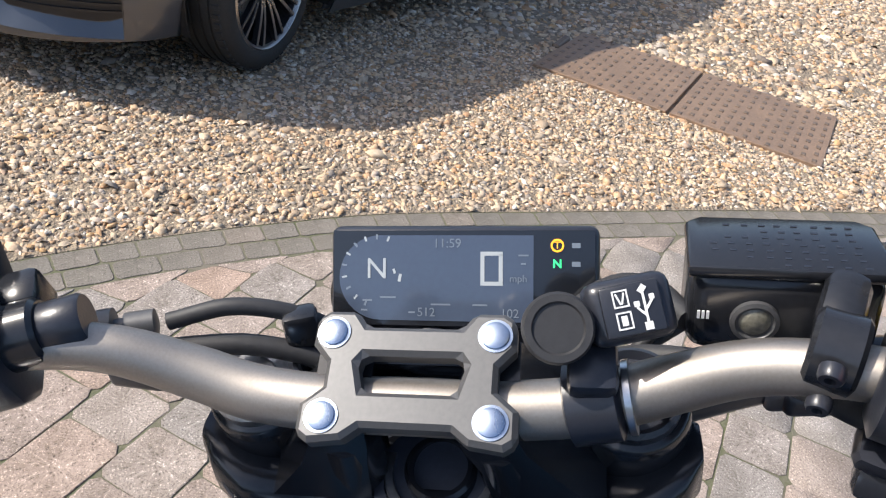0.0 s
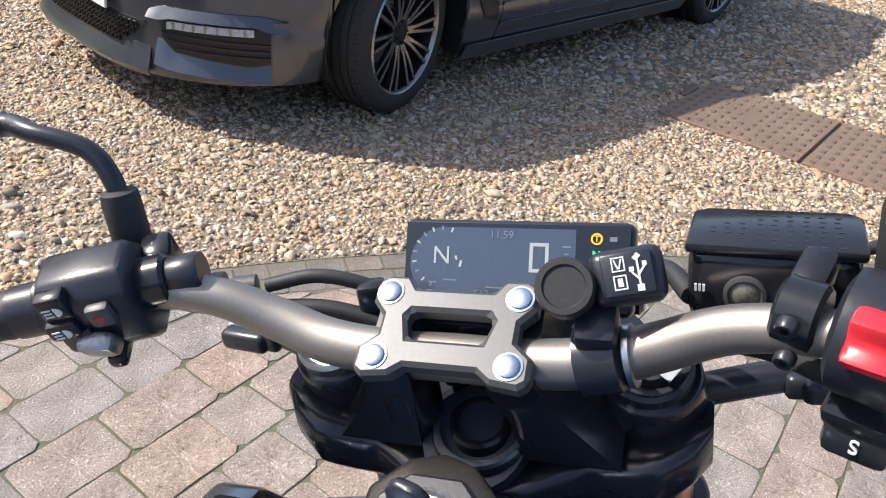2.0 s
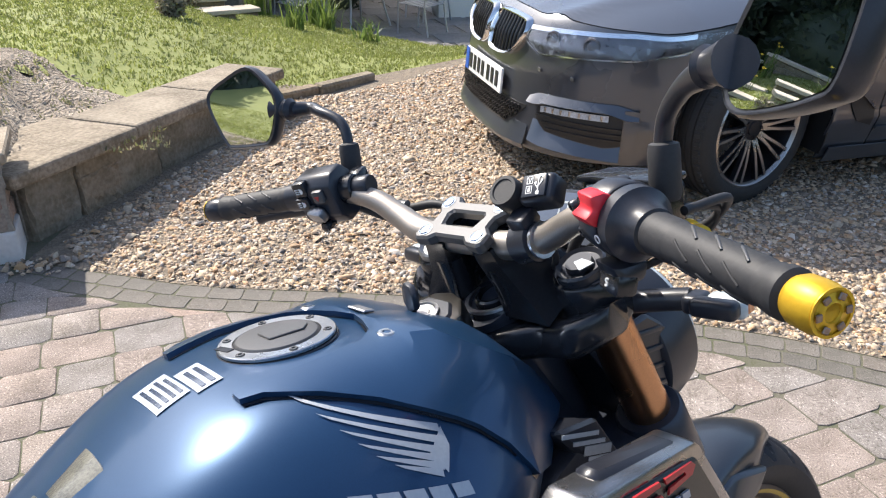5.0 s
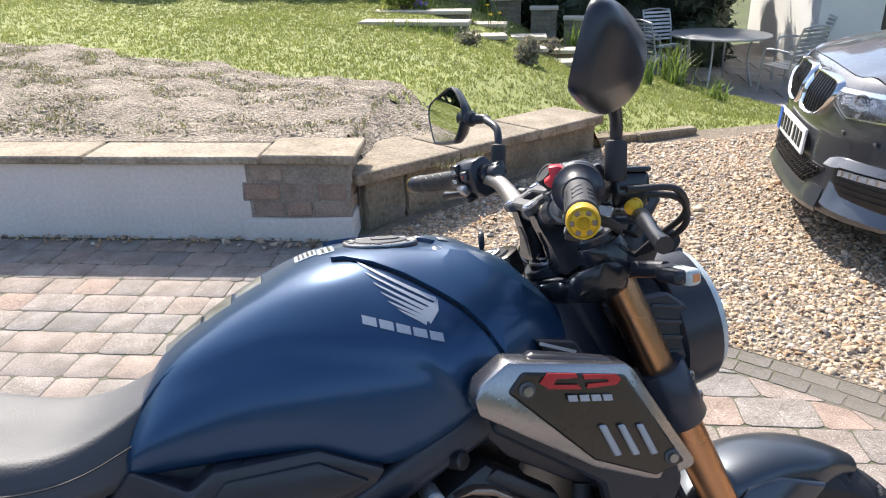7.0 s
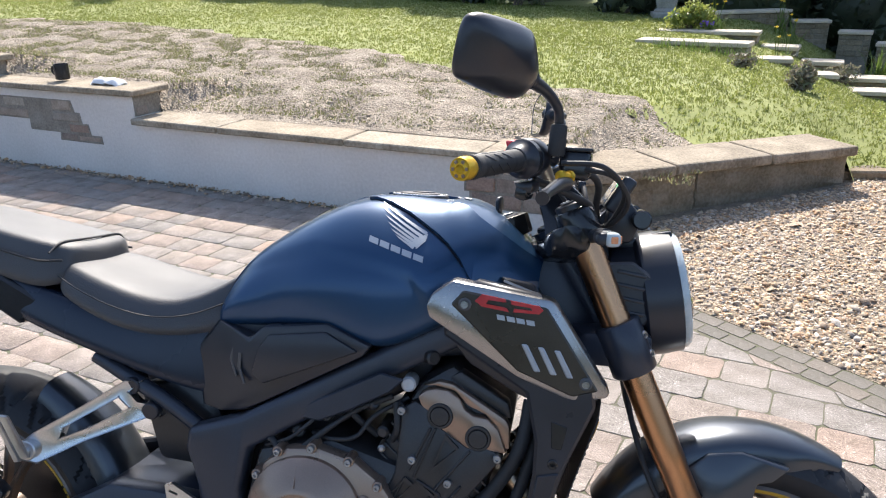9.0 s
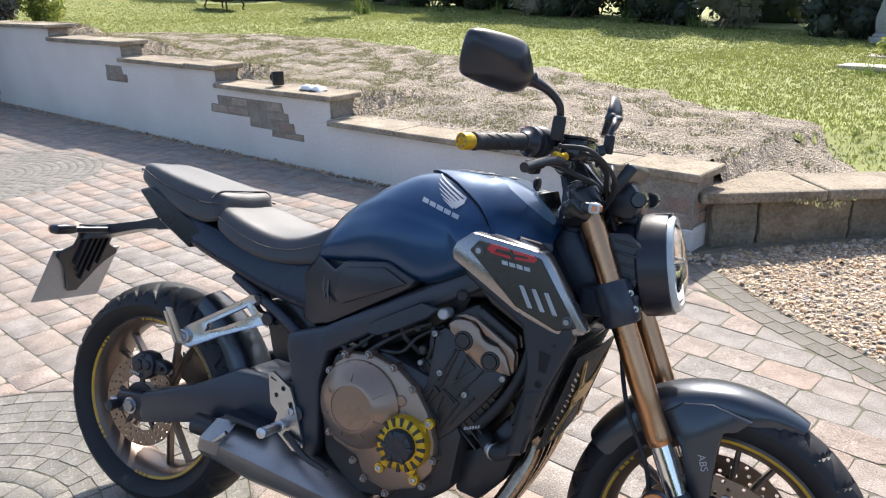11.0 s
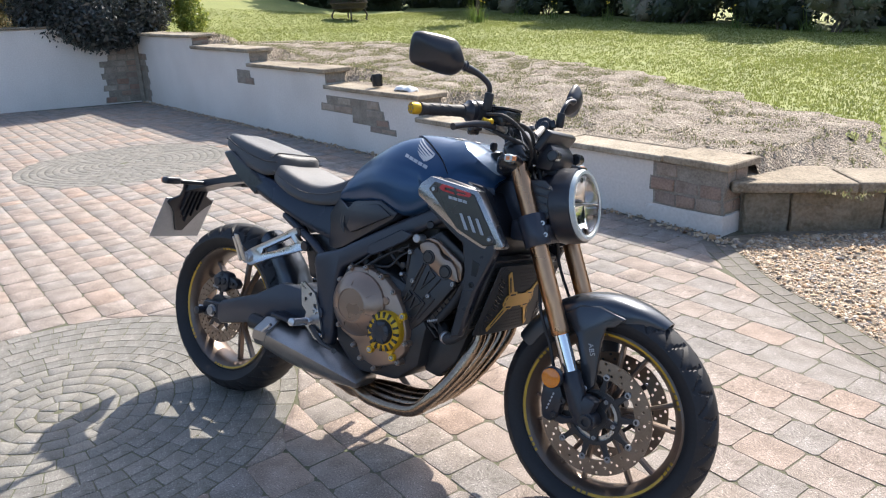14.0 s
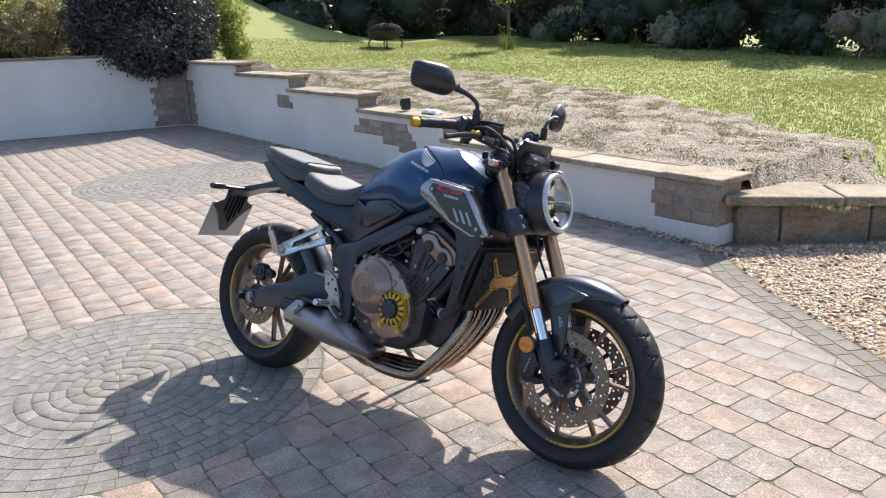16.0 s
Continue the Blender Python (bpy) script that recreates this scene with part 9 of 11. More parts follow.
# --- engine ---
bm = bmesh.new()
slab(bm, [(0.63, 0.575), (0.76, 0.60), (0.90, 0.555), (0.955, 0.45), (0.94, 0.33), (0.86, 0.27), (0.70, 0.265), (0.62, 0.34), (0.60, 0.46)], -0.165, 0.165, 0.018, 2)
eng = bp("crankcase", bm, "engine_black", "black engine crankcase", 35)
bm = bmesh.new()
cyl = [(0.820, 0.555), (0.905, 0.700), (0.960, 0.735), (1.055, 0.640), (1.050, 0.600), (0.965, 0.440)]
slab(bm, cyl, -0.150, 0.150, 0.014, 2)
part("cylinder_block", bm, "engine_black", eng, smooth=35)
for s in (-1, 1):
    bm = bmesh.new()
    slab(bm, [(0.905, 0.684), (0.918, 0.694), (0.934, 0.698), (0.955, 0.696), (0.974, 0.683), (0.981, 0.667), (0.996, 0.657), (1.018, 0.654), (1.036, 0.636), (1.046, 0.610), (1.050, 0.598), (1.020, 0.600), (0.990, 0.600), (0.945, 0.630), (0.915, 0.655)], 0.146 * s, 0.170 * s, 0.004, 2)
    part("cam_cover", bm, "bronze_case", eng, "bronze cam cover edge", 35)
    bm = bmesh.new()
    slab(bm, [(0.912, 0.700), (0.940, 0.709), (0.962, 0.705), (1.046, 0.653), (1.053, 0.640), (1.054, 0.604), (1.044, 0.604), (1.032, 0.640), (1.014, 0.659), (0.985, 0.672), (0.965, 0.694), (0.934, 0.701)], 0.140 * s, 0.164 * s, 0.003, 2)
    part("cam_cover_rim", bm, "bronze_case", eng, smooth=35)
    bm = bmesh.new()
    slab(bm, [(0.952, 0.712), (0.972, 0.724), (1.050, 0.676), (1.056, 0.650), (1.046, 0.652)], 0.120 * s, 0.152 * s, 0.004, 2)
    part("cam_cover_top", bm, "engine_black", eng, smooth=35)
    bm = bmesh.new()
    slab(bm, [(0.880, 0.662), (0.901, 0.676), (0.922, 0.664), (0.944, 0.633), (0.987, 0.604), (1.019, 0.606), (1.046, 0.594), (0.993, 0.526), (0.935, 0.458), (0.905, 0.434), (0.872, 0.483), (0.851, 0.513), (0.869, 0.555)], 0.148 * s, 0.171 * s, 0.004, 2)
    part("chain_cover", bm, "engine_black", eng, smooth=35)
    for x, z in ((0.942, 0.654), (1.004, 0.621)):
        bm = bmesh.new()
        lathe(bm, (x, 0.166 * s, z), (x, 0.3 * s, z), [(0, 0.021), (0.006, 0.021), (0.0075, 0.0195), (0.0075, 0.0165), (0.005, 0.016), (0.0095, 0.0145), (0.010, 0.0005)], 32)
        part("cam_boss", bm, "engine_black", eng, smooth=35)
    for p, q in (((0.936, 0.634), (0.900, 0.548)), ((0.928, 0.634), (0.892, 0.560)), ((0.992, 0.600), (0.935, 0.530)), ((0.886, 0.548), (0.866, 0.506)), ((0.905, 0.545), (0.945, 0.522)), ((0.868, 0.506), (0.905, 0.470)), ((0.945, 0.522), (0.905, 0.455)), ((0.978, 0.540), (0.925, 0.470))):
        bm = bmesh.new()
        d = Vector((q[0] - p[0], 0, q[1] - p[1]))
        box(bm, ((p[0] + q[0]) / 2, 0.1725 * s, (p[1] + q[1]) / 2), (d.length, 0.006, 0.0045), (0, -math.degrees(math.atan2(d.z, d.x)), 0), 0.0015, 1)
        part("casting_rib", bm, "engine_black", eng, smooth=35)
    for q in ([(0.952, 0.626), (0.974, 0.604), (0.958, 0.588), (0.928, 0.560)], [(0.910, 0.542), (0.935, 0.522), (0.918, 0.508), (0.893, 0.489)], [(0.888, 0.549), (0.901, 0.538), (0.868, 0.500), (0.858, 0.514)]):
        bm = bmesh.new()
        b2 = holed(q, [[(sum(p[0] for p in q) / 4 + (p[0] - sum(w[0] for w in q) / 4) * 0.76, sum(p[1] for p in q) / 4 + (p[1] - sum(w[1] for w in q) / 4) * 0.70) for p in q]], 0.171 * s, 0.176 * s)
        add(bm, b2)
        part("casting_rib", bm, "engine_black", eng, smooth=35)
    for x, z in ((0.898, 0.579), (0.957, 0.544), (0.880, 0.660), (1.036, 0.592)):
        bolt((x, 0.170 * s, z), (0, s, 0), 0.007, 0.010, "grip_silver", eng)
for k in range(7):
    bm = bmesh.new()
    box(bm, (0.945 - 0.006 * k, 0, 0.60 - 0.018 * k), (0.20, 0.306, 0.004), (0, 42, 0), 0.001)
    part("cooling_rib", bm, "engine_black", eng, smooth=30)
# right-hand clutch cover
CY = -0.160
bm = bmesh.new()
slab(bm, [(0.632, 0.505), (0.650, 0.560), (0.690, 0.588), (0.745, 0.592), (0.805, 0.575), (0.850, 0.540), (0.885, 0.490), (0.905, 0.430), (0.905, 0.370), (0.870, 0.325), (0.800, 0.300), (0.745, 0.315), (0.72, 0.36), (0.66, 0.385), (0.630, 0.43)], CY - 0.030, CY, 0.008, 2)
cc = part("clutch_cover", bm, "bronze_case", eng, "bronze engine side cover", 35)
bm = bmesh.new()
lathe(bm, (0.722, CY - 0.028, 0.480), (0.722, CY - 0.1, 0.480), [(0, 0.098), (0.010, 0.097), (0.014, 0.094), (0.030, 0.076), (0.040, 0.058), (0.0425, 0.052), (0.0430, 0.049), (0.0405, 0.048), (0.0415, 0.0005)], 56)
part("cover_dome", bm, "bronze_case", eng, smooth=20)
for a in (-30, 18, 62, 110, 160, 205, 265):
    bm = bmesh.new()
    b2 = bmesh.new()
    box(b2, (0.072, -0.0555, 0), (0.036, 0.006, 0.003), (0, 0, 40), 0.0012)
    bmesh.ops.transform(b2, matrix=pose(0.722, CY - 0.002, 0.480, 0, a, 0), verts=b2.verts)
    part("cover_rib", b2, "bronze_case", eng, smooth=30)
for x, z, r in ((0.822, 0.507, 0.012), (0.830, 0.465, 0.020)):
    bm = bmesh.new()
    rod(bm, (x, CY - 0.028, z), (x, CY - 0.036, z), r, seg=24, bev=0.002)
    part("cover_boss", bm, "bronze_case", eng, smooth=30)
for x, z in ((0.677, 0.582), (0.735, 0.592), (0.797, 0.574), (0.845, 0.536), (0.640, 0.540), (0.632, 0.470), (0.650, 0.402), (0.905, 0.395), (0.715, 0.352), (0.885, 0.335), (0.80, 0.298), (0.745, 0.318)):
    bm = bmesh.new()
    rod(bm, (x, CY - 0.002, z), (x, CY - 0.034, z), 0.0088, seg=16, bev=0.001)
    part("bolt_boss", bm, "bronze_case", eng, smooth=35)
    bolt((x, CY - 0.034, z), (0, -1, 0), 0.0060, 0.006, "grip_silver", eng)
# slotted yellow guard
YC = Vector((0.838, CY - 0.030, 0.421))
bm = bmesh.new()
lathe(bm, YC, YC + Vector((0, -0.1, 0)), [(0, 0.060), (0.014, 0.060), (0.022, 0.056), (0.026, 0.046), (0.026, 0.036), (0.010, 0.036)], 56)
yg = bp("engine_guard", bm, "yellow_gold", "yellow slotted engine guard with black puck", 35)
for k in range(16):
    b2 = bmesh.new()
    slab(b2, [(0.040, -0.0028), (0.0575, -0.004), (0.0575, 0.004), (0.040, 0.0028)], -0.0275, -0.0215, 0.0, 1)
    bmesh.ops.transform(b2, matrix=pose(*YC, 0, 22.5 * k, 0), verts=b2.verts)
    part("guard_slot", b2, "engine_black", yg)
bm = bmesh.new()
lathe(bm, YC + Vector((0, -0.006, 0)), YC + Vector((0, -0.1, 0)), [(0, 0.036), (0.026, 0.036), (0.034, 0.032), (0.038, 0.022), (0.036, 0.012), (0.036, 0.0005)], 40)
puck = part("guard_puck", bm, "blk", yg, "black nylon puck", 40)
for k in range(6):
    b2 = bmesh.new()
    box(b2, (0.028, -0.040, 0), (0.018, 0.010, 0.010), (0, 0, 0), 0.003)
    bmesh.ops.transform(b2, matrix=pose(*YC, 0, 60 * k, 0), verts=b2.verts)
    part("puck_rib", b2, "blk", puck, smooth=40)
for dx, dz in ((0.048, 0.046), (-0.046, -0.058), (0.026, -0.064)):
    bm = bmesh.new()
    rod(bm, YC + Vector((dx * 0.8, 0, dz * 0.8)), YC + Vector((dx * 0.8, -0.012, dz * 0.8)), 0.013, seg=16)
    rod(bm, YC + Vector((dx * 1.15, 0.0, dz * 1.15)), YC + Vector((dx * 1.15, -0.012, dz * 1.15)), 0.011, seg=16)
    part("guard_lug", bm, "yellow_gold", yg, smooth=35)
    bolt(YC + Vector((dx * 1.15, -0.012, dz * 1.15)), (0, -1, 0), 0.007, 0.005, "alu", yg)
# throttle bodies and gearbox rear fill the frame
bm = bmesh.new()
slab(bm, [(0.575, 0.600), (0.600, 0.690), (0.680, 0.735), (0.83, 0.785), (0.955, 0.800), (0.91, 0.690), (0.82, 0.640), (0.70, 0.570)], -0.105, 0.105, 0.012, 2)
part("throttle_body", bm, "engine_black", eng, smooth=35)
bm = bmesh.new()
slab(bm, [(0.565, 0.555), (0.66, 0.575), (0.66, 0.300), (0.575, 0.300)], -0.105, 0.105, 0.012, 2)
part("gearbox_housing", bm, "engine_black", eng, smooth=35)
bm = bmesh.new()
slab(bm, [(0.93, 0.80), (1.08, 0.862), (1.150, 0.740), (1.130, 0.660), (1.062, 0.690), (0.985, 0.735)], -0.150, 0.150, 0.010, 2)
part("air_duct", bm, "blk", eng, smooth=35)
# left-hand alternator cover
bm = bmesh.new()
lathe(bm, (0.76, 0.160, 0.45), (0.76, 0.3, 0.45), [(0, 0.105), (0.018, 0.105), (0.035, 0.09), (0.042, 0.06), (0.042, 0.0005)], 48)
part("alternator_cover", bm, "bronze_case", eng, smooth=35)
# pale filler, sensor plugs, hoses, small clutter between engine and frame
bm = bmesh.new()
rod(bm, (0.887, -0.125, 0.699), (0.889, -0.168, 0.701), 0.0125, seg=24, bev=0.003)
part("coolant_cap", bm, "plate_back", eng, "pale round cap", 40)
for p0, p1, r, m_ in (((0.845, -0.10, 0.62), (0.845, -0.160, 0.615), 0.010, "engine_black"), ((0.842, -0.13, 0.588), (0.844, -0.164, 0.588), 0.0065, "grip_silver"), ((0.80, -0.10, 0.64), (0.83, -0.152, 0.66), 0.009, "engine_black"), ((0.745, -0.12, 0.63), (0.745, -0.145, 0.63), 0.010, "engine_black"),
                      ((0.69, -0.12, 0.60), (0.70, -0.155, 0.605), 0.011, "engine_black"), ((0.90, -0.12, 0.74), (0.93, -0.16, 0.745), 0.012, "engine_black")):
    bm = bmesh.new()
    rod(bm, p0, p1, r, seg=18, bev=0.003)
    part("plug", bm, m_, eng, smooth=40)
for pts, r in (([(0.665, -0.168, 0.55), (0.70, -0.175, 0.575), (0.755, -0.165, 0.618), (0.80, -0.15, 0.648), (0.86, -0.15, 0.675)], 0.005), ([(0.83, -0.13, 0.60), (0.79, -0.15, 0.645), (0.80, -0.14, 0.68)], 0.006), ([(0.72, -0.14, 0.60), (0.76, -0.165, 0.60), (0.80, -0.16, 0.605), (0.83, -0.15, 0.64), (0.885, -0.14, 0.672)], 0.004), ([(0.64, -0.15, 0.575), (0.69, -0.168, 0.598), (0.74, -0.160, 0.640), (0.79, -0.140, 0.675)], 0.0035), ([(0.86, -0.15, 0.60), (0.872, -0.168, 0.628), (0.868, -0.160, 0.668)], 0.0055), ([(1.085, -0.14, 0.68), (1.072, -0.16, 0.61), (1.035, -0.155, 0.54), (0.985, -0.15, 0.48)], 0.012),
               ([(0.62, -0.15, 0.60), (0.66, -0.16, 0.585), (0.68, -0.19, 0.548), (0.675, -0.192, 0.52)], 0.0065), ([(1.10, -0.12, 0.66), (1.085, -0.15, 0.58), (1.06, -0.15, 0.50)], 0.010), ([(0.98, 0.15, 0.70), (1.02, 0.178, 0.60), (1.0, 0.17, 0.46)], 0.013)):
    bm = bmesh.new()
    tube(bm, pts, r, 10, 5)
    part("hose", bm, "rubber", eng, smooth=60)
bm = bmesh.new()
tube(bm, [(1.095, -0.135, 0.500), (1.072, -0.158, 0.462), (1.050, -0.170, 0.440), (1.022, -0.160, 0.436), (0.985, -0.125, 0.455)], 0.0165, 14, 6)
elbow = part("coolant_elbow", bm, "rubber", eng, "black coolant elbow hose", 60)
bm = bmesh.new()
rod(bm, (1.030, -0.167, 0.436), (1.018, -0.159, 0.4365), 0.0185, seg=20, bev=0.002)
part("hose_clip", bm, "alu", elbow, smooth=40)
bm = bmesh.new()
box(bm, (0.668, -0.192, 0.535), (0.026, 0.018, 0.040), (0, 35, 0), 0.005)
part("clutch_arm", bm, "blk_gloss", eng, smooth=40)
bm = bmesh.new()
slab(bm, [(0.93, 0.40), (0.98, 0.42), (1.035, 0.50), (1.075, 0.46), (1.04, 0.36), (0.985, 0.30), (0.93, 0.31)], -0.12, 0.12, 0.012, 2)
part("lower_engine", bm, "engine_black", eng, smooth=35)
for k in range(6):
    bm = bmesh.new()
    q = Matrix.Translation((0.962, -0.171, 0.472)) @ pose(0, 0, 0, 90, 0, 0) @ pose(0.006 * k, 0.002 * k, 0, 0, 0, 15)
    slab(bm, [(-0.002, -0.003), (0.002, -0.003), (0.0035, 0.003), (-0.0005, 0.003)], 0, 0.001, 0, 1, "z")
    bmesh.ops.transform(bm, matrix=q, verts=bm.verts)
    part("printed_block", bm, "silver_decal", eng)

# --- radiator with punched guard ---
RT, RB = Vector((1.200, 0, 0.682)), Vector((1.125, 0, 0.455))
rz = (RT - RB).normalized()
rx = Vector((0, 1, 0)).cross(rz).normalized()            # ahead
RAD = Matrix(((0, rz.x, rx.x, (RT.x + RB.x) / 2), (1, rz.y, rx.y, 0), (0, rz.z, rx.z, (RT.z + RB.z) / 2), (0, 0, 0, 1)))
bm = bmesh.new()
box(bm, (0, 0, -0.040), (0.38, 0.215, 0.030), (0, 0, 0), 0.006)
bmesh.ops.transform(bm, matrix=RAD, verts=bm.verts)
rad_ = bp("radiator", bm, "engine_black", "black radiator behind a punched guard", 35)
for k in range(22):
    bm = bmesh.new()
    box(bm, (0, -0.100 + 0.0095 * k, -0.024), (0.36, 0.0015, 0.004))
    bmesh.ops.transform(bm, matrix=RAD, verts=bm.verts)
    part("radiator_fin", bm, "engine_black", rad_)
holes = []
for iy in range(6):
    for ix in range(17):
        x, y = -0.104 + 0.013 * ix, 0.040 + 0.011 * iy
        if abs(x) < 0.020 + y * 0.85:
            holes += [circle(x, y, 0.0032, 6), circle(x, -y, 0.0032, 6)]
b2 = holed([(-0.206, -0.104), (-0.17, -0.108), (-0.08, -0.108), (0.0, -0.108), (0.08, -0.108), (0.17, -0.108), (0.206, -0.104), (0.206, 0.104), (0.17, 0.108), (0.08, 0.108), (0.0, 0.108), (-0.08, 0.108), (-0.17, 0.108), (-0.206, 0.104)], holes, 0.010, 0.012)
bmesh.ops.transform(b2, matrix=RAD @ Matrix(((1, 0, 0, 0), (0, 0, 1, 0), (0, 1, 0, 0), (0, 0, 0, 1))), verts=b2.verts)
part("radiator_guard", b2, "rubber", rad_, "black punched guard", 30)
quarter = [(0.090, 0.008), (0.084, 0.016), (0.074, 0.018), (0.126, 0.084), (0.116, 0.094), (0.052, 0.028), (0.034, 0.028), (0.028, 0.020)]
star = quarter + [(-x, y) for x, y in quarter[::-1]] + [(-x, -y) for x, y in quarter] + [(x, -y) for x, y in quarter[::-1]]
CROSS = RAD @ pose(-0.030, -0.003, 0.0135)
plate_at(CROSS, star, 0.0030, "gold_plate", rad_, "gold_cross", 0.0008, "gold cross-shaped plate")
for q in [[(sx * a, sy * b) for a, b in p] for sx in (-1, 1) for sy in (-1, 1)
          for p in ([(0.072, 0.029), (0.076, 0.026), (0.114, 0.074), (0.110, 0.078)], [(0.066, 0.017), (0.068, 0.021), (0.040, 0.022), (0.040, 0.018)], [(0.080, 0.004), (0.084, 0.004), (0.080, 0.013), (0.076, 0.013)])]:
    plate_at(CROSS @ pose(0, 0, 0.0030), q, 0.0006, "rubber", rad_, "cross_slot")
for s in (-1, 1):
    for k in range(11):                     # slanted louvres down both sides of the guard
        bm = bmesh.new()
        box(bm, (s * (0.166 - 0.012 * (abs(k - 5) < 3)), -0.062 + 0.0124 * k, 0.0130), (0.034, 0.0050, 0.003), (0, 0, 24 * s), 0.001, 1)
        bmesh.ops.transform(bm, matrix=RAD, verts=bm.verts)
        part("guard_louvre", bm, "blk_gloss", rad_)
    for k in range(3):
        for e in (-1, 1):
            bm = bmesh.new()
            box(bm, (s * (0.186 - 0.010 * k), e * (0.092 - 0.006 * k), 0.0125), (0.030, 0.0035, 0.002), (0, 0, -58 * s * e), 0.0005, 1)
            bmesh.ops.transform(bm, matrix=RAD, verts=bm.verts)
            part("guard_slit", bm, "engine_black", rad_)
for o in rad_.children:
    if not o.name.startswith("radiator_fin"):
        for v in o.data.vertices:
            v.co.x += -0.006 - 0.3 * v.co.y**2
            v.co.y *= 0.90
bm = bmesh.new()
lathe(bm, (1.005, 0.106, 0.398), (1.055, 0.096, 0.388), [(0, 0.014), (0.005, 0.024), (0.012, 0.028), (0.018, 0.027), (0.020, 0.021), (0.017, 0.020), (0.021, 0.011), (0.023, 0.0005)], 32)
horn = bp("horn", bm, "blk", "black disc horn under the radiator", 35)
bm = bmesh.new()
box(bm, (1.006, 0.104, 0.435), (0.008, 0.018, 0.070), (0, -6, 0), 0.002)
part("horn_bracket", bm, "frame_black", horn, smooth=35)

# --- exhaust ---
for k in range(4):
    y = -0.105 + 0.062 * k
    yb = -0.168 + 0.047 * k
    bm = bmesh.new()
    tube(bm, [(1.045, y + 0.01, 0.545), (1.085, y, 0.500), (1.095, y * 0.98, 0.440), (1.060, y * 0.5 + yb * 0.5, 0.345), (1.005, yb, 0.260), (0.945, yb, 0.205 + 0.006 * k), (0.860, yb * 0.97, 0.190 + 0.004 * k), (0.760, yb * 0.92, 0.192 + 0.002 * k), (0.690, -0.135 + 0.020 * k, 0.205)], 0.0195, 16, 6)
    bp("exhaust_header", bm, "header_steel", "heat-tinted steel exhaust header", 60)
bm = bmesh.new()
tube(bm, [(0.72, -0.105, 0.205), (0.68, -0.115, 0.210), (0.64, -0.125, 0.222), (0.60, -0.135, 0.235)], [0.040, 0.043, 0.040, 0.036], 20, 5)
bp("collector", bm, "header_steel", smooth=60)
secs = []
for x, zc, h, y0, y1 in ((0.742, 0.236, 0.014, -0.196, -0.10), (0.735, 0.238, 0.022, -0.200, -0.095), (0.66, 0.254, 0.040, -0.210, -0.085), (0.57, 0.272, 0.051, -0.217, -0.070), (0.47, 0.290, 0.056, -0.221, -0.075), (0.38, 0.306, 0.051, -0.223, -0.085), (0.322, 0.316, 0.045, -0.222, -0.100), (0.316, 0.317, 0.040, -0.218, -0.104)):
    wide = y1 - y0
    secs.append([(x + 0.35 * h * d, y0 + wide * c, zc + h * d) for c, d in ((0.34, 1.0), (0.0, 0.12), (0.05, -0.55), (0.22, -1.0), (0.80, -1.0), (1.0, -0.3), (1.0, 0.4), (0.78, 1.0))])
bm = bmesh.new()
loft(bm, secs, ring=True)
bevel(bm, 0.005, 2, 24)
muf = bp("muffler", bm, "muffler_steel", "short brushed steel muffler below the engine", 50)
bm = bmesh.new()
cap_x = secs[-2]
loft(bm, [[(p[0] + dx, -0.160 + (p[1] + 0.160) * g, 0.316 + (p[2] - 0.316) * g) for p in cap_x] for dx, g in ((0.052, 1.06), (0.046, 1.09), (-0.004, 1.06), (-0.014, 0.96), (-0.012, 0.90))], ring=True)
part("muffler_cap", bm, "muffler_steel", muf, "brushed steel end cap", 30)
bm = bmesh.new()
slab(bm, [(0.36, 0.385), (0.47, 0.372), (0.475, 0.36), (0.36, 0.372)], -0.20, -0.10, 0.004, 1)
part("muffler_shield", bm, "blk", muf, smooth=35)
bm = bmesh.new()
rod(bm, (0.315, -0.175, 0.330), (0.262, -0.180, 0.336), 0.026, seg=24)
part("muffler_tip", bm, "engine_black", muf, smooth=40)
bm = bmesh.new()
tube(bm, [(0.335, -0.215, 0.305), (0.375, -0.226, 0.335), (0.395, -0.226, 0.352)], 0.006, 8, 4)
part("muffler_rivet", bm, "alu", muf, smooth=50)

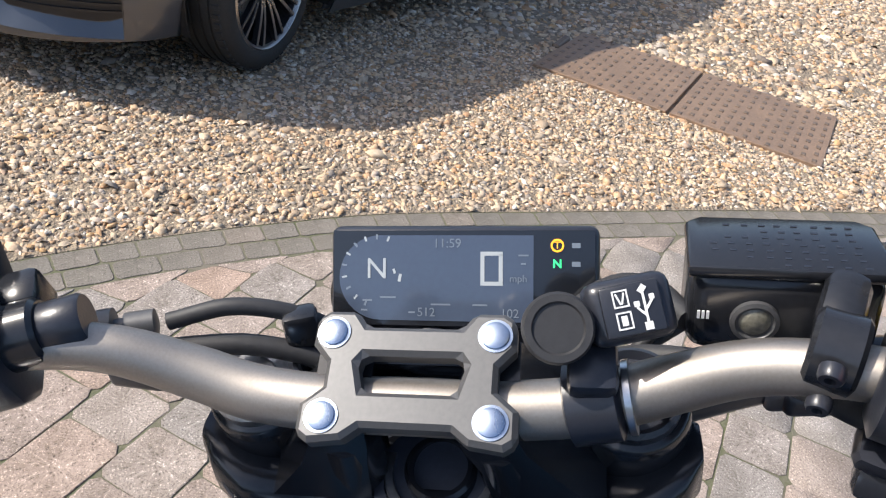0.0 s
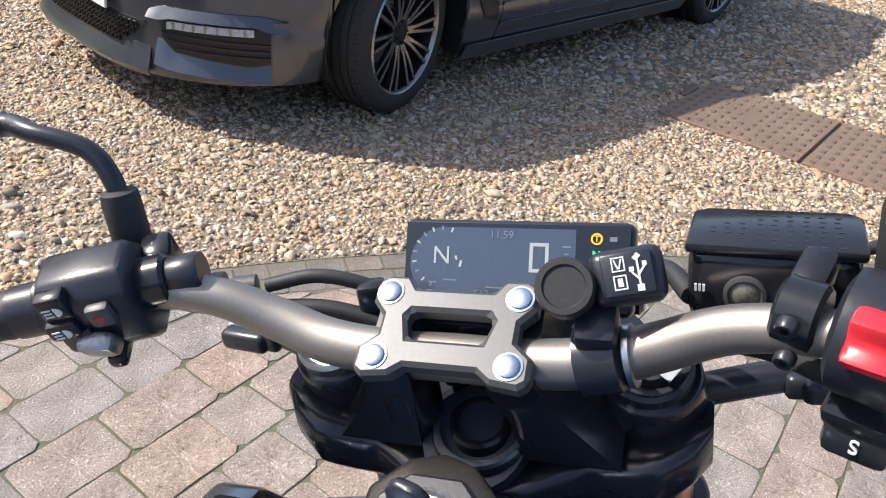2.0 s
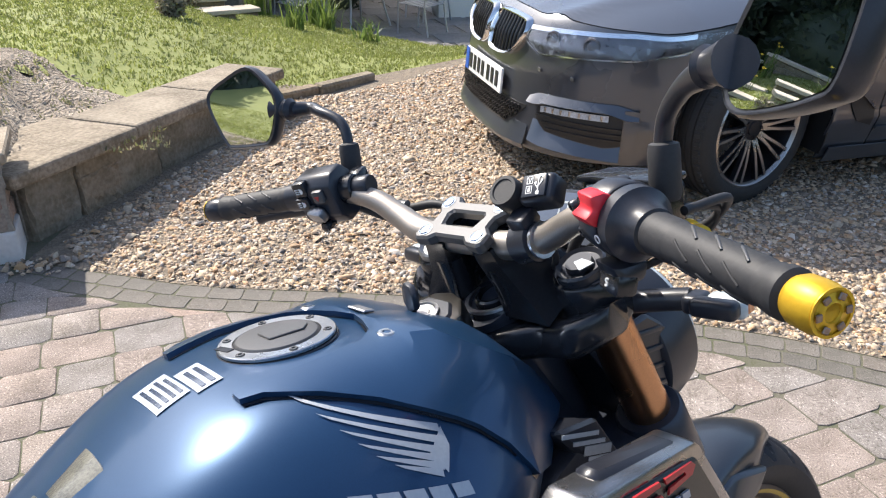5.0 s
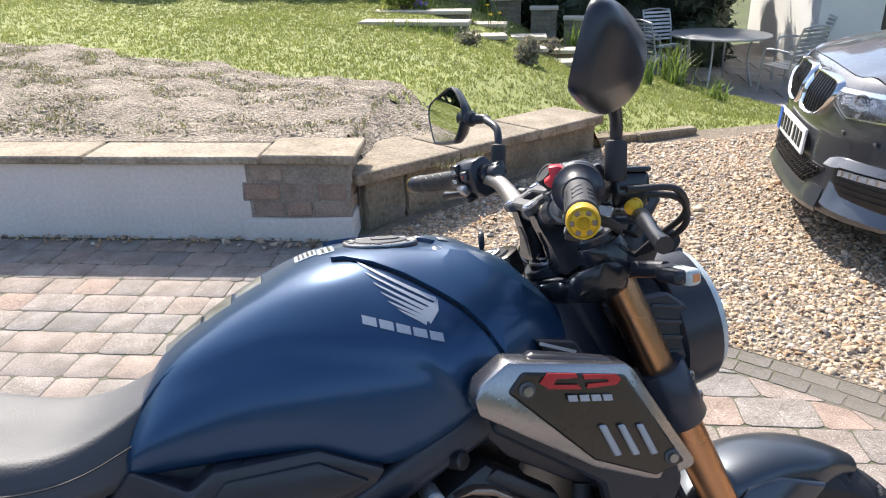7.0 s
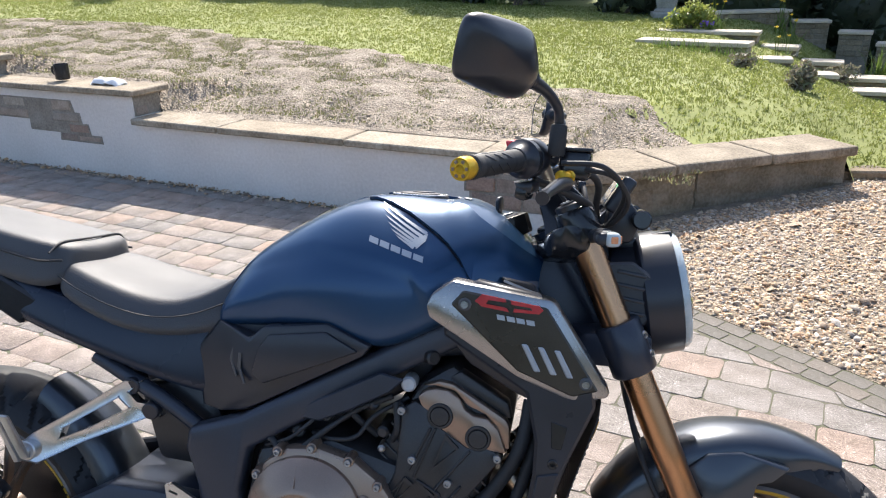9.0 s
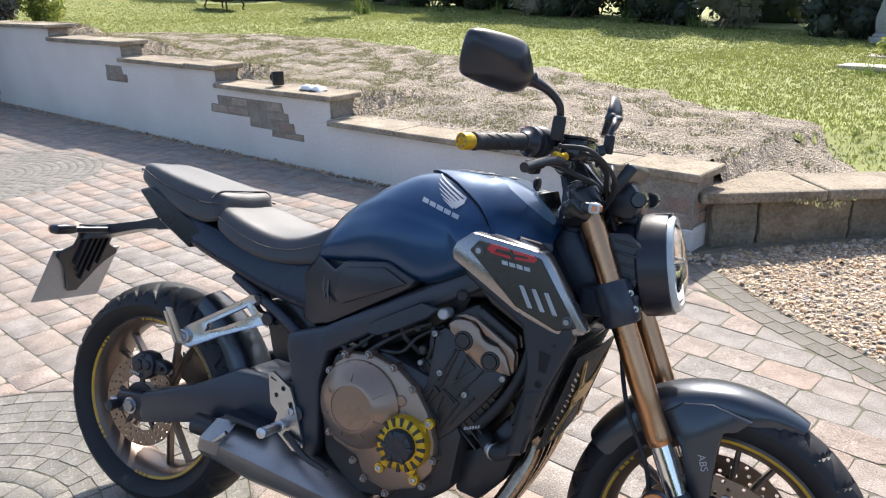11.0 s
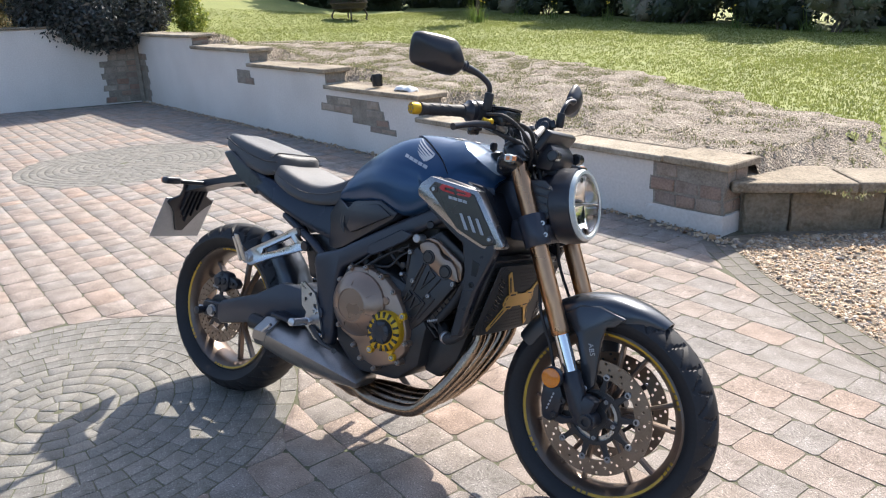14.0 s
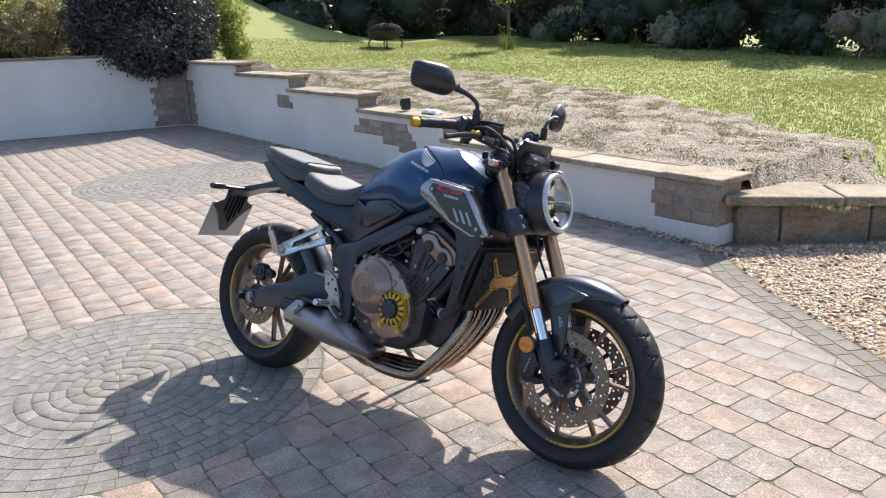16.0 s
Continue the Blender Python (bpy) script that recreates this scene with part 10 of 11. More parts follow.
# --- swing arm, rear brake, mudguard, chain ---
def arm(s):
    bm = bmesh.new()
    slab(bm, [(0.56, 0.455), (0.555, 0.375), (0.36, 0.345), (0.05, 0.278), (0.035, 0.300), (0.035, 0.345), (0.05, 0.362), (0.22, 0.415), (0.34, 0.475), (0.42, 0.470)], 0.098 * s, 0.142 * s, 0.009, 2)
    bm2 = bp("swing_arm", bm, "frame_black", "satin black swing arm", 35)
    bm = bmesh.new()
    slab(bm, [(0.05, 0.350), (0.05, 0.288), (-0.045, 0.290), (-0.055, 0.300), (-0.055, 0.335), (-0.045, 0.345)], 0.106 * s, 0.134 * s, 0.004, 1)
    part("axle_plate", bm, "blk", bm2, smooth=35)
    bm = bmesh.new()
    rod(bm, (-0.055, 0.120 * s, 0.315), (-0.085, 0.120 * s, 0.315), 0.005, seg=12)
    part("chain_adjuster", bm, "alu", bm2, smooth=30)
    bm = bmesh.new()
    rod(bm, (0.0, 0.138 * s, 0.315), (0.0, 0.146 * s, 0.315), 0.017, seg=6)
    b2 = bmesh.new()
    rod(b2, (0.0, 0.134 * s, 0.315), (0.0, 0.138 * s, 0.315), 0.022, seg=24)
    part("axle_washer", b2, "alu", bm2, smooth=30)
    part("axle_nut", bm, "grip_silver", bm2, smooth=30)
    bm = bmesh.new()
    lathe(bm, (-0.050, 0.134 * s, 0.309), (-0.050, 0.170 * s, 0.309), [(0, 0.008), (0.004, 0.008), (0.0045, 0.0135), (0.028, 0.0135), (0.030, 0.008)], 20)
    part("paddock_bobbin", bm, "blk", bm2, smooth=40)


both(arm)
bm = bmesh.new()
slab(bm, [(0.30, 0.46), (0.55, 0.46), (0.55, 0.38), (0.34, 0.36)], -0.098, 0.098, 0.02, 2)
bp("swing_arm_bridge", bm, "frame_black", smooth=35)
bm = bmesh.new()
slab(bm, [(-0.020, 0.438), (0.012, 0.460), (0.050, 0.456), (0.062, 0.436), (0.058, 0.402), (0.030, 0.384), (-0.012, 0.392)], -0.124, -0.082, 0.007, 2)
slab(bm, [(0.052, 0.446), (0.088, 0.440), (0.104, 0.424), (0.096, 0.406), (0.056, 0.404)], -0.116, -0.088, 0.005, 2)
rod(bm, (0.010, -0.120, 0.424), (0.010, -0.132, 0.424), 0.016, seg=20, bev=0.003)
rod(bm, (0.040, -0.120, 0.428), (0.040, -0.132, 0.428), 0.013, seg=20, bev=0.003)
rc = bp("rear_caliper", bm, "blk", "black rear brake caliper", 40)
for x, z in ((0.026, 0.450), (0.082, 0.423), (0.020, 0.396)):
    bolt((x, -0.122, z), (0, -1, 0), 0.007, 0.005, "engine_black", rc)
for k in range(5):
    bm = bmesh.new()
    box(bm, (-0.012 + 0.0060 * k, -0.1245, 0.4035 - 0.001 * k), (0.004, 0.001, 0.006))
    part("printed_block", bm, "silver_decal", rc)
rows = []
for k in range(12):
    a = radians(64 - 50 * k / 11)
    R = 0.337
    w = np.interp(k, [0, 4, 11], [0.050, 0.064, 0.070])
    cx, cz, ux, uz = R * math.cos(a), 0.315 + R * math.sin(a), math.cos(a), math.sin(a)
    rows.append([(cx + ux * d, y, cz + uz * d) for y, d in ((-w, -0.05), (-w, -0.018), (-w * 0.8, 0.002), (-w * 0.4, 0.008), (0, 0.009), (w * 0.4, 0.008), (w * 0.8, 0.002), (w, -0.018), (w, -0.05))])
bm = bmesh.new()
loft(bm, rows)
thick(subd(bp("rear_mudguard", bm, "paint_graphite", "dark satin rear mudguard hugging the tyre", 180), 2), 0.004)
bm = bmesh.new()
tube(bm, [(0.0, 0.101, 0.412), (0.25, 0.101, 0.43), (0.545, 0.101, 0.455)], 0.008, 6, 4)
tube(bm, [(0.0, 0.101, 0.218), (0.25, 0.101, 0.29), (0.545, 0.101, 0.375)], 0.008, 6, 4)
bp("drive_chain", bm, "engine_black", smooth=40)
bm = bmesh.new()
slab(bm, [(0.05, 0.42), (0.30, 0.47), (0.44, 0.49), (0.44, 0.47), (0.30, 0.44), (0.05, 0.395)], 0.094, 0.120, 0.006, 1)
bp("chain_guard", bm, "blk", smooth=35)
bm = bmesh.new()
rod(bm, (0.455, 0.0, 0.66), (0.485, 0.0, 0.46), 0.024, seg=20)
shock = bp("shock_absorber", bm, "engine_black", smooth=40)
bm = bmesh.new()
pts = [(0.455 + 0.030 * f + 0.034 * math.cos(f * 44), 0.034 * math.sin(f * 44), 0.655 - 0.17 * f) for f in np.linspace(0, 1, 60)]
tube(bm, pts, 0.005, 6, 1)
part("coil_spring", bm, "red_decal", shock, smooth=60)
bm = bmesh.new()
slab(bm, [(0.36, 0.64), (0.50, 0.66), (0.54, 0.55), (0.50, 0.49), (0.40, 0.50)], -0.075, 0.075, 0.012, 2)
bp("battery_box", bm, "engine_black", smooth=35)


# --- footrests ---
def pegs(s):
    # passenger bracket: a forked aluminium arm
    bm = holed([(0.392, 0.660), (0.372, 0.640), (0.386, 0.622), (0.428, 0.612), (0.422, 0.594), (0.400, 0.592), (0.300, 0.554), (0.226, 0.518), (0.202, 0.526), (0.202, 0.556), (0.222, 0.574), (0.300, 0.620), (0.366, 0.662)],
               [[(0.356, 0.632), (0.372, 0.612), (0.310, 0.580), (0.262, 0.562), (0.268, 0.580)]], -0.007, 0.007)
    for v in bm.verts:
        v.co.y = (v.co.y + 0.106 + (0.40 - v.co.x) * 0.36) * s
    bevel(bm, 0.003, 2, 40)
    br = bp("passenger_footrest", bm, "alu", "polished aluminium passenger footrest bracket", 30)
    for x0, z0 in ((0.374, 0.650), (0.410, 0.606)):
        bm = bmesh.new()
        rod(bm, (x0, 0.085 * s, z0 + 0.006), (x0, 0.122 * s, z0), 0.016, seg=20, bev=0.002)
        part("bracket_boss", bm, "blk", br, smooth=40)
    bm = bmesh.new()
    rod(bm, (0.216, 0.160 * s, 0.545), (0.216, 0.192 * s, 0.545), 0.018, seg=20, bev=0.002)
    part("peg_pivot", bm, "alu", br, smooth=40)
    bolt((0.216, 0.192 * s, 0.545), (0, s, 0), 0.009, 0.005, "alu", br)
    bm = bmesh.new()
    slab(bm, [(0.200, 0.530), (0.226, 0.534), (0.216, 0.622), (0.196, 0.622)], 0.0, 0.007, 0.002, 1, "y", lambda c: (c.x, (0.188 + c.y + 0.42 * (c.z - 0.53)) * s, c.z))
    slab(bm, [(0.206, 0.530), (0.220, 0.534), (0.212, 0.615), (0.202, 0.615)], 0.016, 0.022, 0.002, 1, "y", lambda c: (c.x, (0.188 + c.y + 0.42 * (c.z - 0.53)) * s, c.z))
    part("folded_peg", bm, "alu", br, "folded passenger peg", 30)
    # rider's heel plate and peg
    bm = bmesh.new()
    b2 = holed([(0.468, 0.500), (0.480, 0.505), (0.530, 0.475), (0.545, 0.440), (0.575, 0.345), (0.565, 0.330), (0.545, 0.330), (0.490, 0.375), (0.500, 0.410), (0.478, 0.430)],
               [circle(0.494, 0.452, 0.006, 10), circle(0.512, 0.470, 0.006, 10), [(0.527, 0.440), (0.537, 0.444), (0.548, 0.415), (0.534, 0.422)], [(0.476, 0.493), (0.492, 0.487), (0.491, 0.483), (0.475, 0.489)]], 0.172 * s, 0.179 * s)
    add(bm, b2)
    slab(bm, [(0.505, 0.405), (0.545, 0.420), (0.572, 0.348), (0.55, 0.335), (0.498, 0.375)], 0.164 * s, 0.176 * s, 0.003, 1)
    rd = bp("rider_footrest", bm, "alu", "brushed aluminium footrest plate and ribbed peg", 30)
    for x, z in ((0.536, 0.420), (0.558, 0.345)):
        bolt((x, 0.179 * s, z), (0, s, 0), 0.010, 0.005, "alu", rd)
    bm = bmesh.new()
    lathe(bm, (0.512, 0.175 * s, 0.382), (0.522, 0.275 * s, 0.392), [(0, 0.010), (0.015, 0.010), (0.016, 0.013)] + [(0.018 + 0.0045 * k, 0.0125 if k % 2 else 0.0105) for k in range(16)] + [(0.092, 0.012), (0.094, 0.006)], 14)
    part("ribbed_peg", bm, "alu", rd, "ribbed aluminium peg", 30)
    bm = bmesh.new()
    if s < 0:
        tube(bm, [(0.53, 0.185 * s, 0.37), (0.60, 0.205 * s, 0.335), (0.66, 0.225 * s, 0.33), (0.69, 0.25 * s, 0.335)], [0.008, 0.007, 0.006, 0.008], 8, 4)
        part("brake_pedal", bm, "engine_black", rd, smooth=50)
    else:
        tube(bm, [(0.53, 0.185 * s, 0.37), (0.62, 0.195 * s, 0.36), (0.68, 0.20 * s, 0.365), (0.69, 0.24 * s, 0.365)], [0.007, 0.006, 0.006, 0.008], 8, 4)
        part("gear_pedal", bm, "engine_black", rd, smooth=50)


both(pegs)

# --- side stand: its foot rests on the ground to the left ---
inv = BIKE.matrix_basis.inverted()
foot = inv @ Vector((0.682, 0.285, 0.010))
bm = bmesh.new()
tube(bm, [(0.60, 0.12, 0.30), (0.62, 0.13, 0.24), tuple(foot)], [0.014, 0.012, 0.011], 10, 5)
st = bp("side_stand", bm, "blk", "black side stand, out and taking the weight", 50)
bm = bmesh.new()
lathe(bm, inv @ Vector((0.682, 0.285, 0.001)), inv @ Vector((0.682, 0.285, 0.1)), [(0, 0.026), (0.008, 0.026), (0.012, 0.020), (0.012, 0.001)], 20)
part("stand_foot", bm, "engine_black", st, smooth=40)

# --- cables and hoses at the bars ---
for pts, r, lab in (
    ([(1.139, 0.148, 1.033), (1.150, 0.11, 1.036), (1.160, 0.07, 1.018), (1.165, 0.04, 0.98), (1.16, 0.03, 0.90), (1.10, 0.06, 0.80), (1.02, 0.09, 0.70)], 0.0052, "black clutch cable"),
    ([(1.10, 0.215, 1.045), (1.125, 0.17, 1.022), (1.145, 0.10, 1.012), (1.15, 0.05, 0.98), (1.14, 0.04, 0.90)], 0.0062, "black wiring loom"),
    ([(1.13, -0.128, 1.048), (1.160, -0.112, 1.046), (1.180, -0.085, 1.025), (1.18, -0.05, 0.97), (1.215, -0.03, 0.86), (1.245, -0.03, 0.76)], 0.0058, "black brake hose"),
    ([(1.150, -0.205, 1.052), (1.195, -0.215, 1.042), (1.220, -0.18, 1.005), (1.205, -0.12, 0.97), (1.175, -0.07, 0.95), (1.14, -0.05, 0.90)], 0.0040, "black throttle cable"),
    ([(1.120, -0.232, 1.060), (1.178, -0.235, 1.056), (1.212, -0.195, 1.022), (1.208, -0.13, 0.985), (1.18, -0.08, 0.94)], 0.0040, "black throttle cable"),
    ([(1.08, -0.20, 1.035), (1.14, -0.16, 1.01), (1.17, -0.09, 0.985), (1.16, -0.05, 0.92)], 0.0060, "black wiring loom"),
    ([(1.09, -0.085, 1.045), (1.12, -0.09, 1.01), (1.14, -0.06, 0.97), (1.13, -0.05, 0.92)], 0.0035, "thin black socket cable")):
    bm = bmesh.new()
    tube(bm, pts, r, 10, 6)
    bp("cable", bm, "rubber", lab, 60)
bm = bmesh.new()
box(bm, (1.155, 0.078, 1.018), (0.016, 0.02, 0.024), (0, 0, 20), 0.004)
bp("cable_clip", bm, "blk_gloss", smooth=40)


# ---- the parked saloon on the gravel ----
M["car_paint"] = mat("car_paint", (0.085, 0.092, 0.108), (0.075, 0.082, 0.096), 0.30, metal=0.55, coarse=2, fine=900, bump=0.03, bump_d=0.0006, coat=1.0)
M["car_black"] = mat("car_black", (0.012, 0.012, 0.013), (0.02, 0.02, 0.02), 0.45, coarse=5, fine=120, bump=0.1)
M["car_mesh"] = mat("car_mesh", (0.018, 0.018, 0.02), (0.01, 0.01, 0.01), 0.3, coarse=8, fine=150, bump=0.1)
M["car_tyre"] = mat("car_tyre", (0.030, 0.029, 0.028), (0.020, 0.020, 0.019), 0.75, coarse=6, fine=140, bump=0.25)
M["car_chrome"] = mat("car_chrome", (0.75, 0.76, 0.78), (0.65, 0.66, 0.68), 0.14, metal=1.0, coarse=5, fine=80, bump=0)
M["rim_dark"] = mat("rim_dark", (0.045, 0.045, 0.05), (0.03, 0.03, 0.034), 0.4, metal=0.7, coarse=6, fine=120, bump=0.05)
M["rim_face"] = mat("rim_face", (0.42, 0.40, 0.38), (0.34, 0.32, 0.30), 0.28, metal=0.9, coarse=6, fine=200, bump=0.05)
M["car_glass"] = mat("car_glass", (0.012, 0.016, 0.018), (0.010, 0.013, 0.015), 0.05, coarse=2, fine=30, bump=0, rough_v=0.02)
M["lamp_inner"] = mat("lamp_inner", (0.18, 0.19, 0.21), (0.05, 0.05, 0.06), 0.25, metal=0.7, coarse=14, fine=60, bump=0.1)
M["lamp_white"] = mat("lamp_white", (0.62, 0.63, 0.64), (0.40, 0.41, 0.43), 0.2, coarse=40, fine=160, bump=0.3)
M["lamp_lens"] = glass("lamp_lens", (0.95, 0.97, 1.0))
M["plate_white"] = mat("plate_white", (0.80, 0.80, 0.78), (0.72, 0.72, 0.70), 0.4, coarse=5, fine=100, bump=0.05)
M["plate_blue"] = mat("plate_blue", (0.02, 0.10, 0.45), (0.02, 0.09, 0.40), 0.4, bump=0)

CAR = thing("car", "dark blue-grey metallic saloon car parked on the gravel", "car", pose(4.07, 2.01, 0, 0, 0, 153.4))
_half = spline([(0.915, 0, 0), (0.908, 0.22, 0), (0.878, 0.42, 0), (0.80, 0.60, 0), (0.69, 0.745, 0), (0.55, 0.855, 0), (0.40, 0.912, 0), (0.15, 0.930, 0), (-0.6, 0.934, 0),
                (-1.6, 0.934, 0), (-2.6, 0.934, 0), (-3.2, 0.92, 0), (-3.65, 0.85, 0), (-3.9, 0.70, 0), (-4.02, 0.4, 0), (-4.04, 0.0, 0)], 24)
_hx = np.array([p.x for p in _half])
_hy = np.array([p.y for p in _half])
_hs = np.concatenate([[0], np.cumsum(np.hypot(np.diff(_hx), np.diff(_hy)))])


def car_bonnet(x, y):
    """Height of the bonnet and wings."""
    c = np.interp(x, [-0.85, -0.4, 0.0, 0.3, 0.55, 0.70, 0.80, 0.87], [1.03, 0.995, 0.945, 0.895, 0.84, 0.80, 0.765, 0.735])
    ridge = 0.012 * math.exp(-((abs(y) - 0.48 - 0.1 * (0.8 - x)) / 0.05) ** 2)
    return c - 0.13 * (abs(y) / 0.9) ** 2.4 + ridge


def car_plan(s):
    a = abs(s)
    x, y = np.interp(a, _hs, _hx), np.interp(a, _hs, _hy)
    x1, y1 = np.interp(a + 0.02, _hs, _hx), np.interp(a + 0.02, _hs, _hy)
    x0, y0 = np.interp(a - 0.02, _hs, _hx), np.interp(a - 0.02, _hs, _hy)
    t = Vector((x1 - x0, y1 - y0, 0)).normalized()
    return x, y, Vector((t.y, -t.x, 0))


def car_pt(s, z, out=0.0):
    """A point of the body's skin: s metres round from the middle of the nose, z high."""
    x, y, n = car_plan(s)
    if n.dot(Vector((x + 1.6, y, 0))) < 0:
        n = -n
    face = max(0.0, n.x)
    front = np.interp(z, [0.15, 0.2, 0.27, 0.36, 0.45, 0.55, 0.65, 0.74, 0.85], [0.035, 0.0, 0.012, 0.022, 0.028, 0.035, 0.055, 0.10, 0.22])
    side = np.interp(z, [0.15, 0.22, 0.30, 0.36, 0.40, 0.50, 0.60, 0.70, 0.76, 0.80, 0.95], [0.085, 0.055, 0.030, 0.012, 0.020, 0.010, 0.006, 0.006, 0.016, 0.022, 0.075])
    d = front * face**1.3 + side * (1 - face**1.3)
    p = Vector((x, y, z)) - n * (d - out)
    p.z = z
    return Vector((p.x, p.y if s >= 0 else -p.y, z))


def at_y(y):
    """The way round the nose to half width y."""
    k = np.argmax(_hy > y)
    return float(np.interp(y, _hy[k - 1:k + 1], _hs[k - 1:k + 1]))


def at_x(x):
    return float(np.interp(-x, -_hx, _hs))


def car_top(s):
    x, y, _ = car_plan(s)
    if x > -0.8:
        z = car_bonnet(x, y)
        for _ in range(2):
            p = car_pt(abs(s), z)
            z = car_bonnet(p.x, p.y)
        return z
    return float(np.interp(x, [-4.1, -3.8, -3.0, -0.8], [0.98, 1.0, 0.97, 0.925]))


def car_low(s):
    x, y, _ = car_plan(s)
    z = float(np.interp(x, [-4.1, -3.3, -2.4, -0.45, 0.30, 0.6, 0.8, 0.92], [0.27, 0.24, 0.165, 0.165, 0.20, 0.195, 0.185, 0.18]))
    for ax in (0.0, -2.92):
        d = x - ax
        if abs(d) < 0.382:
            z = max(z, 0.335 + math.sqrt(0.382**2 - d * d))
    return z


_st = sorted(set([round(v, 4) for v in np.linspace(0, _hs[-1], 110)] + [at_x(ax + 0.382 * math.cos(a)) for ax in (0.0, -2.92) for a in np.linspace(0, math.pi, 34)]
                 + [at_x(v) for v in (0.3825, -0.3825, -2.5375, -3.3025)]))


def car_skin(name, s0, s1, lo, hi, material, parent, rows=18, out=0.0, th=0.004, label="", st=None):
    """A piece of the body's skin between two heights that may follow s."""
    st = st or [s0] + [s for s in _st if s0 < s < s1] + [s1]
    bm = bmesh.new()
    f = lambda h, s: h(s) if callable(h) else h
    loft(bm, [[car_pt(s, f(lo, s) + (f(hi, s) - f(lo, s)) * k / rows, out(s, k / rows) if callable(out) else out) for k in range(rows + 1)] for s in st])
    ob = part(name, bm, material, parent, label, smooth=35)
    thick(ob, th, 0)
    return ob


# shell: bumper, wings, doors, tail; narrow gaps between the panels
_end = _hs[-1]
g_ = 0.003
for sg in (1, -1):
    S = lambda x: sg * at_x(x)

    def side(name, xa, xb, lo=car_low, hi=car_top, material="car_paint", rows=22, **kw):
        a, b = at_x(xa), at_x(xb)
        st = [sg * q for q in [a + g_] + [s for s in _st if a + g_ < s < b - g_] + [b - g_]]
        return car_skin(name, 0, 0, lambda s: lo(abs(s)), lambda s: hi(abs(s)), material, CAR, rows, st=st, **kw)
    side("front_wing", 0.36, -0.62)
    side("front_door", -0.62, -1.60)
    side("rear_door", -1.60, -2.62)
    side("rear_wing", -2.62, -3.60)
    side("rear_bumper", -3.60, -4.0399)
st = [-s for s in _st if s < at_x(0.365)][::-1] + [s for s in _st if 0 < s < at_x(0.365)]
car_skin("front_bumper", 0, 0, lambda s: car_low(abs(s)), lambda s: car_top(s), "car_paint", CAR, 22, st=st)

# bonnet between the wings
bm = bmesh.new()
rows = []
for s in [q for q in _st if 0.02 < q < at_x(-0.80)]:
    e = car_pt(s, car_top(s))
    e.y -= 0.006
    rows.append([(e.x, e.y * k / 16, car_bonnet(e.x, e.y * k / 16) + 0.002) for k in range(-16, 17)])
loft(bm, rows)
thick(part("bonnet", bm, "car_paint", CAR, smooth=50), 0.01)

# roof, pillars and glass
prof = [(-0.72, 1.005, 0.74, 0.05), (-1.08, 1.22, 0.68, 0.05), (-1.42, 1.385, 0.62, 0.04), (-1.75, 1.455, 0.585, 0.04), (-2.2, 1.475, 0.58, 0.04), (-2.6, 1.44, 0.58, 0.04),
        (-2.95, 1.35, 0.60, 0.05), (-3.35, 1.15, 0.66, 0.05), (-3.55, 1.07, 0.72, 0.03), (-3.98, 1.03, 0.70, 0.03)]
rows = [[(x, w * k / 8, z - c * (k / 8) ** 2) for k in range(-8, 9)] for x, z, w, c in prof]
for name, a, b, m_ in (("windscreen", 0, 2, "car_glass"), ("roof", 2, 6, "car_paint"), ("rear_window", 6, 7, "car_glass"), ("boot_lid", 7, 9, "car_paint")):
    bm = bmesh.new()
    loft(bm, rows[a:b + 1])
    thick(part(name, bm, m_, CAR, smooth=50), 0.006)
for sg in (1, -1):
    top = [rows[k][0 if sg < 0 else -1] for k in range(len(prof))]
    belt = [(x, sg * (0.86 if -3.4 < x < -0.75 else 0.80), car_top(at_x(max(min(x, -0.81), -3.6)))) for x, *_ in prof]
    for name, a, b, m_ in (("side_window", 0, 4, "car_glass"), ("side_window", 4, 7, "car_glass"), ("rear_quarter", 7, 9, "car_paint")):
        bm = bmesh.new()
        loft(bm, [[belt[k], tuple(0.5 * (p + q) + (0.02 * sg if i == 1 else 0) for i, (p, q) in enumerate(zip(belt[k], top[k]))), top[k]] for k in range(a, b + 1)])
        thick(part(name, bm, m_, CAR, smooth=60), 0.006)

# dark floor pan and wheel housings
bm = bmesh.new()
box(bm, (-1.5, 0, 0.26), (1.9, 1.66, 0.12), bev=0.03)
box(bm, (-1.5, 0, 0.26), (4.6, 1.0, 0.10), bev=0.03)
box(bm, (0.55, 0, 0.24), (0.42, 1.1, 0.08), bev=0.03)
part("underbody", bm, "car_black", CAR)
for ax in (0.0, -2.92):
    for sg in (1, -1):
        bm = bmesh.new()
        loft(bm, [[(ax + 0.39 * math.cos(a), sg * y, 0.335 + 0.39 * math.sin(a)) for a in np.linspace(-0.35, math.pi + 0.35, 24)] for y in (0.62, 0.905)])
        loft(bm, [[(ax + r * math.cos(a), sg * 0.62, 0.335 + r * math.sin(a)) for a in np.linspace(-0.35, math.pi + 0.35, 24)] for r in (0.02, 0.39)])
        thick(part("wheel_arch_liner", bm, "car_black", CAR, smooth=50), 0.005)

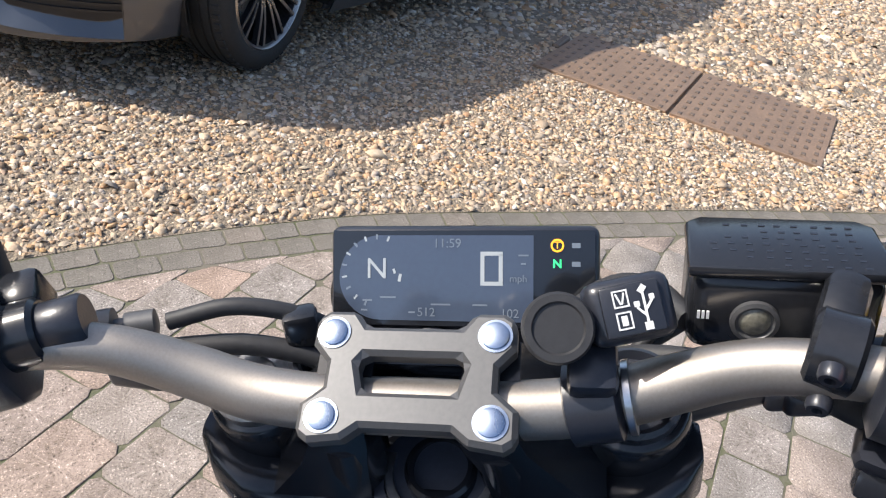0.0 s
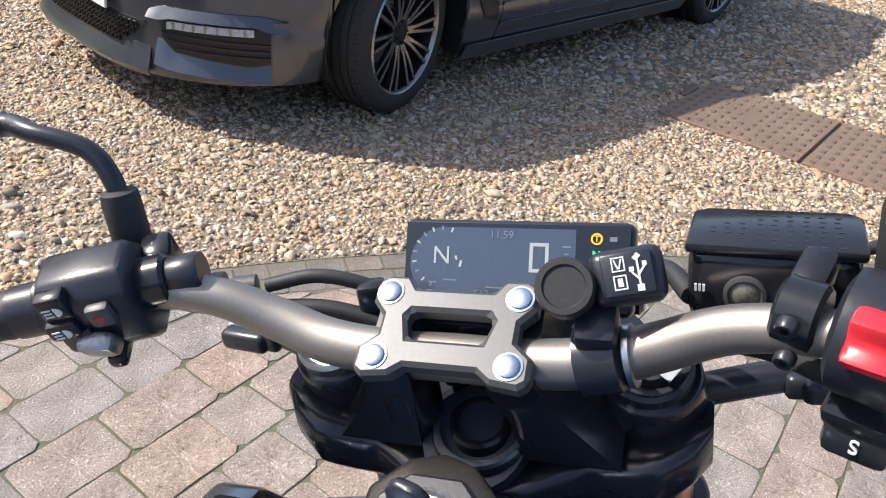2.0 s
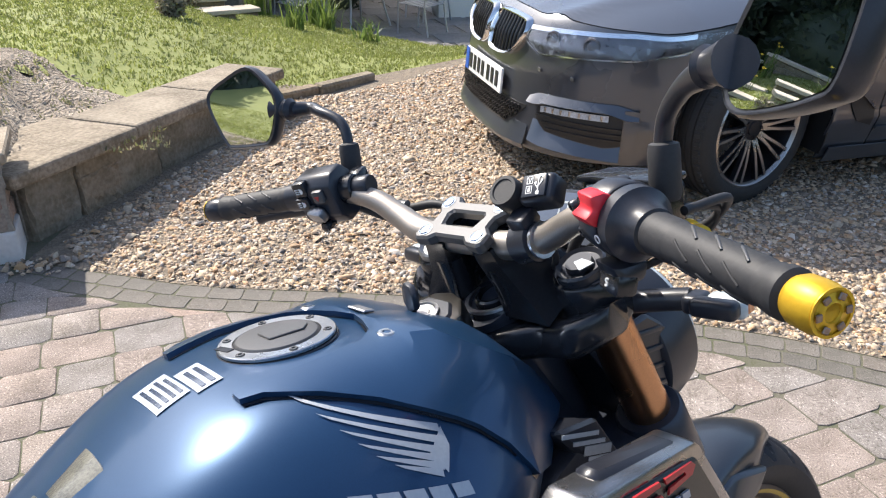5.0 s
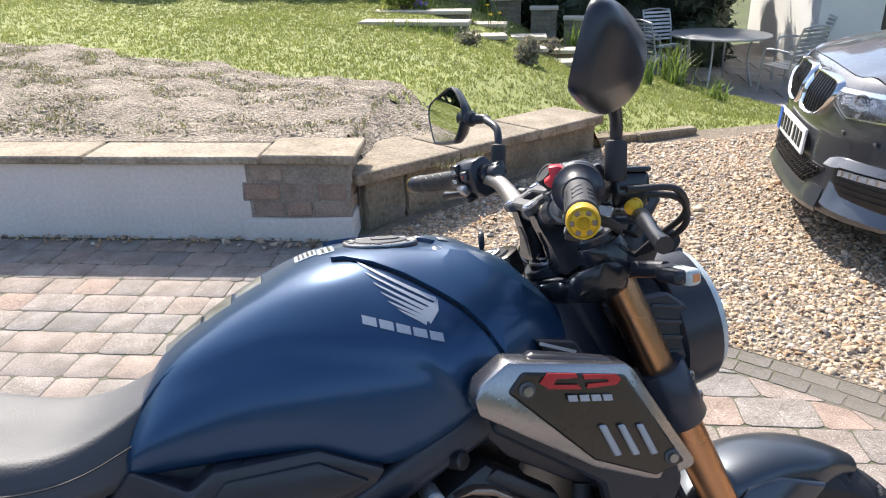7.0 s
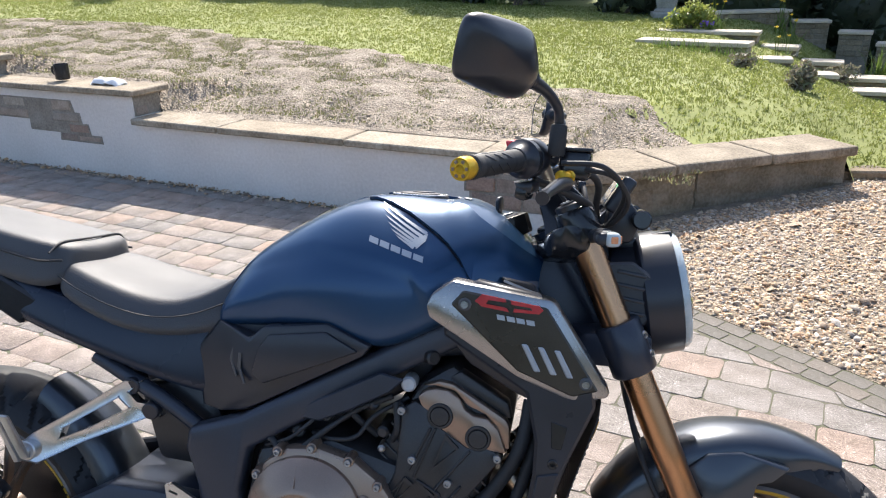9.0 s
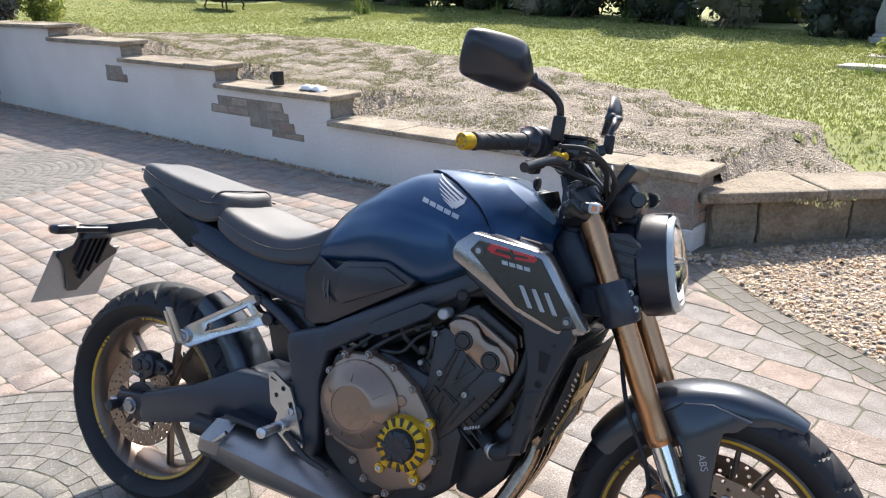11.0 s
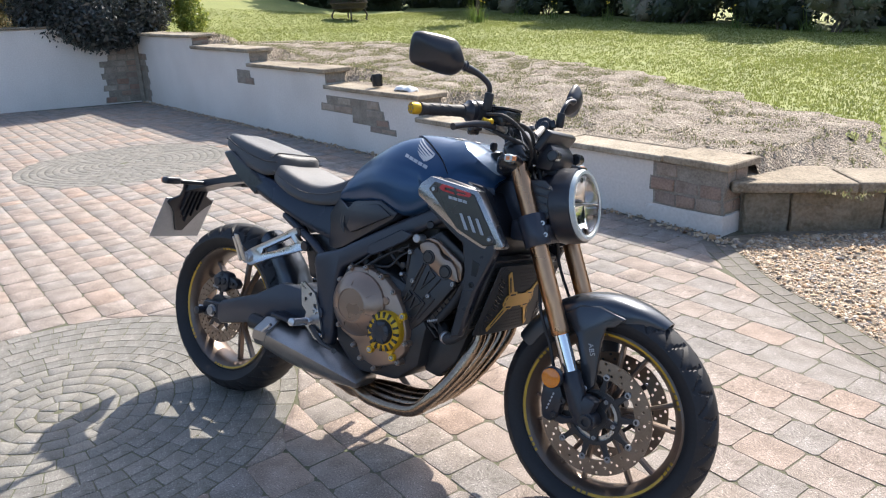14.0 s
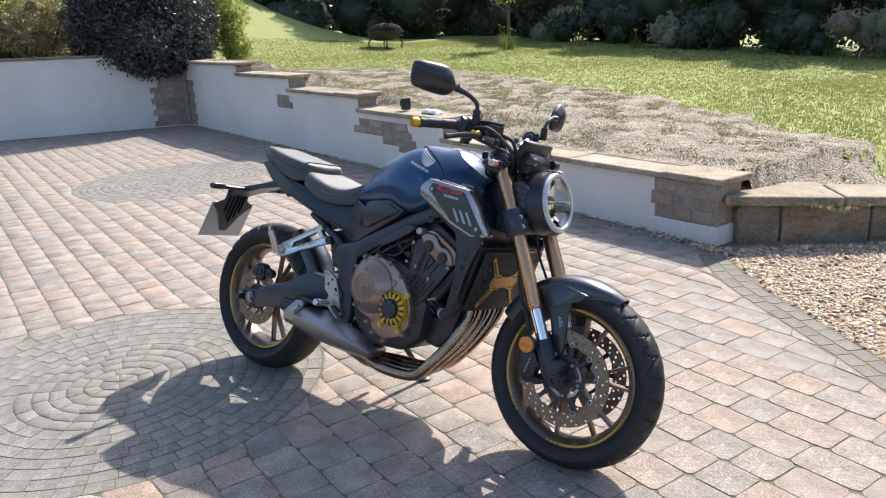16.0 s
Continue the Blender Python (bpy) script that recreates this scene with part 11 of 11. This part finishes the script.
# sill, door creases, side vent
for sg in (1, -1):
    st = [sg * at_x(x) for x in np.linspace(-0.42, -2.50, 30)]
    car_skin("side_skirt", 0, 0, 0.15, lambda s: 0.225, "car_paint", CAR, 4, 0.016, 0.006, st=st)
    car_skin("door_crease", 0, 0, lambda s: 0.395 - 0.01 * abs(s) * 0, lambda s: 0.407, "car_paint", CAR, 2, 0.008, 0.006, st=[sg * at_x(x) for x in np.linspace(-0.62, -2.45, 30)])
    car_skin("door_crease", 0, 0, 0.30, 0.315, "car_paint", CAR, 2, 0.010, 0.006, st=[sg * at_x(x) for x in np.linspace(-0.62, -2.40, 30)])
    xs = np.linspace(-0.43, -0.585, 10)
    vlo = lambda s: float(np.interp(-car_plan(s)[0], [0.43, 0.50, 0.585], [0.47, 0.35, 0.325]))
    vhi = lambda s: float(np.interp(-car_plan(s)[0], [0.43, 0.46, 0.585], [0.505, 0.50, 0.40]))
    vent = car_skin("side_vent", 0, 0, vlo, vhi, "car_black", CAR, 4, 0.006, 0.006, st=[sg * at_x(x) for x in xs])
    car_skin("vent_trim", 0, 0, lambda s: vhi(s) - 0.004, lambda s: vhi(s) + 0.008, "car_paint", vent, 1, 0.014, 0.008, st=[sg * at_x(x) for x in xs])

# lower intake with honeycomb, outer intakes, fog lights
def low_in(s):
    y = car_plan(s)[1]
    return 0.268 + 0.10 * max(0, (y - 0.28) / 0.17) ** 1.6


ys = [-0.45 + 0.9 * k / 36 for k in range(37)]
stc = [math.copysign(at_y(abs(y)) if abs(y) > 1e-6 else 0.0, y) for y in ys]
intake = car_skin("lower_intake", 0, 0, lambda s: min(low_in(s), 0.374), lambda s: 0.376, "car_black", CAR, 5, 0.004, 0.004, st=stc, label="black honeycomb lower air intake")
for r_ in range(4):
    for k in range(30):
        y = -0.42 + 0.84 * (k + 0.5 * (r_ % 2)) / 30
        z = 0.285 + 0.024 * r_
        s = math.copysign(at_y(max(abs(y), 1e-4)), y)
        if low_in(s) < z - 0.006:
            bm = bmesh.new()
            p = car_pt(s, z, 0.008)
            d = car_pt(s, z, 0.02) - p
            lathe(bm, p, p + d, [(0, 0.0135), (0.008, 0.0125), (0.008, 0.009), (0.001, 0.008)], 6)
            part("grille_cell", bm, "car_mesh", intake)
car_skin("front_lip", 0, 0, 0.182, lambda s: min(low_in(s) - 0.012, 0.262 if car_plan(s)[1] < 0.33 else 0.29), "car_paint", CAR, 5, lambda s, k: 0.022 * (1 - k), 0.006, st=[math.copysign(at_y(max(abs(y), 1e-4)), y) for y in np.linspace(-0.47, 0.47, 40)])
for sg in (1, -1):
    yy = np.linspace(0.52, 0.835, 14)
    st = [sg * at_y(y) for y in yy]
    lo = lambda s: float(np.interp(car_plan(s)[1], [0.52, 0.56, 0.80, 0.835], [0.335, 0.292, 0.268, 0.285]))
    hi = lambda s: float(np.interp(car_plan(s)[1], [0.52, 0.55, 0.80, 0.835], [0.385, 0.408, 0.418, 0.40]))
    it = car_skin("outer_intake", 0, 0, lo, hi, "car_black", CAR, 5, 0.004, 0.005, st=st, label="black outer air intake")
    for z in (0.30, 0.325, 0.35):
        car_skin("intake_bar", 0, 0, z, z + 0.008, "car_mesh", it, 1, 0.010, 0.006, st=[s for s in st if lo(s) < z - 0.004])
    wide = [sg * at_y(y) for y in np.linspace(0.47, 0.868, 18)]
    car_skin("intake_surround", 0, 0, lambda s: hi(s) + 0.004 if 0.52 < car_plan(s)[1] < 0.835 else 0.40, lambda s: float(np.interp(car_plan(s)[1], [0.47, 0.52, 0.83, 0.868], [0.425, 0.445, 0.455, 0.43])),
             "car_paint", CAR, 4, lambda s, k: 0.024 * (1 - k) + 0.004, 0.006, st=wide)
    car_skin("intake_surround", 0, 0, lambda s: float(np.interp(car_plan(s)[1], [0.835, 0.868], [0.26, 0.28])), lambda s: 0.44, "car_paint", CAR, 6, 0.014, 0.008, st=[sg * at_y(y) for y in (0.838, 0.848, 0.858, 0.868)])
    car_skin("intake_surround", 0, 0, lambda s: float(np.interp(car_plan(s)[1], [0.47, 0.56, 0.835], [0.245, 0.225, 0.215])), lambda s: lo(s) - 0.006, "car_paint", CAR, 4, lambda s, k: 0.028 * (1 - k), 0.006, st=[sg * at_y(y) for y in np.linspace(0.50, 0.835, 16)])
    fog = car_skin("fog_light", 0, 0, lambda s: hi(s) - 0.034, lambda s: hi(s) - 0.008, "lamp_white", CAR, 3, 0.014, 0.006, st=[sg * at_y(y) for y in np.linspace(0.545, 0.80, 14)], label="clear fog light strip")
    for y in np.linspace(0.57, 0.78, 7):
        bm = bmesh.new()
        p = car_pt(sg * at_y(y), hi(at_y(y)) - 0.021, 0.017)
        box(bm, p, (0.008, 0.008, 0.02))
        part("fog_light_cell", bm, "rim_face", fog)

    # headlight
    hs = [sg * at_y(y) for y in np.linspace(0.395, 0.885, 26)] + [sg * (at_y(0.885) + 0.05 * k) for k in range(1, 7)]
    sa, sb = abs(hs[0]), abs(hs[-1])
    hlo = lambda s: float(np.interp((abs(s) - sa) / (sb - sa), [0, 0.12, 0.6, 0.8, 1], [0.655, 0.605, 0.635, 0.675, 0.745]))
    hhi = lambda s: min(car_top(s) - 0.004, float(np.interp((abs(s) - sa) / (sb - sa), [0, 0.5, 1], [0.712, 0.735, 0.765])))
    hl = car_skin("headlight", 0, 0, hlo, hhi, "lamp_inner", CAR, 8, 0.003, 0.004, st=hs, label="clear headlight with dark housing")
    car_skin("headlight_trim", 0, 0, lambda s: hhi(s) - 0.018, lambda s: hhi(s), "car_chrome", hl, 2, 0.009, 0.005, st=hs[:-3])
    car_skin("headlight_trim", 0, 0, lambda s: hlo(s), lambda s: hlo(s) + 0.006, "car_chrome", hl, 1, 0.009, 0.004, st=hs[:-2])
    for y in (0.55, 0.72):
        bm = bmesh.new()
        p = car_pt(sg * at_y(y), 0.672, 0.0)
        q = car_pt(sg * at_y(y), 0.672, 0.05)
        lathe(bm, p, q, [(0, 0.040), (0.010, 0.036), (0.010, 0.030), (0.003, 0.026), (0.009, 0.018), (0.012, 0.004)], 24)
        part("projector", bm, "lamp_inner", hl, smooth=40)
    car_skin("lens", 0, 0, hlo, hhi, "lamp_lens", hl, 6, 0.020, 0.003, st=hs).visible_shadow = False

    # kidney-shaped grille half
    outline = [(0.035, 0.62), (0.05, 0.575), (0.10, 0.560), (0.24, 0.568), (0.315, 0.605), (0.365, 0.665), (0.36, 0.705), (0.32, 0.728), (0.10, 0.735), (0.05, 0.722), (0.035, 0.69)]
    loop = spline([(y, z, 0) for y, z in outline + outline[:1]], 5)[:-1]
    cy, cz = 0.195, 0.65
    bm = bmesh.new()
    loft(bm, [[car_pt(sg * at_y(max(cy + (p.x - cy) * k, 0.002)), cz + (p.y - cz) * k, o) for p in loop + loop[:1]] for k, o in ((1.10, 0.0), (1.09, 0.018), (1.03, 0.030), (0.96, 0.026), (0.90, 0.012), (0.89, 0.002))])
    kid = part("grille", bm, "car_chrome", CAR, "chrome-framed grille with black upright bars", smooth=40)
    bm = bmesh.new()
    loft(bm, [[car_pt(sg * at_y(max(cy + (p.x - cy) * k, 0.002)), cz + (p.y - cz) * k, 0.0045) for p in loop + loop[:1]] for k in (0.92, 0.6, 0.3, 0.02)])
    part("grille_backing", bm, "car_black", kid)
    for y in np.linspace(0.065, 0.325, 9):
        zs = [cz + (p.y - cz) * 0.9 for p in loop if abs(cy + (p.x - cy) * 0.9 - y) < 0.03]
        bm = bmesh.new()
        lo_, hi_ = min(zs), max(zs)
        tube(bm, [car_pt(sg * at_y(y), lo_ + (hi_ - lo_) * k / 4, 0.014) for k in range(5)], 0.0075, 6, 2)
        part("grille_bar", bm, "car_mesh", kid, smooth=60)
    for y, z in ((0.50, 0.545), (0.66, 0.535)):
        bm = bmesh.new()
        box(bm, car_pt(sg * at_y(y), z, 0.001), (0.006, 0.05, 0.018), bev=0.003)
        part("sensor_cap", bm, "car_paint", CAR)

# number plate: writing as plain bars
P0 = car_pt(0.0, 0.44, 0.018)
bm = bmesh.new()
box(bm, (0, 0, 0), (0.012, 0.53, 0.118), bev=0.004)
plate = part("number_plate", bm, "plate_white", CAR, "white number plate with a blue band")
plate.matrix_basis = pose(P0.x, 0, 0.44, 0, -4, 0)
bm = bmesh.new()
box(bm, (0.0085, -0.240, 0), (0.003, 0.045, 0.108))
part("plate_band", bm, "plate_blue", plate)
for k in range(7):
    bm = bmesh.new()
    box(bm, (0.0085, -0.185 + 0.062 * k + (0.02 if k > 3 else 0), 0), (0.003, 0.034, 0.072))
    part("plate_bar", bm, "car_black", plate)


# wheels
def car_wheel(x, sg, steer):
    w = thing("wheel", "", "")
    w.parent = CAR
    w.matrix_basis = pose(x, sg * 0.80, 0.337, 0, 0, steer + (0 if sg > 0 else 180))
    bm = bmesh.new()
    R_, b = 0.338, 0.118
    pr = [(-b + 0.012, 0.243), (-b, 0.262), (-b - 0.002, 0.295), (-b + 0.008, 0.318), (-b + 0.022, R_ - 0.006)]
    for c in (-0.06, -0.022, 0.022, 0.06):
        pr += [(c - 0.007, R_), (c - 0.005, R_ - 0.008), (c + 0.005, R_ - 0.008), (c + 0.007, R_)]
    pr += [(b - 0.022, R_ - 0.006), (b - 0.008, 0.318), (b + 0.002, 0.295), (b, 0.262), (b - 0.012, 0.243)]
    lathe(bm, (0, 0, 0), (0, 1, 0), pr, 72, False)
    for side_ in (-1, 1):
        for k in range(60):
            b2 = bmesh.new()
            a = 2 * math.pi * (k + 0.5 * (side_ > 0)) / 60
            c = Matrix.Rotation(a, 4, "Y")
            box(b2, (0, side_ * 0.084, R_ - 0.0035), (0.020, 0.032, 0.010), (0, 0, 8 * side_), 0.002, 1)
            bmesh.ops.transform(b2, matrix=c, verts=b2.verts)
            add(bm, b2)
    part("tyre", bm, "car_tyre", w, smooth=35)
    bm = bmesh.new()
    lathe(bm, (0, 0, 0), (0, 1, 0), [(-b + 0.01, 0.250), (-b + 0.02, 0.236), (-0.02, 0.222), (0.06, 0.228), (b - 0.014, 0.238)], 64, False)
    thick(part("rim", bm, "rim_dark", w, smooth=40), 0.006, 1)
    bm = bmesh.new()
    lathe(bm, (0, 0, 0), (0, 1, 0), [(b - 0.016, 0.236), (b - 0.004, 0.240), (b + 0.001, 0.247), (b - 0.006, 0.255)], 64, False)
    part("rim_lip", bm, "rim_face", w, smooth=50)
    bm = bmesh.new()
    lathe(bm, (0, -0.03, 0), (0, 1, 0), [(0, 0.17), (0.02, 0.17), (0.02, 0.085), (0.05, 0.08)], 40, False)
    part("brake_disc", bm, "rim_face", w, smooth=40)
    hub = bmesh.new()
    lathe(hub, (0, 0, 0), (0, 1, 0), [(0.02, 0.062), (0.070, 0.060), (0.080, 0.050), (0.082, 0.034), (0.088, 0.032), (0.090, 0.0)], 32)
    part("hub", hub, "rim_dark", w, smooth=35)
    for k in range(5):
        bm = bmesh.new()
        a = 2 * math.pi * (k + 0.5) / 5
        rod(bm, (0.046 * math.cos(a), 0.07, 0.046 * math.sin(a)), (0.046 * math.cos(a), 0.087, 0.046 * math.sin(a)), 0.009, seg=6)
        part("wheel_bolt", bm, "rim_dark", w)
    for k in range(10):
        a = 2 * math.pi * k / 10
        spoke = None
        for q, (off, wid) in enumerate(((-0.025, 0.0075), (0.025, 0.0075))):
            # from the hub out to the rim, the pair spreading apart
            pts = [(0.050, 0.08 + 0.0, off * 0.24), (0.10, 0.094, off * 0.42), (0.16, 0.104, off * 0.72), (0.236, 0.111, off * 1.0)]
            line = spline(pts, 4)
            for face_, mat_, dy, ww in ((0, "rim_dark", -0.020, wid * 1.25), (1, "rim_face", 0.0, wid * 0.86)):
                b2 = bmesh.new()
                rws = []
                for p in line:
                    f_ = 1 + 0.5 * max(0, 0.10 - p.x) / 0.05
                    rws.append([(p.x, p.y + (dy if face_ == 0 else -0.002), p.z - ww * f_), (p.x, p.y + (0.0 if face_ == 0 else 0.002), p.z - ww * f_ * 0.9),
                                (p.x, p.y + (0.0 if face_ == 0 else 0.002), p.z + ww * f_ * 0.9), (p.x, p.y + (dy if face_ == 0 else -0.002), p.z + ww * f_)])
                loft(b2, rws, True, True)
                bmesh.ops.transform(b2, matrix=Matrix.Rotation(a, 4, "Y"), verts=b2.verts)
                ob = part("spoke" if face_ == 0 else "machined_face", b2, mat_, w)
    return w


car_wheel(0.0, 1, 14)
car_wheel(0.0, -1, 14)
car_wheel(-2.92, 1, 0)
car_wheel(-2.92, -1, 0)

# ---- the pieces of the paving, last ----
WORN = random.Random(5)


def paver_mesh(name, quad, material, h=0.0, z0=-0.03, ch=0.0008, worn=0.0016, fine=True):
    """A block with a worn, chamfered outline; quad: four (x, y) corners."""
    c = (sum(p[0] for p in quad) / 4, sum(p[1] for p in quad) / 4)
    rim = []
    for k in range(4):
        (ax, ay), (bx, by) = quad[k], quad[(k + 1) % 4]
        for f in (0.085, 0.36, 0.66, 0.915) if fine else (0.07, 0.93):
            rim.append((ax + (bx - ax) * f + WORN.uniform(-worn, worn), ay + (by - ay) * f + WORN.uniform(-worn, worn)))
    n = len(rim)
    vs = []
    for z, f in ((z0, 0.0), (h - ch, 0.0), (h, ch * 1.6)):
        for x, y in rim:
            d = math.hypot(c[0] - x, c[1] - y) or 1
            g = f * (WORN.uniform(0.6, 1.9) if f else 1)
            vs.append((x + (c[0] - x) / d * g - c[0], y + (c[1] - y) / d * g - c[1], z))
    fs = [(a, (a + 1) % n, n + (a + 1) % n, n + a) for a in range(n)] + [(n + a, n + (a + 1) % n, 2 * n + (a + 1) % n, 2 * n + a) for a in range(n)]
    # the top: quads round a middle point
    vs.append((0.0, 0.0, h + WORN.uniform(-0.0006, 0.0006)))
    t = [2 * n + k for k in range(n)]
    fs += [(3 * n, t[k], t[(k + 1) % n], t[(k + 2) % n]) for k in range(0, n, 2)]
    return c, vs, fs


def inside_limits(q):
    """Pushes corners off the rings, the kerb and the wall. Returns the corners, or None where nothing is left."""
    out, moved = [], 0
    for x, y in q:
        for cx, cy, R in RINGS:
            d = math.hypot(x - cx, y - cy)
            if d < R + 0.006:
                f = (R + 0.006) / max(d, 1e-3)
                x, y, moved = cx + (x - cx) * f, cy + (y - cy) * f, moved + 1
        if x > 1.1:
            far, n, d = kerb_side(Vector((x, y)))
            if far > -0.158:
                x, y, moved = n.x - d.x * 0.158, n.y - d.y * 0.158, moved + 1
        if x < 1.45:
            s = WALL.inverted() @ Vector((x, y, 0))
            if s.y > -0.03 and s.x < 0.1:
                w = WALL @ Vector((s.x, -0.03, 0))
                x, y, moved = w.x, w.y, moved + 1
        out.append((x, y))
    if moved == 4:
        return None
    area = sum(a[0] * b[1] - b[0] * a[1] for a, b in zip(out, out[1:] + out[:1])) / 2
    return out if area > 0.003 else None


rp = random.Random(21)
E1, E2 = Vector((0.9455, -0.3256)), Vector((0.3256, 0.9455))
COURSE = 0.152
singles, joined_v, joined_f = [], [], []
for row in range(-52, 32):
    s = -13 + rp.uniform(0, 0.2)
    while s < 6.5:
        n = rp.choice((0.140, 0.152, 0.152, 0.175, 0.205, 0.228))
        o = E2 * (row * COURSE)
        gap = 0.0022
        q = []
        for a, b in ((s + gap, gap), (s + n - gap, gap), (s + n - gap, COURSE - gap), (s + gap, COURSE - gap)):
            p = E1 * (a + rp.uniform(-0.002, 0.002)) + E2 * (b + rp.uniform(-0.002, 0.002)) + o
            q.append((p.x, p.y))
        s += n
        cx, cy = sum(p[0] for p in q) / 4, sum(p[1] for p in q) / 4
        if not (-11.5 < cx < 4.4 and -4.2 < cy < 6.2):
            continue
        if cx < -8 and (W2.inverted() @ Vector((cx, cy, 0))).y > -0.1:
            continue
        q = inside_limits(q)
        if q is None:
            continue
        c, vs, fs = paver_mesh("paver", q, "paver", rp.uniform(0.0, 0.0022), fine=math.hypot(cx - 1, cy - 0.5) < 3.2)
        near = 1.05 < c[0] < 2.75 and -0.55 < c[1] < 2.0
        if near and len(singles) < 300:
            me = bpy.data.meshes.new("paver")
            me.from_pydata(vs, [], fs)
            me.materials.append(M["paver"])
            ob = new("paver", me)
            ob.location = (c[0], c[1], 0)
            ob.parent = PAVE
            singles.append(ob)
        else:
            k = len(joined_v)
            joined_v += [(x + c[0], y + c[1], z) for x, y, z in vs]
            joined_f += [tuple(i + k for i in f) for f in fs]
raw("pavers_beyond", joined_v, joined_f, "paver_joined", PAVE, "", "stuff")

# rings of dark setts
sv, sf = [], []
for cx, cy, R in RINGS:
    rings = [R - 0.065 * k for k in range(14) if R - 0.065 * k > 0.06]
    for k, r1 in enumerate(rings):
        r0 = max(r1 - 0.062, 0.008)
        n = max(6, int(2 * math.pi * r1 / 0.098))
        a0 = rp.uniform(0, 1)
        for j in range(n):
            w = 2 * math.pi / n
            a, b = a0 + j * w + 0.0018 / r1, a0 + (j + 1) * w - 0.0018 / r1
            q = [(cx + r * math.cos(t), cy + r * math.sin(t)) for r, t in ((r0, a), (r1, a), (r1, b), (r0, b))]
            c, vs, fs = paver_mesh("sett", q, "sett", rp.uniform(-0.0002, 0.0016), ch=0.0008, fine=False)
            if cx > -1 and k < 7:            # the near circle's outer rings, one by one
                me = bpy.data.meshes.new("sett")
                me.from_pydata(vs, [], fs)
                me.materials.append(M["sett_piece"])
                ob = new("sett", me)
                ob.location = (c[0], c[1], 0)
                ob.parent = PAVE
                continue
            i = len(sv)
            sv += [(x + c[0], y + c[1], z) for x, y, z in vs]
            sf += [tuple(v + i for v in f) for f in fs]
raw("setts", sv, sf, "sett", PAVE, "dark setts laid in rings", "stuff")

# kerb of two rows of small blocks
run = [0.0]
for a, b in zip(KLINE, KLINE[1:]):
    run.append(run[-1] + (b - a).length)


def kerb_at(d):
    k = max(i for i, r in enumerate(run[:-1]) if r <= d + 1e-9)
    a, b = KLINE[k], KLINE[k + 1]
    t = (b - a).normalized()
    return a + t * (d - run[k]), Vector((t.y, -t.x))


for lane in (0, 1):
    d = 0.03 * lane + 0.02
    while d < run[-1] - 0.2:
        n = rp.uniform(0.095, 0.125)
        (p0, n0), (p1, n1) = kerb_at(d + 0.003), kerb_at(min(d + n - 0.003, run[-1] - 0.01))
        i0, i1 = 0.004 + lane * 0.077, 0.004 + lane * 0.077 + 0.07
        q = [tuple(p0 + n0 * i0)[:2], tuple(p0 + n0 * i1)[:2], tuple(p1 + n1 * i1)[:2], tuple(p1 + n1 * i0)[:2]]
        area = sum(a[0] * b[1] - b[0] * a[1] for a, b in zip(q, q[1:] + q[:1])) / 2
        if area < 0:
            q = q[::-1]
        c, vs, fs = paver_mesh("kerb_block", q, "kerb", rp.uniform(0.0, 0.0015))
        me = bpy.data.meshes.new("kerb_block")
        me.from_pydata(vs, [], fs)
        me.materials.append(M["kerb"])
        ob = new("kerb_block", me)
        ob.location = (c[0], c[1], 0)
        ob.parent = PAVE
        d += n
